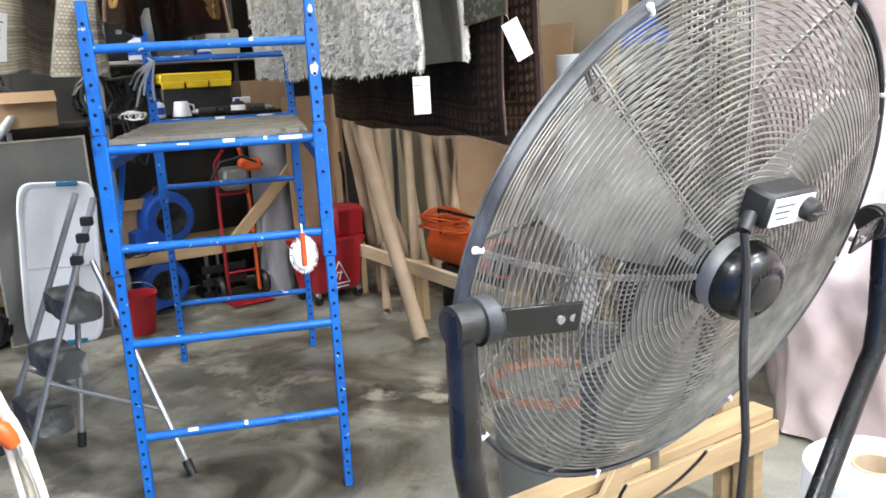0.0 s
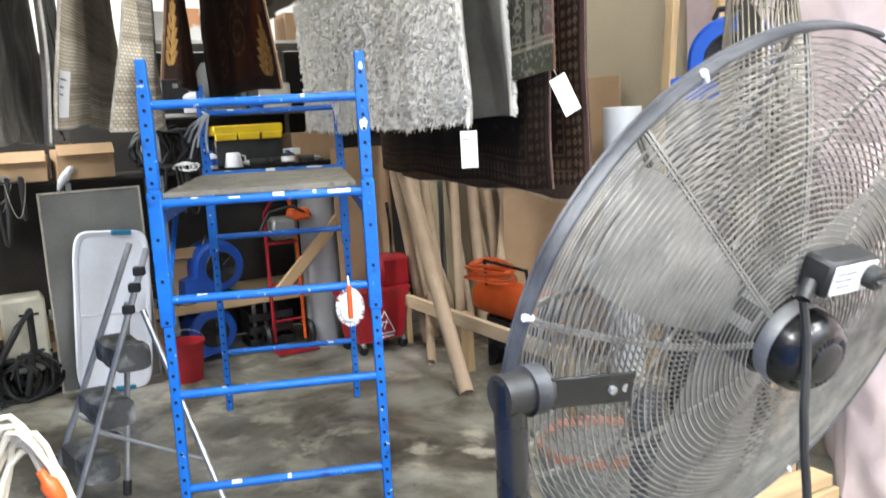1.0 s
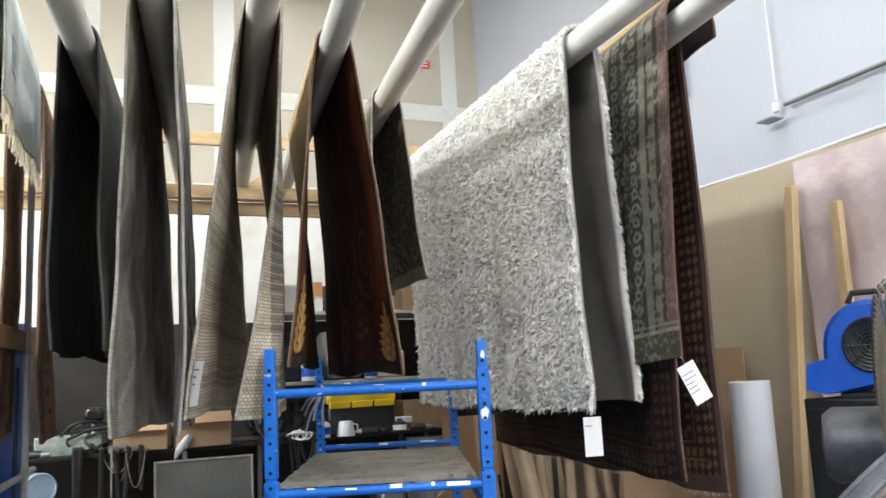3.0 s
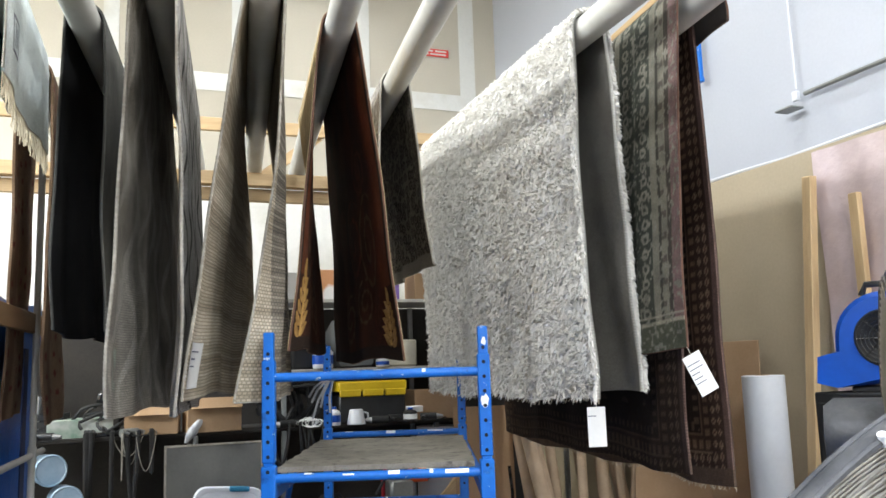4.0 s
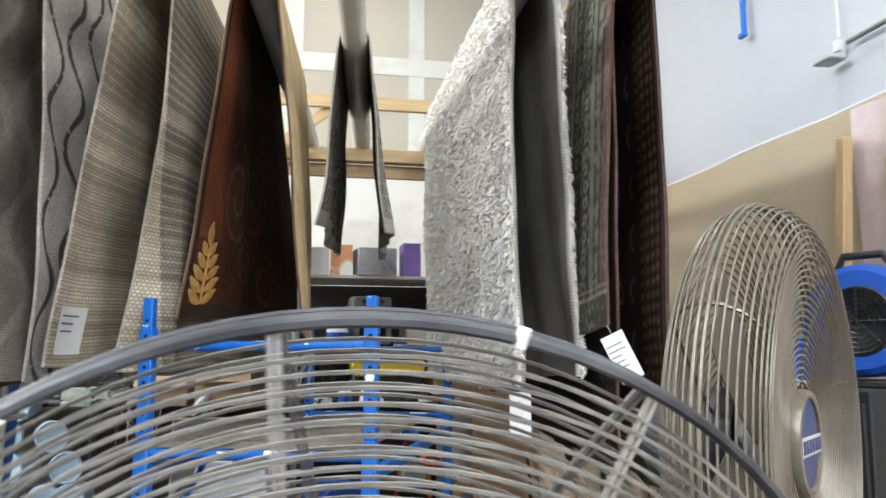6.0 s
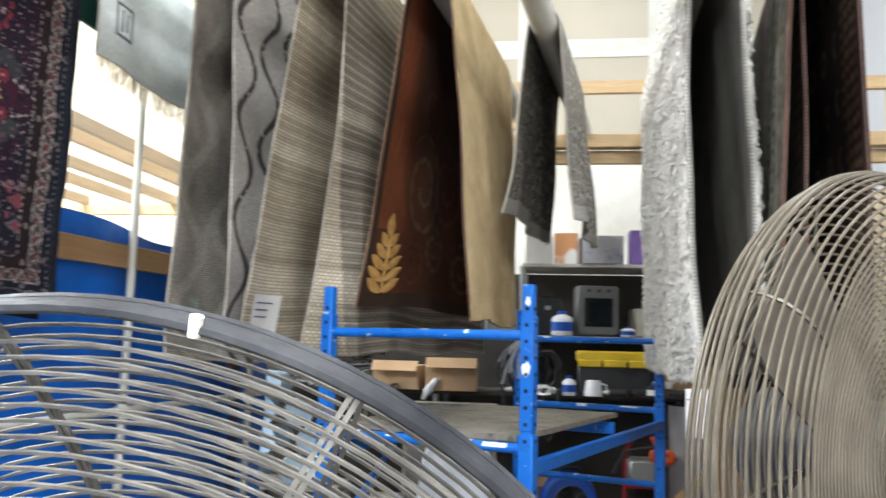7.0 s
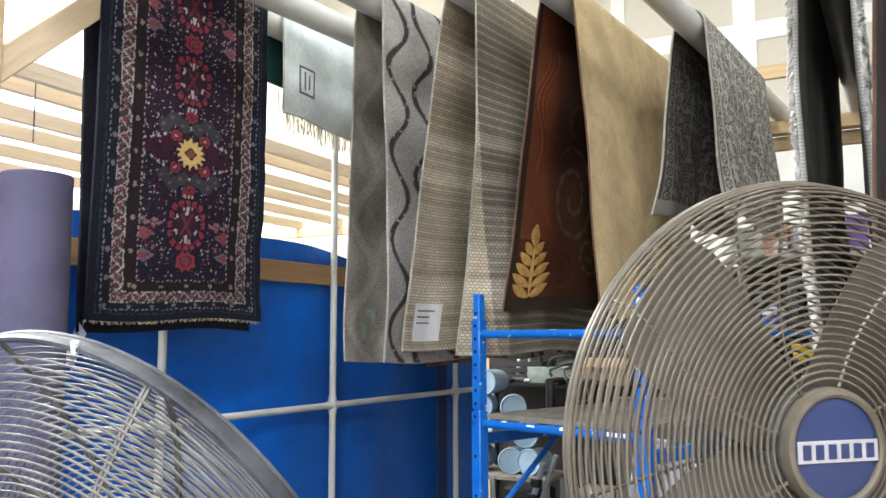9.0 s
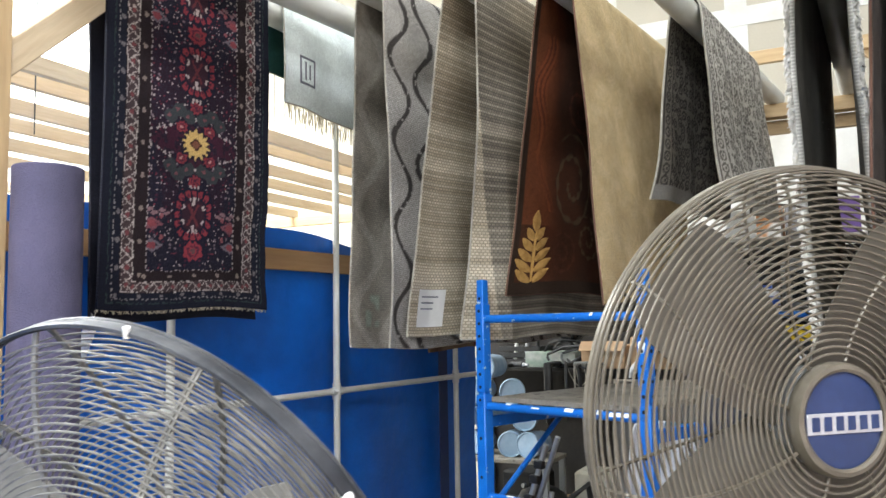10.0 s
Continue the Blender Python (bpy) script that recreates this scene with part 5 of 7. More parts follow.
bb = thing("blue_bracket", bpose(3.2, 1.45, 3.7), "blue steel hanging bracket on the white wall", "bracket")
part("bar", M().box((-0.02, 0, 0.22), (0.025, 0.035, 0.46), 0.003), BLUE, bb)
part("arm", M().box((-0.02, 0.16, 0.42), (0.025, 0.34, 0.035), 0.003), BLUE, bb)
part("foot", M().box((-0.03, 0, 0.0), (0.03, 0.07, 0.03), 0.003), BLUE, bb)
lumber("wooden_stud", 3.06, 0.60, 1.395, (0.05, 0.065, 2.80), "pine stud leaning against the board wall", "stud", material=PINEZ, tilt=Matrix.Rotation(radians(5.5), 4, "X"))
lumber("wooden_stud", 3.09, 0.20, 1.32, (0.04, 0.06, 2.64), "thin pine stud against the board wall", "stud", material=PINEZ)


def film():
    V, F = [], []
    nx, nz = 220, 110
    for i in range(nx + 1):
        Y = 0.50 - 4.6 * i / nx
        for j in range(nz + 1):
            z = 0.02 + 2.92 * j / nz
            left = 0.10 * (1 - j / nz) * math.exp(-i * 0.025)
            d = 0.018 * math.sin(Y * 9 + 2 * z) * (0.35 + 0.65 * (1 - j / nz)) + 0.014 * math.sin(Y * 21 - 4 * z) + 0.012 * math.sin(z * 5 + Y * 6) + 0.02 * max(0, math.sin((Y + z * 0.6) * 6)) ** 4
            low = max(0.0, 1 - z / 2.2)
            d = d * (0.35 + 0.65 * low) + low * (0.012 * math.sin(Y * 41 + 7 * math.sin(z * 2.3 + Y * 3)) * math.sin(z * 5 + 3 * math.sin(Y * 2)) + 0.008 * math.sin((Y * 0.7 + z) * 23 + 4 * math.sin(Y * 5)))
            # low down it is thrown over what stands along the wall
            over = 0.72 * max(0.0, min(1.0, (-0.35 - Y) / 0.7)) * max(0.0, min(1.0, (1.45 - z) / 0.7)) ** 0.7
            V.append((3.155 - 0.02 + d * 0.9 - over, Y - left * 1.2 * (1 - j / nz), z))
    for i in range(nx):
        for j in range(nz):
            a = i * (nz + 1) + j
            F.append((a, a + 1, a + nz + 2, a + nz + 1))
    ob = part("plastic_sheet", M().add(V, F), PINKFILM, pose_=BMROT.copy())
    tagged(ob, "creased pinkish plastic film hung down the wall", "plastic sheet")


film()


def roll(name, X, Y, z0, z1, r, material, label, core=None, tilt=None, cat="roll"):
    t = thing(name, bpose(X, Y, z0) @ (tilt or Matrix.Identity(4)), label, cat)
    h = z1 - z0
    part("wrap", M().lathe([(r * 0.35, 0), (r, 0), (r, h - 0.004), (r - 0.004, h), (r * 0.35, h), (r * 0.33, h - 0.03)], 36), material, t)
    part("core", M().lathe([(r * 0.35, 0.0), (r * 0.35, h + 0.003), (r * 0.29, h + 0.003), (r * 0.29, 0.0), (r * 0.35, 0)], 24), core or TUBE, t, "cardboard core")
    return t


ROLLWHITE = mat("white_wrap", (0.58, 0.60, 0.63), 0.55, 0, (0.64, 0.66, 0.68), 3, 0.05, 40, 0.05)
roll("white_roll", 2.94, 0.83, 0, 1.69, 0.118, ROLLWHITE, "tall white wrapped roll standing by the wall")
roll("white_roll", 2.46, -0.36, 0, 1.60, 0.05, ROLLWHITE, "slim white wrapped roll leaning by the blower", tilt=Matrix.Rotation(radians(-8), 4, "Y"))
roll("film_roll", 1.52, -1.98, 0, 0.52, 0.19, ROLLWHITE, "fat roll of white plastic film on end")
roll("purple_carpet_roll", -0.875, -1.39, 0, 2.27, 0.105, PURPLE, "rolled carpet with purple backing, on end", PURPLE)


def tube_core(a, b, r, mat_=TUBE, label="long brown cardboard carpet core leaning back"):
    a, b = Vector(a), Vector(b)
    t = thing("cardboard_tube", Matrix.Translation(a), label, "cardboard tube", group="cardboard carpet cores")
    q = (b - a).to_track_quat("Z", "Y").to_matrix().to_4x4()
    h = (b - a).length
    part("tube", M().lathe([(r - 0.006, 0), (r, 0), (r, h), (r - 0.006, h), (r - 0.006, 0)], 24), mat_, t, pose_=q)


tube_core(bw(1.86, 1.06, 0.02), bw(2.14, 2.62, 1.95), 0.048)
tube_core(bw(2.20, 1.75, 0.02), bw(2.24, 2.75, 1.95), 0.055)
rnd = random.Random(12)
for k in range(11):
    X = 2.22 + 0.085 * k
    lean = rnd.uniform(-0.28, 0.34)
    tube_core(bw(X, 2.05 + 0.25 * rnd.random(), 0.03), bw(X + lean, 2.72 + 0.04 * (k % 3), rnd.uniform(1.2, 1.75)), rnd.choice((0.028, 0.038, 0.05, 0.05)))
tube_core(bw(2.75, 2.0, 0.5), bw(3.1, 2.35, 1.38), 0.035)
tube_core(bw(1.98, 1.72, 0.03), bw(2.32, 2.35, 0.35), 0.03)
lumber("wooden_rail", 2.10, 1.42, 0.36, (0.04, 2.1, 0.09), "low pine rail holding back the carpet cores", "rail", material=PINEY)
for Y in (0.42, 1.5, 2.40):
    lumber("wooden_post", 2.145, Y, 0.20, (0.05, 0.09, 0.40), "short pine post under the rail", "post", material=PINEZ)


def card_sheet(X, Y, w, h, turn, lean, label, z=0.0):
    t = part("cardboard_sheet", M().box((0, 0, h / 2), (w, 0.008, h), 0.002), CARD, pose_=bpose(X, Y, z, turn) @ Matrix.Rotation(radians(lean), 4, "X"))
    tagged(t, label, "cardboard")


card_sheet(1.98, 2.66, 0.45, 1.5, -8, -3, "flattened brown cardboard leaning by the tubes")
card_sheet(2.92, 1.75, 0.6, 1.25, -60, -5, "flattened brown cardboard leaning by the wall")
card_sheet(3.05, 1.28, 0.45, 1.9, -85, -2, "flattened brown cardboard leaning by the wall")


def blower(at, scale, label):
    """A snail-shaped carpet blower with a round side grille."""
    t = thing("air_mover", at @ Matrix.Diagonal((scale, scale, scale, 1)), label, "air mover", group="blue carpet blowers")
    secs = []
    for y in (-0.13, -0.115, -0.06, 0.06, 0.115, 0.13):
        k = 0.86 if abs(y) > 0.12 else 0.96 if abs(y) > 0.1 else 1.0
        loop = []
        for i in range(28):
            a = math.pi * 1.5 * i / 27 - math.pi * 0.5
            r = 0.185 + 0.018 * i / 27
            loop.append((r * math.cos(a) * k, y, 0.22 + r * math.sin(a) * k))
        loop += [(-0.205 * k, y, 0.17), (-0.27, y * 0.95, 0.15), (-0.28, y * 0.95, 0.04), (-0.2, y, 0.02)]
        secs.append(loop)
    part("housing", M().loft(secs), BLUEPL, t, "moulded blue plastic housing")
    for s in (-1, 1):
        g = part("side_grille", M().lathe([(0, 0), (0.10, 0), (0.112, 0.006), (0.118, 0.0)], 32), RUBBER, t, pose_=Matrix.Translation((0, s * 0.131, 0.22)) @ Matrix.Rotation(-s * math.pi / 2, 4, "X"))
        m = M()
        for k in range(6):
            m.ring(0.025 + 0.016 * k, 0.010, 0.0025, 28, 4)
        for k in range(4):
            a = k * math.pi / 4
            m.cyl((-0.108 * math.cos(a), -0.108 * math.sin(a), 0.011), (0.108 * math.cos(a), 0.108 * math.sin(a), 0.011), 0.003, 5)
        part("guard_wire", m, BLACKM, g)
    part("handle", M().tube([(-0.09, -0.06, 0.40), (-0.07, -0.06, 0.445), (0.06, -0.06, 0.445), (0.09, -0.06, 0.40)], 0.014, 8), RUBBER, t)
    part("foot", M().box((-0.02, 0, 0.012), (0.26, 0.22, 0.024), 0.006), RUBBER, t)


def block(name, X, Y, z, size, material, label, category, turn=0.0, bev=0.006, base=True):
    ob = part(name, M().box((0, 0, size[2] / 2), size, bev), material, pose_=bpose(X, Y, z, turn))
    return tagged(ob, label, category)


cab = thing("black_cabinet", bpose(2.24, -0.64, 0), "plain black cabinet with a shut door", "cabinet")
part("body", M().box((0, 0, 0.825), (0.36, 0.42, 1.65), 0.006), DARKPAINT, cab)
part("door", M().box((-0.183, 0, 0.86), (0.012, 0.38, 1.50), 0.004), DARKPAINT, cab)
blower(bpose(2.25, -0.66, 1.65, -62), 0.92, "blue plastic carpet blower on a black cabinet")
blower(bpose(0.88, 3.02, 0.47, 8), 1.0, "blue plastic carpet blower on a low pine shelf")
blower(bpose(0.80, 3.02, 0.0, 5), 0.95, "blue plastic carpet blower on the floor under a shelf")

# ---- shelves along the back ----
# Near-black puts the shade of the bench and the depth behind into colour.
SHADEBOARD = mat("shade_fill_board", (0.022, 0.019, 0.016), 0.8, 0, (0.04, 0.034, 0.028), 4, 0.1, 50, 0.3)
SHELFW = mat("grey_white_shelf", (0.48, 0.46, 0.42), 0.7, 0, (0.40, 0.38, 0.34), 5, 0.06, 50, 0.1)
sh = thing("storage_shelf", bpose(0.5, 3.2, 0), "tall crowded storage shelf with grey boards", "shelf")
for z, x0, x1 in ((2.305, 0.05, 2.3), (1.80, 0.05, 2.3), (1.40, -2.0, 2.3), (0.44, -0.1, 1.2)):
    part("shelf_board", M().box(((x0 + x1) / 2, 0.02, z), (x1 - x0, 0.60, 0.025), 0.003), SHELFW if z > 1.5 else SHADEBOARD if z > 1 else PINE, sh)
for x in (-2.0, -0.55, 0.05, 1.2, 2.3):
    hgt = 2.30 if x >= 0 else 1.39
    for y in (-0.255, 0.31):
        part("upright", M().box((x, y, hgt / 2), (0.035, 0.035, hgt), 0.003), GREYMET, sh)
# Added panel: hides the bright drywall and keeps the shelf's depth dark.
part("shade_panel", M().box((0.15, 0.345, 1.15), (4.4, 0.018, 2.28), 0.002), SHADEBOARD, sh, "added near-black panel standing for the shaded clutter behind the shelves")
part("edge_board", M().box((0.55, -0.29, 0.42), (1.3, 0.03, 0.085), 0.003), PINE, sh, "raw pine front board")
lumber("wooden_brace", 1.58, 2.80, 0.74, (0.80, 0.035, 0.085), "slanting pine brace by the shelf", "brace", tilt=Matrix.Rotation(radians(-44), 4, "Y"))
dp = thing("grey_duct", bpose(1.70, 2.95, 0), "tall pale grey cardboard form tube", "tube")
part("shell", M().lathe([(0.145, 0), (0.15, 0), (0.15, 1.36), (0.145, 1.36), (0.145, 0)], 36), mat("pale_grey_card", (0.36, 0.36, 0.36), 0.75, 0, (0.31, 0.31, 0.31), 3, 0.05, 50, 0.08), dp)

tv = thing("crt_monitor", bpose(1.06, 3.02, 1.815, 12), "small old grey tube monitor on a shelf", "monitor")
part("case", M().loft([[(x * k, y, 0.18 + z * k) for x, z in ((-0.13, -0.17), (0.13, -0.17), (0.145, -0.15), (0.145, 0.15), (0.13, 0.17), (-0.13, 0.17), (-0.145, 0.15), (-0.145, -0.15))] for y, k in ((-0.10, 0.97), (-0.085, 1.0), (0.03, 1.0), (0.24, 0.62))]), mat("grey_casing", (0.13, 0.135, 0.135), 0.5), tv)
part("screen", M().loft([[(x * k, y, 0.165 + z * k) for x, z in ((-0.10, -0.10), (0.10, -0.10), (0.10, 0.10), (-0.10, 0.10))] for y, k in ((-0.100, 1.0), (-0.108, 0.96), (-0.113, 0.7))]), mat("dark_glass", (0.01, 0.014, 0.016), 0.12), tv, "dark curved glass screen")
for x in (-0.07, 0.0, 0.07):
    part("knob", M().cyl((x, -0.095, 0.315), (x, -0.112, 0.315), 0.012, 12), RUBBER, tv)

yc = thing("yellow_organizer", bpose(1.19, 3.02, 1.415), "black tool case with a yellow hinged lid", "tool case")
part("base", M().box((0, 0, 0.10), (0.50, 0.26, 0.20), 0.012), RUBBER, yc)
part("lid", M().box((0, -0.01, 0.262), (0.52, 0.28, 0.075), 0.012), YELLOW, yc, "bright yellow lid")
for x in (-0.17, 0, 0.17):
    part("drawer_front", M().box((x, -0.142, 0.215), (0.155, 0.03, 0.05), 0.006), YELLOW, yc, "yellow drawer front")


def carton(X, Y, z, w, d, h, turn, label, material=CARD, flap=True):
    t = thing("carton", bpose(X, Y, z, turn), label, "box")
    part("box_body", M().box((0, 0, h / 2), (w, d, h), 0.004), material, t)
    if flap:
        part("flap", M().box((0, -d / 2 - 0.03, h - 0.005), (w * 0.98, 0.09, 0.005), 0.001, Matrix.Rotation(radians(50), 4, "X")), material, t)
        part("tape", M().box((0, 0, h + 0.0015), (0.05, d, 0.001), 0.0003), TUBE, t)
    return t


PURPLEBOX = mat("purple_print", (0.16, 0.09, 0.30), 0.6)
carton(0.06, 2.98, 1.412, 0.36, 0.25, 0.20, 4, "open brown cardboard box on the bench")
carton(-0.32, 3.05, 1.412, 0.34, 0.3, 0.17, -6, "brown cardboard box on the bench")
carton(-0.78, 3.12, 1.412, 0.40, 0.28, 0.12, 3, "green and white printed carton on the bench", mat("green_print", (0.20, 0.32, 0.24), 0.6, 0, (0.60, 0.62, 0.58), 9, 0.02, 40, 0.1), False)
carton(0.66, 3.05, 2.318, 0.20, 0.2, 0.20, 5, "white printed carton on the top shelf", PAPER, False)
carton(0.86, 3.05, 2.318, 0.16, 0.2, 0.22, -4, "orange and white carton on the top shelf", mat("orange_print", (0.55, 0.25, 0.10), 0.6, 0, (0.7, 0.68, 0.64), 6, 0.02, 40, 0.05, 0.55, 0.05), False)
carton(1.10, 3.02, 2.318, 0.28, 0.22, 0.20, 6, "clear bag over a grey carton on the top shelf", mat("bagged_grey", (0.38, 0.38, 0.40), 0.25, 0, (0.12, 0.16, 0.28), 9, 0.5, 30, 0.1, 0.62, 0.05), False)
carton(1.36, 3.02, 2.318, 0.13, 0.2, 0.24, 0, "purple and white carton on the top shelf", PURPLEBOX, False)
carton(1.75, 3.05, 2.318, 0.4, 0.25, 0.2, 0, "brown carton on the top shelf", CARD, False)
carton(0.70, 3.10, 0.47, 0.30, 0.2, 0.35, 3, "scuffed brown carton under the bench")


def bottle(X, Y, z, r, h, material, label, cap=BLUEPL, name="bottle"):
    t = thing(name, bpose(X, Y, z, random.Random(int(X * 999)).uniform(0, 90)), label, name.replace("_", " "))
    part("body", M().lathe([(0, 0), (r * 0.94, 0), (r, 0.01), (r, h * 0.66), (r * 0.82, h * 0.76), (r * 0.36, h * 0.85), (r * 0.34, h * 0.9)], 20), material, t)
    part("cap", M().lathe([(r * 0.40, h * 0.87), (r * 0.40, h * 0.985), (r * 0.36, h), (0, h)], 16), cap, t)
    part("label_band", M().lathe([(r + 0.001, h * 0.18), (r + 0.001, h * 0.55)], 20), PAPER if material is not WHITEPL else BLUEPL, t)


for X, r, h, ma in ((0.88, 0.045, 0.13, WHITEPL), (1.44, 0.05, 0.10, RUBBER)):
    bottle(X, 2.80 - 0.02 * (X > 1), 1.414, r, h, ma, "small plastic bottle standing on the crowded bench")
JUG = mat("pale_blue_plastic", (0.22, 0.34, 0.46), 0.4, 0, (0.36, 0.46, 0.55), 5, 0.05, 40, 0.08)


PAILPL = mat("cloudy_pail_plastic", (0.36, 0.45, 0.53), 0.4, 0, (0.28, 0.38, 0.50), 6, 0.06, 40, 0.12)


def pail(at, r, h, label):
    t = thing("plastic_pail", at, label, "pail", group="stacked plastic pails")
    part("body", M().lathe([(0, 0), (r * 0.88, 0), (r * 0.9, 0.01), (r, h * 0.9), (r * 1.04, h * 0.92), (r * 1.04, h * 0.94)], 28), PAILPL, t)
    part("lid", M().lathe([(r * 1.05, h * 0.93), (r * 1.06, h), (r * 0.98, h + 0.008), (r * 0.9, h), (0, h - 0.002)], 28), JUG, t, "pale blue lid")
    part("label_band", M().lathe([(r * 0.965, h * 0.3), (r * 0.985, h * 0.75)], 28), JUG, t)


ST = thing("pail_stand", bpose(-1.22, 2.62, 0), "low grey stand stacked with pails", "stand")
part("top", M().box((0.13, 0, 0.78), (0.96, 0.42, 0.03), 0.004), PLY, ST)
for x in (-0.32, 0.58):
    for y in (-0.18, 0.18):
        part("leg", M().box((x, y, 0.383), (0.04, 0.04, 0.765), 0.003), GREYMET, ST)
lay = Matrix.Rotation(radians(90), 4, "X")
for i, (x, z, tw) in enumerate(((-1.42, 0.885, 8), (-1.20, 0.885, -10), (-0.98, 0.885, 14), (-1.31, 1.075, 5), (-1.08, 1.075, -16), (-1.20, 1.265, 10), (-0.98, 1.262, 20), (-1.10, 1.44, -6), (-0.76, 0.885, -8), (-0.86, 1.075, 12), (-1.42, 1.265, 4))):
    pail(bpose(x, 2.72, z, tw) @ lay, 0.09, 0.22, "white plastic pail on its side with a pale blue lid")


def tangle(X0, X1, Y, z0, z1, n, r, material, label, name, seed):
    """A slack heap of hose or cable that lies on its shelf."""
    rnd = random.Random(seed)
    t = thing(name, bpose((X0 + X1) / 2, Y, z0), label, name.replace("_", " "))
    w, h = (X1 - X0) / 2, z1 - z0
    for k in range(n):
        cx, R1, R2 = rnd.uniform(-w * 0.3, w * 0.3), w * rnd.uniform(0.45, 0.7), h * rnd.uniform(0.35, 0.48)
        ph, yy = rnd.uniform(0, 6.3), rnd.uniform(-0.06, 0.10)
        pts = []
        for i in range(22):
            a = ph + i / 21 * rnd.choice((4.6, 6.1))
            pts.append((cx + R1 * math.cos(a), yy + 0.03 * math.sin(2 * a + ph), max(r, R2 + R2 * math.sin(a) + r)))
        part(name.split("_")[-1] + "_loop", M().tube(pts, r * rnd.uniform(0.8, 1.1), 7), material, t)


tangle(0.36, 0.84, 2.98, 1.413, 1.74, 8, 0.017, RUBBER, "coiled black vacuum hoses on the bench", "black_hose", 1)
tangle(-0.85, -0.30, 2.92, 1.413, 1.62, 5, 0.011, RUBBER, "tangled black cable and hose on the bench", "black_cable", 3)
tangle(0.62, 0.80, 2.80, 1.413, 1.48, 11, 0.0024, STRAPM, "tangle of thin white wire on the bench", "wire_heap", 6)
tangle(-0.9, -0.4, 3.0, 0.0, 0.28, 5, 0.016, RUBBER, "heap of black hose on the floor", "black_hose", 5)


def hand_truck(X, Y):
    t = thing("red_hand_truck", bpose(X, Y, 0), "red steel hand truck with a grey motor strapped on", "hand truck")
    for x in (-0.12, 0.12):
        part("rail", M().tube([(x, 0, 0.06), (x, 0.02, 0.7), (x * 0.9, 0.05, 1.05), (x * 0.5, -0.02, 1.15)], 0.014, 8), ORANGE if x > 0 else RED, t)
        part("wheel", M().lathe([(0.03, -0.02), (0.085, -0.022), (0.10, 0), (0.085, 0.022), (0.03, 0.02)], 20), RUBBER, t, pose_=Matrix.Translation((x * 1.4, 0.03, 0.10)) @ Matrix.Rotation(math.pi / 2, 4, "Y"))
    for z in (0.22, 0.5, 0.82):
        part("crossbar", M().cyl((-0.12, 0.01, z), (0.12, 0.01, z), 0.011, 8), RED, t)
    part("toe_plate", M().box((0, -0.10, 0.012), (0.32, 0.2, 0.008), 0.002), RED, t)
    part("motor", M().box((-0.01, -0.05, 0.94), (0.20, 0.14, 0.17), 0.03), GREYMET, t, "grey motor housing")
    part("cover", M().box((0.12, -0.06, 1.03), (0.16, 0.12, 0.09), 0.03), ORANGE, t, "red-orange moulded cover")
    part("cable", M().tube([(-0.2, -0.08, 0.92), (-0.12, -0.12, 1.07), (0.05, -0.13, 1.10), (0.2, -0.1, 1.02)], 0.012, 8), RUBBER, t)


hand_truck(1.37, 2.86)


def mop_bucket():
    t = thing("mop_bucket", bpose(1.88, 2.42, 0, 6), "red plastic mop bucket with wringer on casters", "mop bucket")
    secs = []
    for z, k in ((0.09, 0.80), (0.10, 0.82), (0.42, 1.0), (0.45, 1.06), (0.47, 1.06)):
        secs.append([(0.24 * k * x, 0.17 * k * y, z) for x, y in ((-0.85, -1), (0.85, -1), (1, -0.8), (1, 0.8), (0.85, 1), (-0.85, 1), (-1, 0.8), (-1, -0.8))])
    part("tub", M().loft(secs), RED, t)
    part("wringer", M().box((0.17, 0.03, 0.57), (0.26, 0.24, 0.24), 0.03), RED, t)
    part("wringer_handle", M().tube([(0.22, 0.05, 0.66), (0.23, 0.06, 0.9), (0.20, 0.04, 1.08)], 0.012, 8), BLACKM, t, "dark steel lever")
    for x in (-0.17, 0.17):
        for y in (-0.12, 0.12):
            c = part("caster", M().lathe([(0.012, -0.014), (0.036, -0.014), (0.038, 0), (0.036, 0.014), (0.012, 0.014)], 18), RUBBER, t, pose_=Matrix.Translation((x, y, 0.038)) @ Matrix.Rotation(math.pi / 2, 4, "X"))
            part("fork", M().box((x, y, 0.075), (0.03, 0.04, 0.035), 0.004), ALU, t)
    m = M()
    for a, b in (((-0.09, 0.14), (0.0, 0.31)), ((0.0, 0.31), (0.09, 0.14)), ((0.09, 0.14), (-0.09, 0.14)), ((-0.035, 0.17), (-0.01, 0.23)), ((0.0, 0.17), (0.02, 0.24)), ((-0.02, 0.23), (0.03, 0.22))):
        y = lambda z: -0.1415 - (z - 0.10) * 0.096
        m.tube([(a[0], y(a[1]), a[1]), (b[0], y(b[1]), b[1])], 0.005, 5)
    m.box((0, -0.148, 0.115), (0.16, 0.003, 0.012), 0.0005)
    part("warning_mark", m, CHIP, t, "white printed warning triangle")


mop_bucket()
rb = thing("red_pail", bpose(0.52, 2.55, 0), "small red plastic pail on the floor", "pail")
part("body", M().lathe([(0, 0), (0.10, 0), (0.13, 0.26), (0.138, 0.262), (0.138, 0.275), (0.126, 0.27), (0.1, 0.02)], 28), RED, rb)
part("bail", M().tube([(0.135 * math.cos(a), -0.02, 0.255 + 0.1 * math.sin(a)) for a in [math.pi * i / 12 for i in range(13)]], 0.003, 6), ALU, rb)

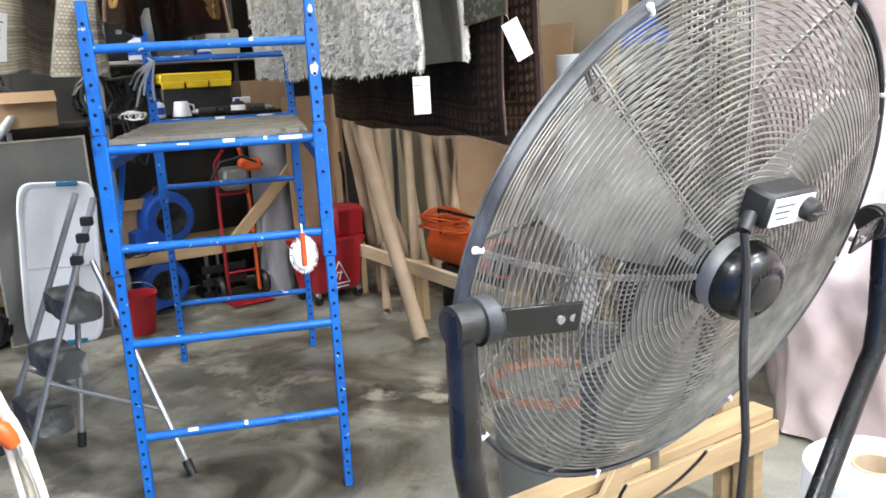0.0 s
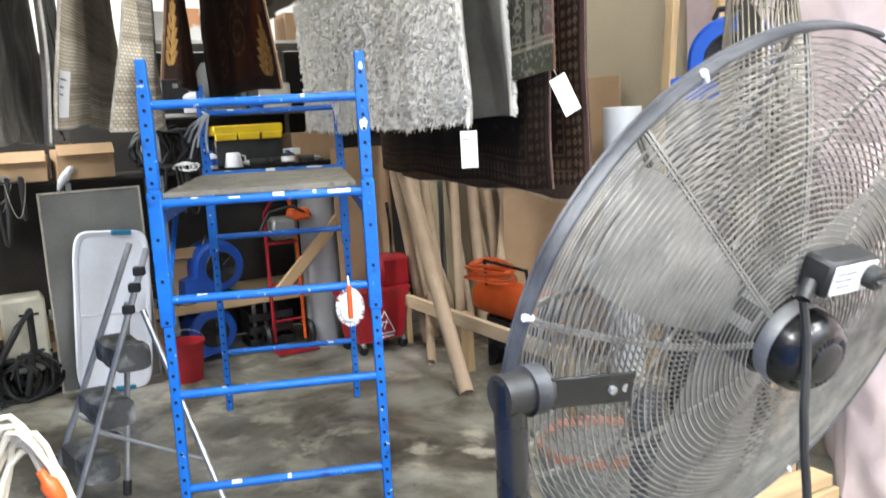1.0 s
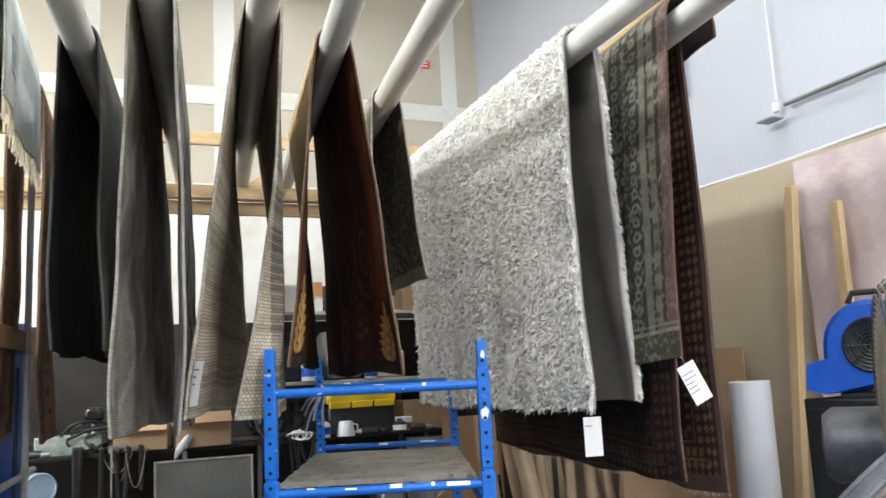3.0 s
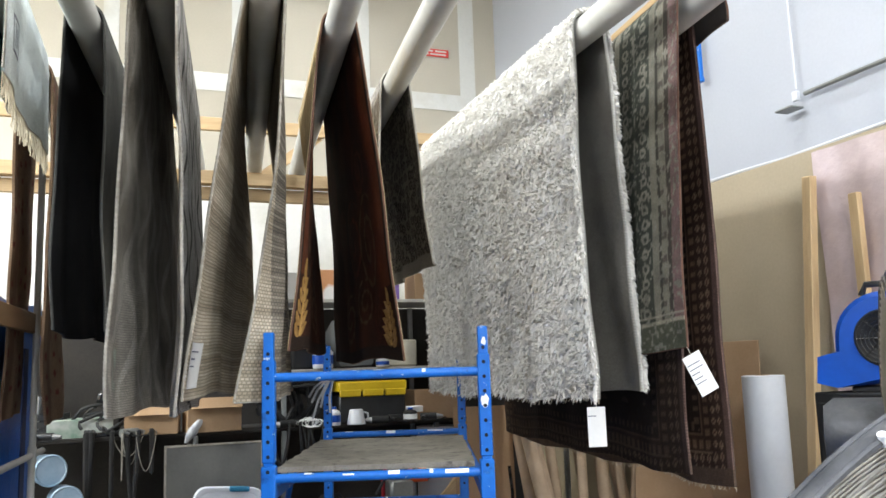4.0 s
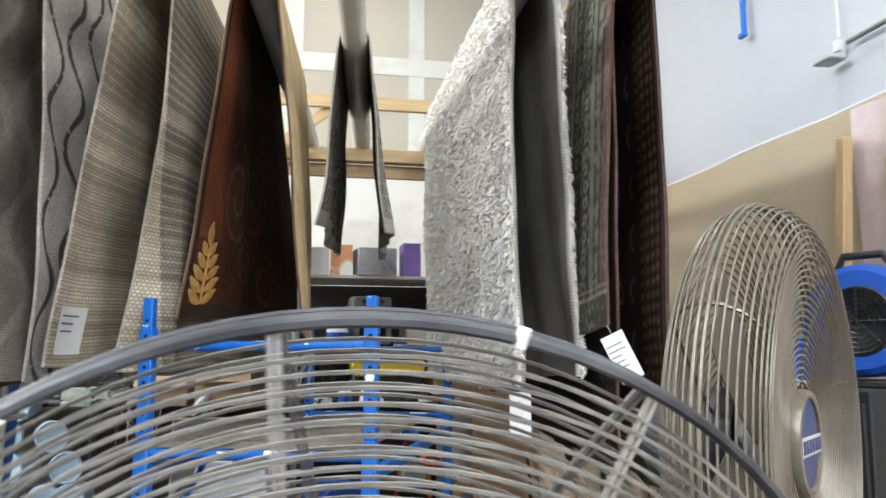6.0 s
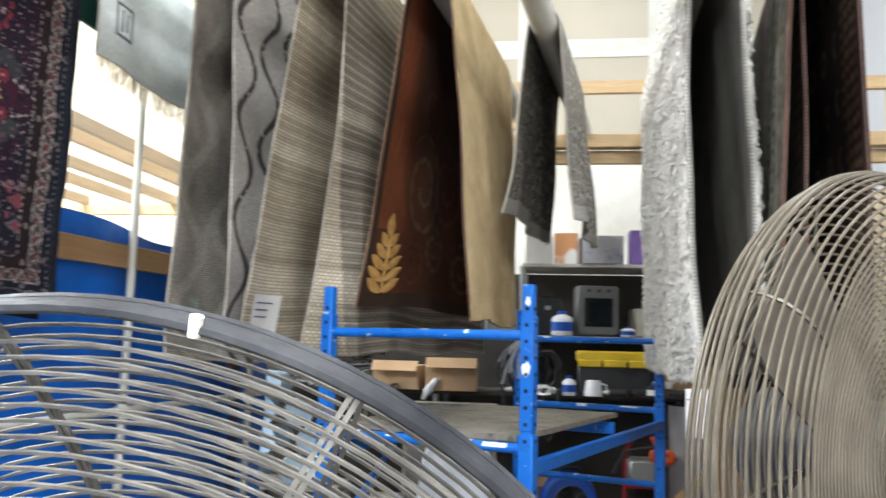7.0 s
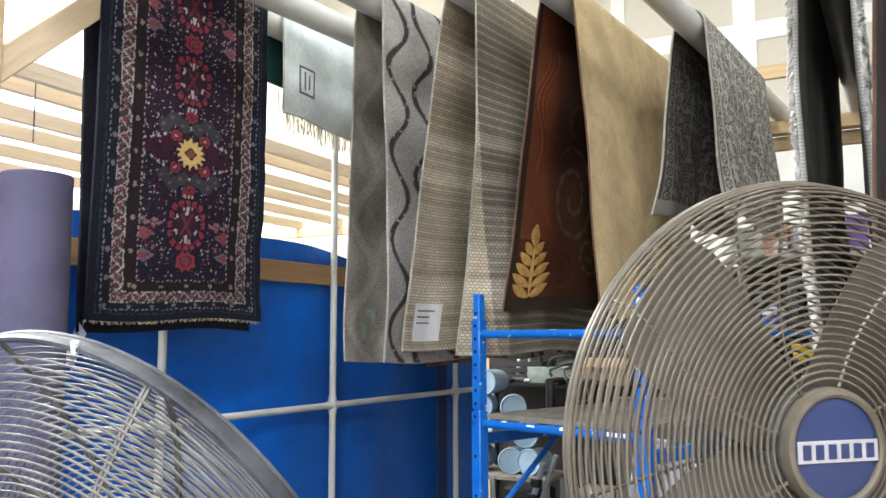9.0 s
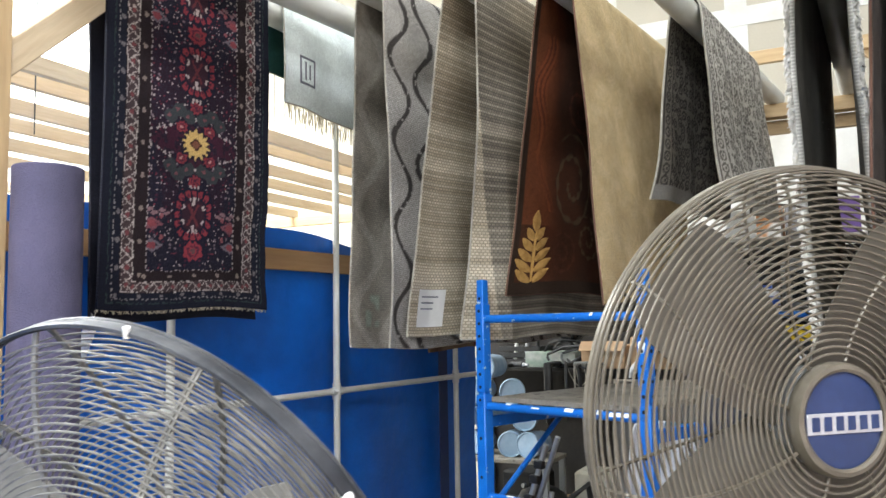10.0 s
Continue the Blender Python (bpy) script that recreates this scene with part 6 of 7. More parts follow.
# ---- framed panel, bin lid, heater ----
fp = thing("framed_panel", bpose(0.07, 2.78, 0.0) @ Matrix.Rotation(radians(-4), 4, "X"), "dull grey panel in a thin pale frame, leaning", "panel")
part("sheet", M().box((0, 0, 0.67), (0.62, 0.012, 1.32), 0.002), mat("dull_grey_sheet", (0.13, 0.13, 0.12), 0.5, 0.2, (0.17, 0.17, 0.155), 3, 0.05, 50, 0.12), fp)
for x in (-0.315, 0.315):
    part("frame_side", M().box((x, -0.002, 0.67), (0.014, 0.024, 1.34), 0.002), BIND_L, fp)
for z in (0.007, 1.333):
    part("frame_end", M().box((0, -0.002, z), (0.616, 0.024, 0.014), 0.002), BIND_L, fp)
bl = thing("bin_lid", bpose(0.06, 2.60, 0.0, 0) @ Matrix.Rotation(radians(-5), 4, "X") @ Matrix.Rotation(radians(5), 4, "Y"), "white plastic storage bin lid with blue latches", "bin lid")
LIDPL = mat("pale_lid_plastic", (0.80, 0.83, 0.89), 0.45, 0, (0.72, 0.75, 0.82), 3, 0.08, 30, 0.05)
secs = []
for y, k in ((0.03, 1.0), (0.0, 1.0), (-0.012, 0.975), (-0.013, 0.90), (-0.009, 0.88)):
    loop = []
    for i in range(32):
        a = i * math.tau / 32
        cx, cz = math.cos(a), math.sin(a)
        e = 0.28
        loop.append((math.copysign(abs(cx) ** e, cx) * (0.24 - (1 - k) * 0.3), y, 0.54 + math.copysign(abs(cz) ** e, cz) * (0.535 - (1 - k) * 0.3)))
    secs.append(loop)
part("shell", M().loft(secs), LIDPL, bl)
part("rib", M().box((0, -0.008, 0.52), (0.40, 0.012, 0.012), 0.003), WHITEPL, bl)
for z in (0.02, 1.06):
    part("latch", M().box((0.06, -0.006, z), (0.13, 0.04, 0.035), 0.012), mat("teal_latch", (0.01, 0.16, 0.30), 0.4), bl, "teal blue latch")
ht = thing("cream_heater", bpose(-0.42, 2.95, 0), "old cream enamel heater on short feet", "heater")
part("case", M().box((0, 0, 0.42), (0.27, 0.28, 0.50), 0.02), CREAM, ht)
part("panel_slot", M().box((0.03, -0.142, 0.56), (0.12, 0.004, 0.018), 0.001), HOLESHADE, ht)
for x in (-0.1, 0.1):
    for y in (-0.1, 0.1):
        part("foot", M().cyl((x, y, 0), (x, y, 0.175), 0.018, 10), RUBBER, ht)


# ---- step ladder ----
def ladder():
    t = thing("step_ladder", (0, 0, 0), "folding aluminium step ladder with black wrapped treads", "ladder")
    top_l, top_r = bw(0.0, 0.86, 1.19), bw(0.03, 0.60, 1.19)
    bl_, br_ = bw(-0.46, 1.02, 0.02), bw(-0.39, 0.70, 0.02)
    for a, b in ((top_l, bl_), (top_r, br_)):
        part("front_rail", M().tube([a, b], 0.014, 8), ALU, t)
        part("rail_foot", M().cyl(b - Vector((0, 0, 0.02)), b + Vector((0, 0, 0.03)), 0.02, 10), RUBBER, t)
    h1, h2 = bw(-0.04, 0.86, 0.92), bw(-0.01, 0.62, 0.92)
    f1, f2 = bw(-0.14, 0.82, 0.02), bw(0.20, 0.20, 0.02)
    for a, b in ((h1, f1), (h2, f2)):
        part("rear_leg", M().tube([a, b], 0.013, 8), ALU, t)
        part("leg_foot", M().tube([b, b + (a - b).normalized() * 0.07], 0.02, 10), RUBBER, t, "black rubber foot")
    for q in (0.78, 0.86, 0.92):
        part("hinge", M().box(bl_.lerp(top_l, q).lerp(br_.lerp(top_r, q), 0.96) + Vector((0, -0.012, 0)), (0.05, 0.035, 0.04), 0.005), RUBBER, t)
    for q in (0.22, 0.43, 0.64):
        a, b = bl_.lerp(top_l, q), br_.lerp(top_r, q)
        d = (b - a).normalized()
        f = Vector((-0.93, -0.36, 0)).normalized()
        secs = []
        for s in np.linspace(-0.005, 1.0, 7):
            c = a.lerp(b, float(s)) + f * -0.05 - Vector((0, 0, 0.06))
            secs.append([c + (f * (0.078 * math.copysign(abs(math.cos(g)) ** 0.5, math.cos(g)))) + Vector((0, 0, 0.062 * math.copysign(abs(math.sin(g)) ** 0.4, math.sin(g)) + 0.006 * math.sin(9 * float(s)))) for g in [k * math.tau / 14 for k in range(14)]])
        part("tread", M().loft(secs), TREAD, t, "black wrapped tread")
    part("spreader", M().tube([bl_.lerp(top_l, 0.33), h1.lerp(f1, 0.7)], 0.009, 6), ALU, t)
    part("spreader", M().tube([br_.lerp(top_r, 0.33), h2.lerp(f2, 0.7)], 0.009, 6), ALU, t)


TREAD = mat("dusty_black_wrap", (0.045, 0.047, 0.046), 0.5, 0, (0.20, 0.205, 0.20), 9, 0.4, 35, 0.3, 0.56, 0.08)
ladder()

# ---- extension cord ----
ec = thing("extension_cord", bw(-0.55, -1.45, 0), "bundled cream extension cord with an orange plug", "extension cord")
rnd = random.Random(5)
for k in range(7):
    pts = []
    for i in range(30):
        a = i / 30 * math.tau
        pts.append((0.10 * math.cos(a) + rnd.uniform(-.004, .004) + 0.012 * (k % 4) - 0.03, 0.02 * math.sin(2 * a + k) + 0.012 * (k // 3), 0.60 + (0.58 - 0.013 * k) * math.sin(a)))
    part("cord_loop", M().tube(pts, 0.0065, 7, True), NYLON, ec)
part("plug", M().lathe([(0.0, -0.03), (0.012, -0.03), (0.016, -0.014), (0.016, 0.012), (0.009, 0.022), (0.008, 0.04)], 14), ORANGE, ec, "orange plug", Matrix.Translation((0.055, -0.05, 1.05)) @ Matrix.Rotation(radians(-25), 4, "Y"))
for s in (-1, 1):
    part("prong", M().box((0.055 + 0.016 + 0.005 * s, -0.05, 1.010), (0.002, 0.007, 0.02), 0.0005), ALU, ec)

# ---- behind the dark fan ----
# The same pine at roughly three quarters of its brightness.
DARKPINE = wood("darker_pine", (0.33, 0.225, 0.115), (0.44, 0.315, 0.175))
bn = thing("pine_frame", bpose(1.16, -1.42, 0), "rough pine trestle frame behind the fan", "trestle")
part("top_rail", M().box((0.0, 0, 0.42), (1.25, 0.09, 0.04), 0.003), DARKPINE, bn)
part("front_rail", M().box((0.0, -0.06, 0.36), (1.25, 0.02, 0.09), 0.003), DARKPINE, bn)
for x in (-0.55, 0.58):
    part("leg", M().box((x, 0.02, 0.20), (0.05, 0.09, 0.40), 0.003), DARKPINE, bn)
part("upright", M().box((0.56, 0.10, 0.43), (0.09, 0.04, 0.86), 0.003), DARKPINE, bn)
part("brace", M().box((-0.18, -0.08, 0.42), (0.62, 0.02, 0.06), 0.003, Matrix.Rotation(radians(-52), 4, "Y")), DARKPINE, bn)
gp = thing("grey_post", bpose(1.12, -1.30, 0), "square grey steel post on a foot plate", "post")
part("shaft", M().box((0, 0, 0.42), (0.08, 0.08, 0.84), 0.004), GREYRIM, gp)
part("foot_plate", M().box((0, 0, 0.006), (0.2, 0.2, 0.012), 0.002), GREYRIM, gp)
br = thing("terracotta_tub", bpose(1.33, -0.80, 0), "grey drum with a terracotta rim on the floor", "tub")
part("drum", M().lathe([(0, 0), (0.20, 0), (0.22, 0.44), (0.2, 0.44), (0.0, 0.42)], 32), GREYMET, br)
part("rim_band", M().lathe([(0.222, 0.435), (0.225, 0.47), (0.21, 0.47), (0.205, 0.44)], 32), mat("terracotta", (0.27, 0.115, 0.07), 0.7), br, "terracotta band")
oh = thing("orange_heater", bpose(2.42, 1.30, 0), "orange cylindrical workshop heater with black handle", "heater")
part("barrel", M().cyl((0, -0.36, 0.46), (0, 0.36, 0.46), 0.125, 30), ORANGE, oh)
for y in (-0.362, 0.362):
    part("end_ring", M().cyl((0, y - 0.008, 0.46), (0, y + 0.008, 0.46), 0.108, 30), BLACKM, oh)
part("stand", M().box((0, 0, 0.30), (0.18, 0.50, 0.10), 0.01), BLACKM, oh)
for y in (-0.2, 0.2):
    part("leg", M().box((0, y, 0.125), (0.22, 0.03, 0.25), 0.004), BLACKM, oh)
part("handle", M().tube([(-0.10, -0.28, 0.55), (-0.11, -0.28, 0.72), (-0.09, 0.24, 0.72), (-0.08, 0.24, 0.55)], 0.011, 8), BLACKM, oh)
cc = thing("orange_cord_coil", bpose(2.36, 1.52, 0.585), "coil of bright orange extension cord on the heater", "extension cord")
rnd = random.Random(8)
for k in range(9):
    ph, ex = rnd.uniform(0, 6), rnd.uniform(0.8, 1.15)
    part("cord_loop", M().tube([(0.13 * ex * math.cos(a), 0.20 * ex * math.sin(a), 0.016 + 0.012 * k + 0.012 * math.sin(2 * a + ph)) for a in [i * math.tau / 26 for i in range(26)]], 0.0075, 6, True), ORANGE, cc)

# ---- small things ----
bs = thing("scrub_brush", (0.655, -0.0205, 1.045), "white bristle brush with orange handle hung on a rung", "brush")
secs = []
for y, k in ((0.0, 0.9), (-0.012, 1.0), (-0.03, 1.0), (-0.04, 0.8)):
    secs.append([(0.043 * k * math.cos(a), y, -0.055 + 0.062 * k * math.sin(a)) for a in [i * math.tau / 26 for i in range(26)]])
part("head", M().loft(secs), STRAPM, bs)
m = M()
rnd = random.Random(9)
for k in range(220):
    a = rnd.uniform(0, math.tau)
    y = -rnd.uniform(0.004, 0.036)
    p = Vector((0.041 * math.cos(a), y, -0.055 + 0.06 * math.sin(a)))
    m.tube([p, p + Vector((0.013 * math.cos(a), rnd.uniform(-.004, .004), 0.013 * math.sin(a)))], 0.0011, 3)
tagged(part("bristle", m, STRAPM, bs), kind="stuff")
part("handle", M().box((0.0, -0.046, -0.03), (0.018, 0.014, 0.125), 0.005), ORANGE, bs, "orange plastic handle")
part("hook", M().tube([(0, -0.02, 0.01), (0, -0.022, 0.042), (0, 0.0, 0.058), (0, 0.02, 0.045)], 0.004, 6), STRAPM, bs)


def tag(at, tilt, label, w=0.075, h=0.155, string=0.03, lines=5):
    t = thing("paper_tag", Matrix.Translation(at) @ Matrix.Rotation(radians(8), 4, "Z") @ Matrix.Rotation(radians(tilt), 4, "Y"), label, "tag", group="paper tags")
    part("card", M().box((0, 0, -h / 2 - string), (w, 0.0012, h), 0.0004), PAPER, t)
    part("string", M().tube([(0, 0, 0), (0.002, -0.002, -string * 0.5), (0, -0.001, -string - 0.008)], 0.0011, 5), NYLON, t)
    m = M()
    rnd = random.Random(int(at[0] * 100))
    for k in range(lines):
        ln = rnd.uniform(0.4, 0.8) * w
        m.box((-w * 0.45 + ln / 2, -0.001, -string - 0.035 - k * 0.018), (ln, 0.0006, 0.004), 0.0001)
    part("print", m, INK, t)


tag(tuple(shag[2][1, 0]), 0, "blank white paper tag hanging from the shag rug", lines=1)
tag(tuple(runner[2][0, 0]), -26, "white paper tag with writing on the runner's corner")
tag(tuple(persian[2][0, -1]), 35, "white paper tag hanging by the oriental runner", lines=2)


def patch(res, U, S, du, ds, off, material, name, label, lines=0):
    """A flat label that lies on a carpet's face; U, S: its middle along the grid."""
    root, Pi, Po, base = res
    side = Pi if off > 0 else Po
    nu, ns = Pi.shape[0] - 1, Pi.shape[1] - 1

    def at(a, b):
        i, j = min(max(int(a * nu), 0), nu - 1), min(max(int(b * ns), 0), ns - 1)
        fa, fb = a * nu - i, b * ns - j
        p = (side[i, j] * (1 - fa) + side[i + 1, j] * fa) * (1 - fb) + (side[i, j + 1] * (1 - fa) + side[i + 1, j + 1] * fa) * fb
        other = (Po if off > 0 else Pi)[i, j]
        n = Vector(p - other).normalized()
        return Vector(p) + n * abs(off) - base

    N = 6
    V = [at(U + du * (i / N - 0.5), S + ds * (j / N - 0.5)) for i in range(N + 1) for j in range(N + 1)]
    F = [(i * (N + 1) + j, (i + 1) * (N + 1) + j, (i + 1) * (N + 1) + j + 1, i * (N + 1) + j + 1) for i in range(N) for j in range(N)]
    p = part(name, M().add(V, F), material, root, label)
    if lines:
        m = M()
        for k in range(lines):
            s0 = S + ds * (0.32 - 0.16 * k)
            a0, a1 = U - du * 0.38, U + du * (0.1 if k else 0.25)
            off2 = 0.0012
            q = [at(a0, s0), at(a1, s0), at(a1, s0 - ds * 0.035), at(a0, s0 - ds * 0.035)]
            n = (q[1] - q[0]).cross(q[3] - q[0]).normalized()
            nn = Vector(side[1, 1] - (Po if off > 0 else Pi)[1, 1])
            n = n if n.dot(nn) > 0 else -n
            m.add([v + n * off2 for v in q], [(0, 1, 2, 3)], False)
        part("print", m, INK, p)


patch(beige, 0.068, 0.037, 0.085, 0.05, 0.003, PAPER, "paper_label", "white printed paper label", 3)
for U, S, du, ds in ((0.10, 0.80, 0.012, 0.15), (0.20, 0.80, 0.012, 0.15), (0.15, 0.73, 0.11, 0.012), (0.15, 0.87, 0.11, 0.012), (0.135, 0.80, 0.012, 0.10), (0.165, 0.80, 0.012, 0.08)):
    patch(mint, U, S, du, ds, -0.002, INK, "stamp_line", "")


BAG = mat("grey_plastic_bag", (0.30, 0.31, 0.32), 0.35, 0, (0.42, 0.43, 0.44), 9, 0.3, 40, 0.1)


# ---- clutter under and on the bench ----
def vacuum(X, Y, turn, label):
    t = thing("shop_vacuum", bpose(X, Y, 0, turn), label, "vacuum cleaner")
    part("tank", M().lathe([(0, 0.05), (0.17, 0.05), (0.19, 0.08), (0.20, 0.38), (0.205, 0.40), (0, 0.40)], 30), DARKPAINT, t)
    part("lid", M().lathe([(0.208, 0.395), (0.208, 0.43), (0.16, 0.52), (0.09, 0.55), (0, 0.555)], 30), RUBBER, t, "black motor lid")
    part("hose", M().tube([(0.05, -0.2, 0.3), (0.08, -0.34, 0.36), (0.2, -0.36, 0.55), (0.32, -0.26, 0.62), (0.36, -0.16, 0.36), (0.30, -0.12, 0.05)], 0.022, 10), RUBBER, t, "ribbed black hose")
    for k in range(4):
        a = k * math.pi / 2 + 0.7
        part("caster", M().cyl((0.16 * math.cos(a), 0.16 * math.sin(a), 0), (0.16 * math.cos(a), 0.16 * math.sin(a), 0.06), 0.025, 12), RUBBER, t)


vacuum(-0.78, 2.75, 20, "grey shop vacuum with black lid under the bench")
vacuum(-1.75, 2.9, -30, "grey shop vacuum with black lid by the wall")


def crate(X, Y, z, w, d, h, turn, material, label):
    """An open slatted crate with a few lengths of pipe in it."""
    t = thing("crate", bpose(X, Y, z, turn), label, "crate")
    part("bottom", M().box((0, 0, 0.008), (w, d, 0.016), 0.002), material, t)
    for k in range(3):
        zz = 0.04 + (h - 0.06) * k / 2
        for y in (-d / 2, d / 2):
            part("slat", M().box((0, y, zz), (w, 0.012, h / 4.2), 0.002), material, t)
        for x in (-w / 2, w / 2):
            part("slat", M().box((x, 0, zz), (0.012, d - 0.014, h / 4.2), 0.002), material, t)
    for k in range(3):
        part("pipe", M().cyl((-w * 0.3 + k * w * 0.28, 0, 0.02), (-w * 0.25 + k * w * 0.25, 0.04, h * 1.7), 0.016, 10), (PVC, ALU, RUBBER)[k], t)


crate(-0.15, 3.12, 0.0, 0.34, 0.3, 0.30, 4, PINE, "open pine crate with pipe ends on the floor")
crate(-1.05, 3.2, 1.413, 0.36, 0.26, 0.16, -5, RUBBER, "black plastic crate with pipes on the bench")
crate(1.28, 3.14, 0.0, 0.34, 0.25, 0.26, 0, RUBBER, "black plastic crate with pipes under the shelf")
carton(-0.46, 3.22, 0.0, 0.5, 0.3, 0.42, 6, "dented brown carton on the floor")
carton(0.42, 3.18, 0.0, 0.36, 0.3, 0.3, -4, "brown carton on the floor under the bench")
carton(1.72, 3.06, 1.413, 0.42, 0.3, 0.22, 3, "brown carton on the bench", CARD, False)


def drape(X0, X1, z, drop, r, material, label, seed):
    """Hoses hung over the bench edge."""
    rnd = random.Random(seed)
    t = thing("hanging_hose", bpose((X0 + X1) / 2, 2.86, z), label, "hose")
    for k in range(4):
        a, b = sorted((rnd.uniform(X0, X1), rnd.uniform(X0, X1)))
        c = (X0 + X1) / 2
        dd = drop * rnd.uniform(0.5, 1)
        y = -0.05 - 0.02 * k
        pts = [(a - c, 0.12, 0.03)] + [(a - c + (b - a) * i / 12, y, 0.03 - dd * math.sin(math.pi * i / 12) ** 0.8) for i in range(13)] + [(b - c, 0.12, 0.03)]
        part("hose_loop", M().tube(pts, r * rnd.uniform(0.7, 1.1), 8), material, t)


drape(-1.0, -0.3, 1.413, 0.5, 0.019, RUBBER, "black hoses drooping over the bench edge", 2)
drape(-0.6, -0.25, 1.413, 0.3, 0.0032, BIND_L, "white cables drooping over the bench edge", 3)
drape(0.30, 0.85, 1.413, 0.35, 0.012, RUBBER, "black hoses drooping over the bench edge", 5)
pm = thing("drill_press", bpose(-0.62, 3.08, 1.413), "small dark bench drill with a curved hose", "drill")
part("base", M().box((0, 0, 0.015), (0.2, 0.26, 0.03), 0.004), BLACKM, pm)
part("column", M().cyl((0, 0.07, 0.03), (0, 0.07, 0.22), 0.02, 12), ALU, pm)
part("head", M().box((0, 0.0, 0.25), (0.12, 0.22, 0.09), 0.02), BLACKM, pm)
for X, w_, h_, ma, lb in ((0.40, 0.24, 0.18, GREYMET, "grey steel tool box on the shelf"), (0.72, 0.2, 0.26, RUBBER, "black equipment case on the shelf"), (1.45, 0.26, 0.2, CREAM, "cream plastic case on the shelf"), (1.9, 0.3, 0.26, BLACKM, "black equipment case on the shelf")):
    bxx = thing("tool_box", bpose(X, 3.12, 1.815, (X * 37) % 9 - 4), lb, "tool box")
    part("case", M().box((0, 0, h_ / 2), (w_, 0.22, h_), 0.012), ma, bxx)
    part("handle", M().tube([(-0.05, 0, h_ - 0.004), (-0.045, 0, h_ + 0.025), (0.045, 0, h_ + 0.025), (0.05, 0, h_ - 0.004)], 0.007, 6), RUBBER, bxx)
    part("latch", M().box((0, -0.112, h_ * 0.75), (0.04, 0.008, 0.03), 0.002), ALU, bxx)
for X, r, h in ((0.83, 0.075, 0.17), (1.28, 0.05, 0.07)):
    bottle(X, 2.92, 1.815, r, h, WHITEPL, "white plastic tub on the shelf")
rg = thing("plastic_rag", (-0.03, 1.81, 1.79), "grey plastic strip tied round the scaffold post", "rag")
rnd = random.Random(31)
for k in range(5):
    a0 = rnd.uniform(-0.3, 0.3)
    part("strip", M().tube([(0.0, 0, 0.0), (0.03 + a0 * 0.05, -0.035, -0.02), (a0 * 0.2 - 0.01, -0.045, -0.08 - 0.02 * k), (a0 * 0.3 - 0.02, -0.04, -0.14 - 0.03 * k)], 0.007, 6), BAG, rg)


def power_tool(X, Y, z, turn, body, label, length=0.24):
    """A corded hand tool lying on its side: motor barrel, nose, grip and flex."""
    t = thing("power_tool", bpose(X, Y, z, turn), label, "power tool", group="hand tools on the bench")
    r = length * 0.16
    part("barrel", M().cyl((-length / 2, 0, r), (length * 0.2, 0, r), r, 18), body, t)
    part("nose", M().cyl((length * 0.2, 0, r), (length / 2, 0, r), r * 0.8, 16, r * 0.35), ALU, t)
    part("grip", M().tube([(-length * 0.35, -r * 0.5, r), (-length * 0.42, -length * 0.28, r * 0.8), (-length * 0.40, -length * 0.45, r * 0.7)], r * 0.6, 10), RUBBER, t)
    part("flex", M().tube([(-length * 0.40, -length * 0.45, r * 0.7), (-length * 0.2, -length * 0.62, 0.008), (length * 0.3, -length * 0.5, 0.008), (length * 0.6, -length * 0.2, 0.02)], 0.005, 6), RUBBER, t)


for X, Y, z, a, ma, lb in ((1.36, 2.84, 1.413, 20, RUBBER, "black corded hand tool lying on the bench"), (1.62, 2.82, 1.413, -15, RUBBER, "black corded hand tool lying on the bench"), (1.18, 2.76, 1.413, 160, DARKPAINT, "black corded hand tool on the bench"),
                           (-0.45, 2.84, 1.413, 35, GREYMET, "grey corded hand tool on the bench"), (-0.95, 2.80, 1.413, -20, RUBBER, "black corded hand tool lying on the bench"), (0.52, 2.80, 1.413, 200, RUBBER, "black corded hand tool beside coiled hoses"),
                           (0.62, 2.92, 0.455, 10, RUBBER, "black corded hand tool on the low shelf"), (0.42, 2.95, 0.455, 70, GREYMET, "grey corded hand tool on the low shelf")):
    power_tool(X, Y, z, a, ma, lb, 0.17)

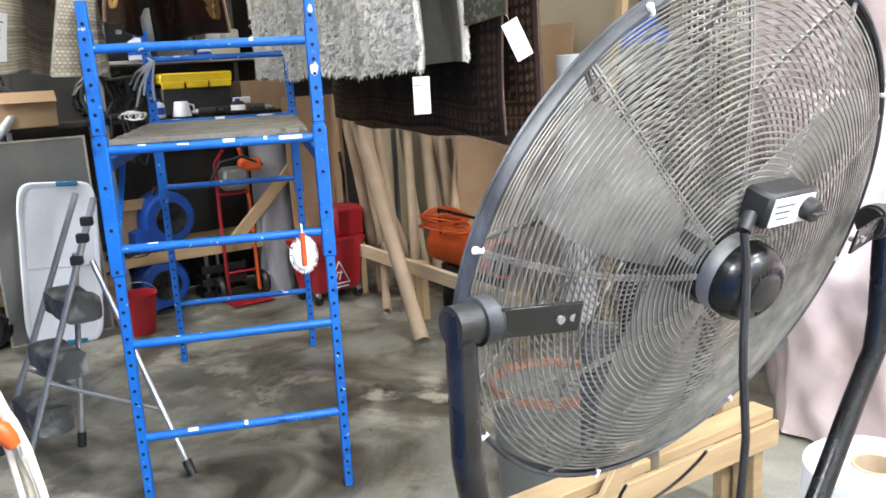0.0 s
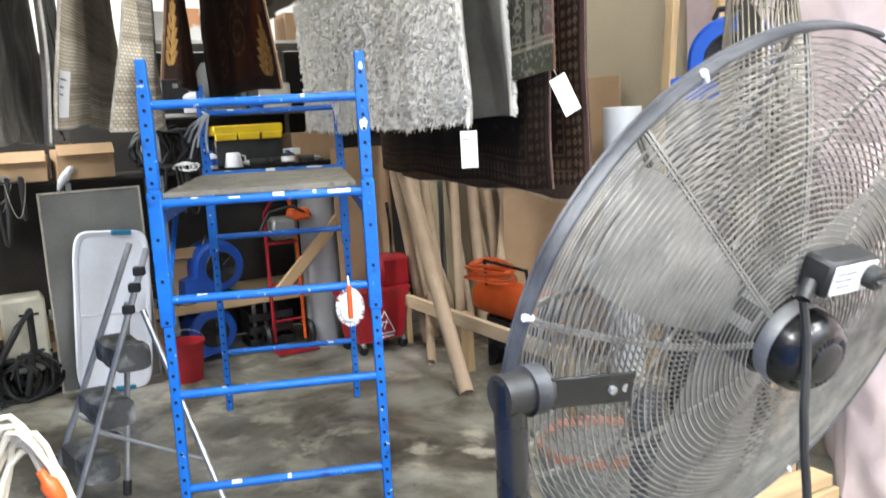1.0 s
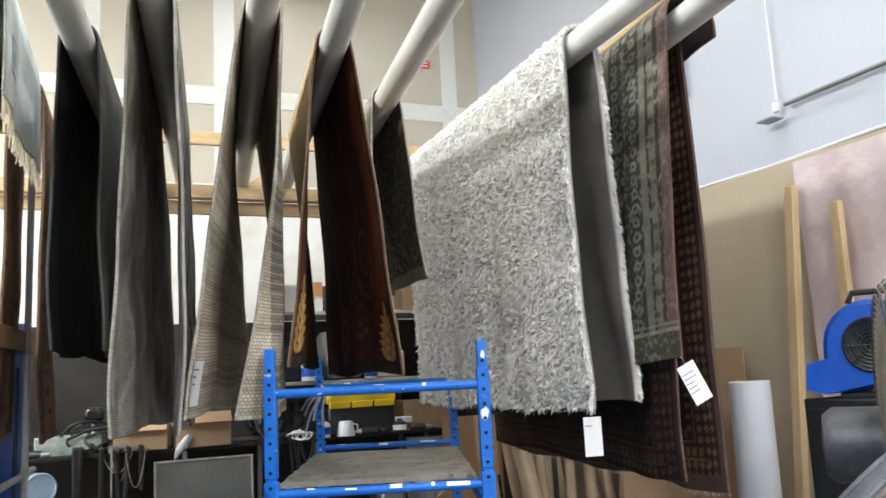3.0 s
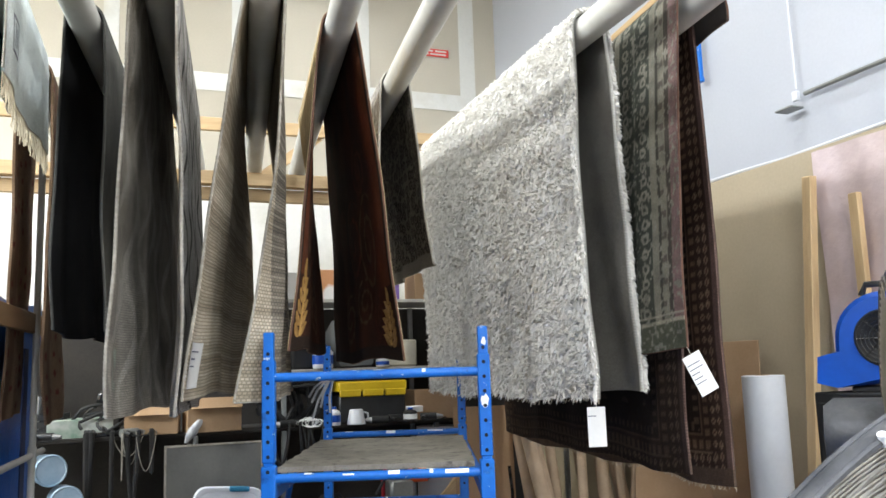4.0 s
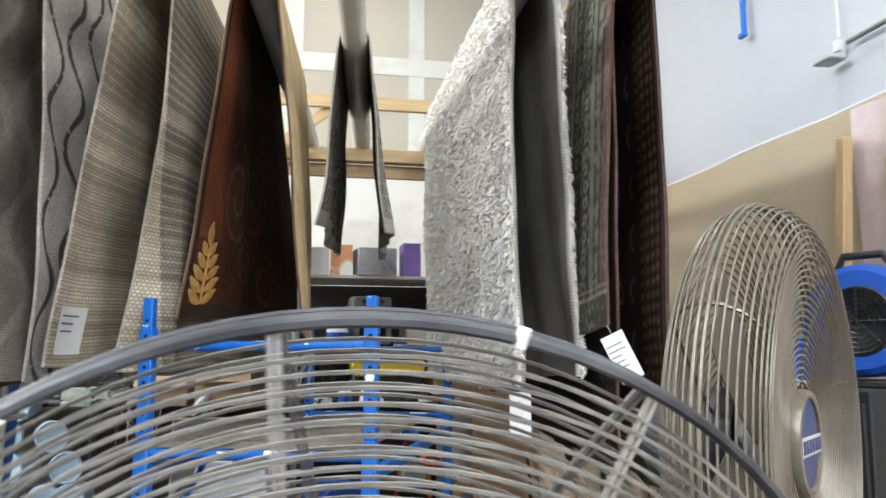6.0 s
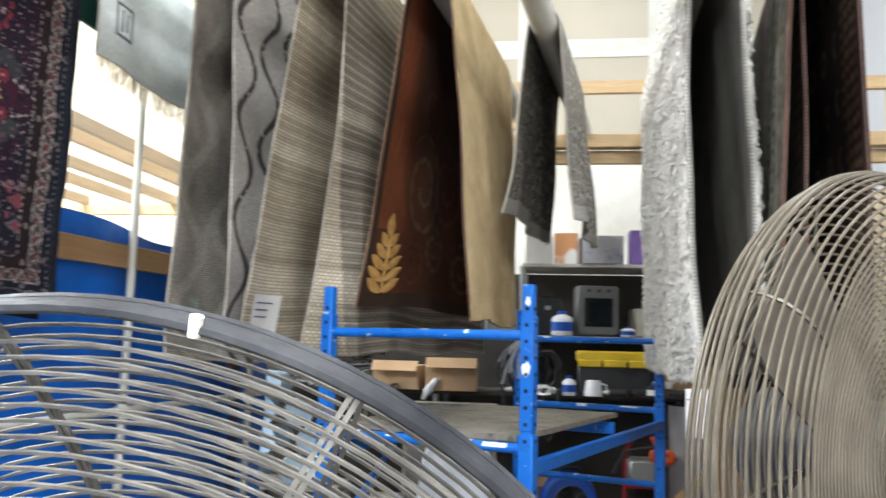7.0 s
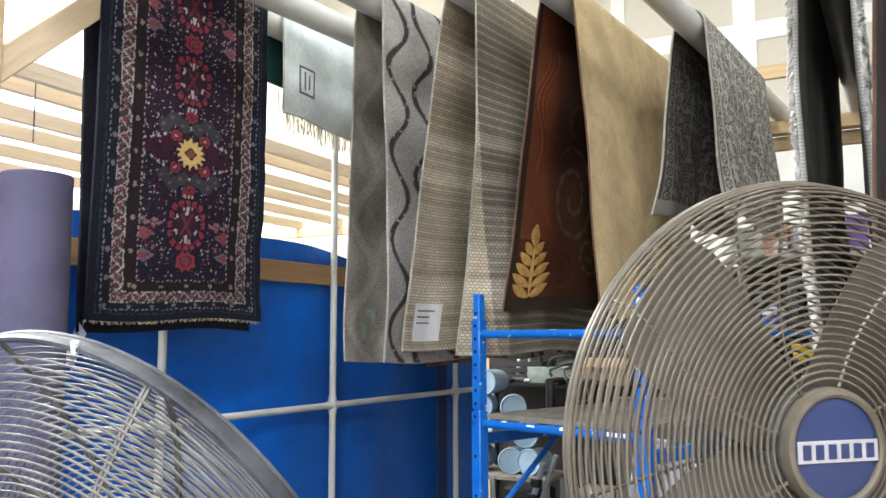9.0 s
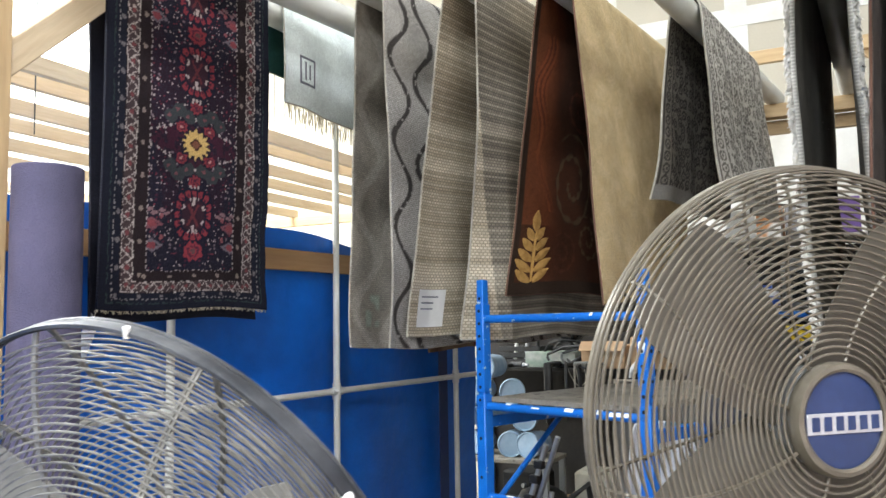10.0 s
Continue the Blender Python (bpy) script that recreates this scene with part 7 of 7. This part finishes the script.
cup = thing("measuring_cup", bpose(1.04, 2.80, 1.413), "white plastic cup upside down on the bench", "cup")
part("body", M().lathe([(0.062, 0.0), (0.066, 0.004), (0.048, 0.10), (0.044, 0.105), (0, 0.106)], 24), WHITEPL, cup)
part("handle", M().tube([(0.058, 0, 0.02), (0.088, 0, 0.03), (0.085, 0, 0.075), (0.051, 0, 0.085)], 0.007, 8), WHITEPL, cup)
carton(1.50, 2.86, 1.475, 0.11, 0.07, 0.045, 12, "small white carton on a hand tool", PAPER, False)


def sack(X, Y, z, w, h, material, label, seed):
    """A limp plastic bag slumped over the bench edge."""
    rs = random.Random(seed)
    t = thing("plastic_bag", bpose(X, Y, z), label, "bag")
    secs = []
    for j in range(9):
        k = j / 8
        wd = w * (0.25 + 0.75 * math.sin(math.pi * min(1, 0.12 + k * 0.9)))
        secs.append([(0.09 * (1 - k) + wd * 0.5 * math.cos(a) * rs.uniform(0.75, 1.1), -0.03 + wd * 0.28 * math.sin(a) * rs.uniform(0.6, 1.1), 0.06 - h * k) for a in [i * math.tau / 14 for i in range(14)]])
    part("film", M().loft(secs), material, t)


sack(-0.12, 2.86, 1.44, 0.075, 0.15, BAG, "crumpled grey plastic bag on the bench edge", 4)
for X, Y, w_, d_, h_, lb in ((-0.62, 3.0, 0.34, 0.26, 0.34, "dark steel machine housing under the bench"), (-1.0, 3.05, 0.3, 0.3, 0.62, "tall dark machine housing under the bench"), (0.40, 3.12, 0.26, 0.2, 0.36, "dark steel case on the low shelf")):
    mh = thing("machine_housing", bpose(X, Y, 0.455 if X > 0.3 else 0.0, X * 20), lb, "machine")
    part("casing", M().box((0, 0, h_ / 2), (w_, d_, h_), 0.02), DARKPAINT, mh)
    for k in range(5):
        part("louvre", M().box((0, -d_ / 2 - 0.003, h_ * (0.3 + 0.1 * k)), (w_ * 0.6, 0.01, 0.012), 0.003), RUBBER, mh)
    part("knob", M().cyl((w_ * 0.3, -d_ / 2, h_ * 0.85), (w_ * 0.3, -d_ / 2 - 0.025, h_ * 0.85), 0.018, 14), ALU, mh)
    part("lead", M().tube([(w_ * 0.4, -d_ / 2, 0.06), (w_ * 0.7, -d_ / 2 - 0.08, 0.02), (w_ * 0.2, -d_ / 2 - 0.16, 0.012), (-w_ * 0.5, -d_ / 2 - 0.1, 0.012)], 0.009, 7), RUBBER, mh)
tangle(-0.7, -0.15, 2.74, 0.0, 0.34, 7, 0.013, RUBBER, "heap of black cable on the floor by the panel", "black_cable", 15)
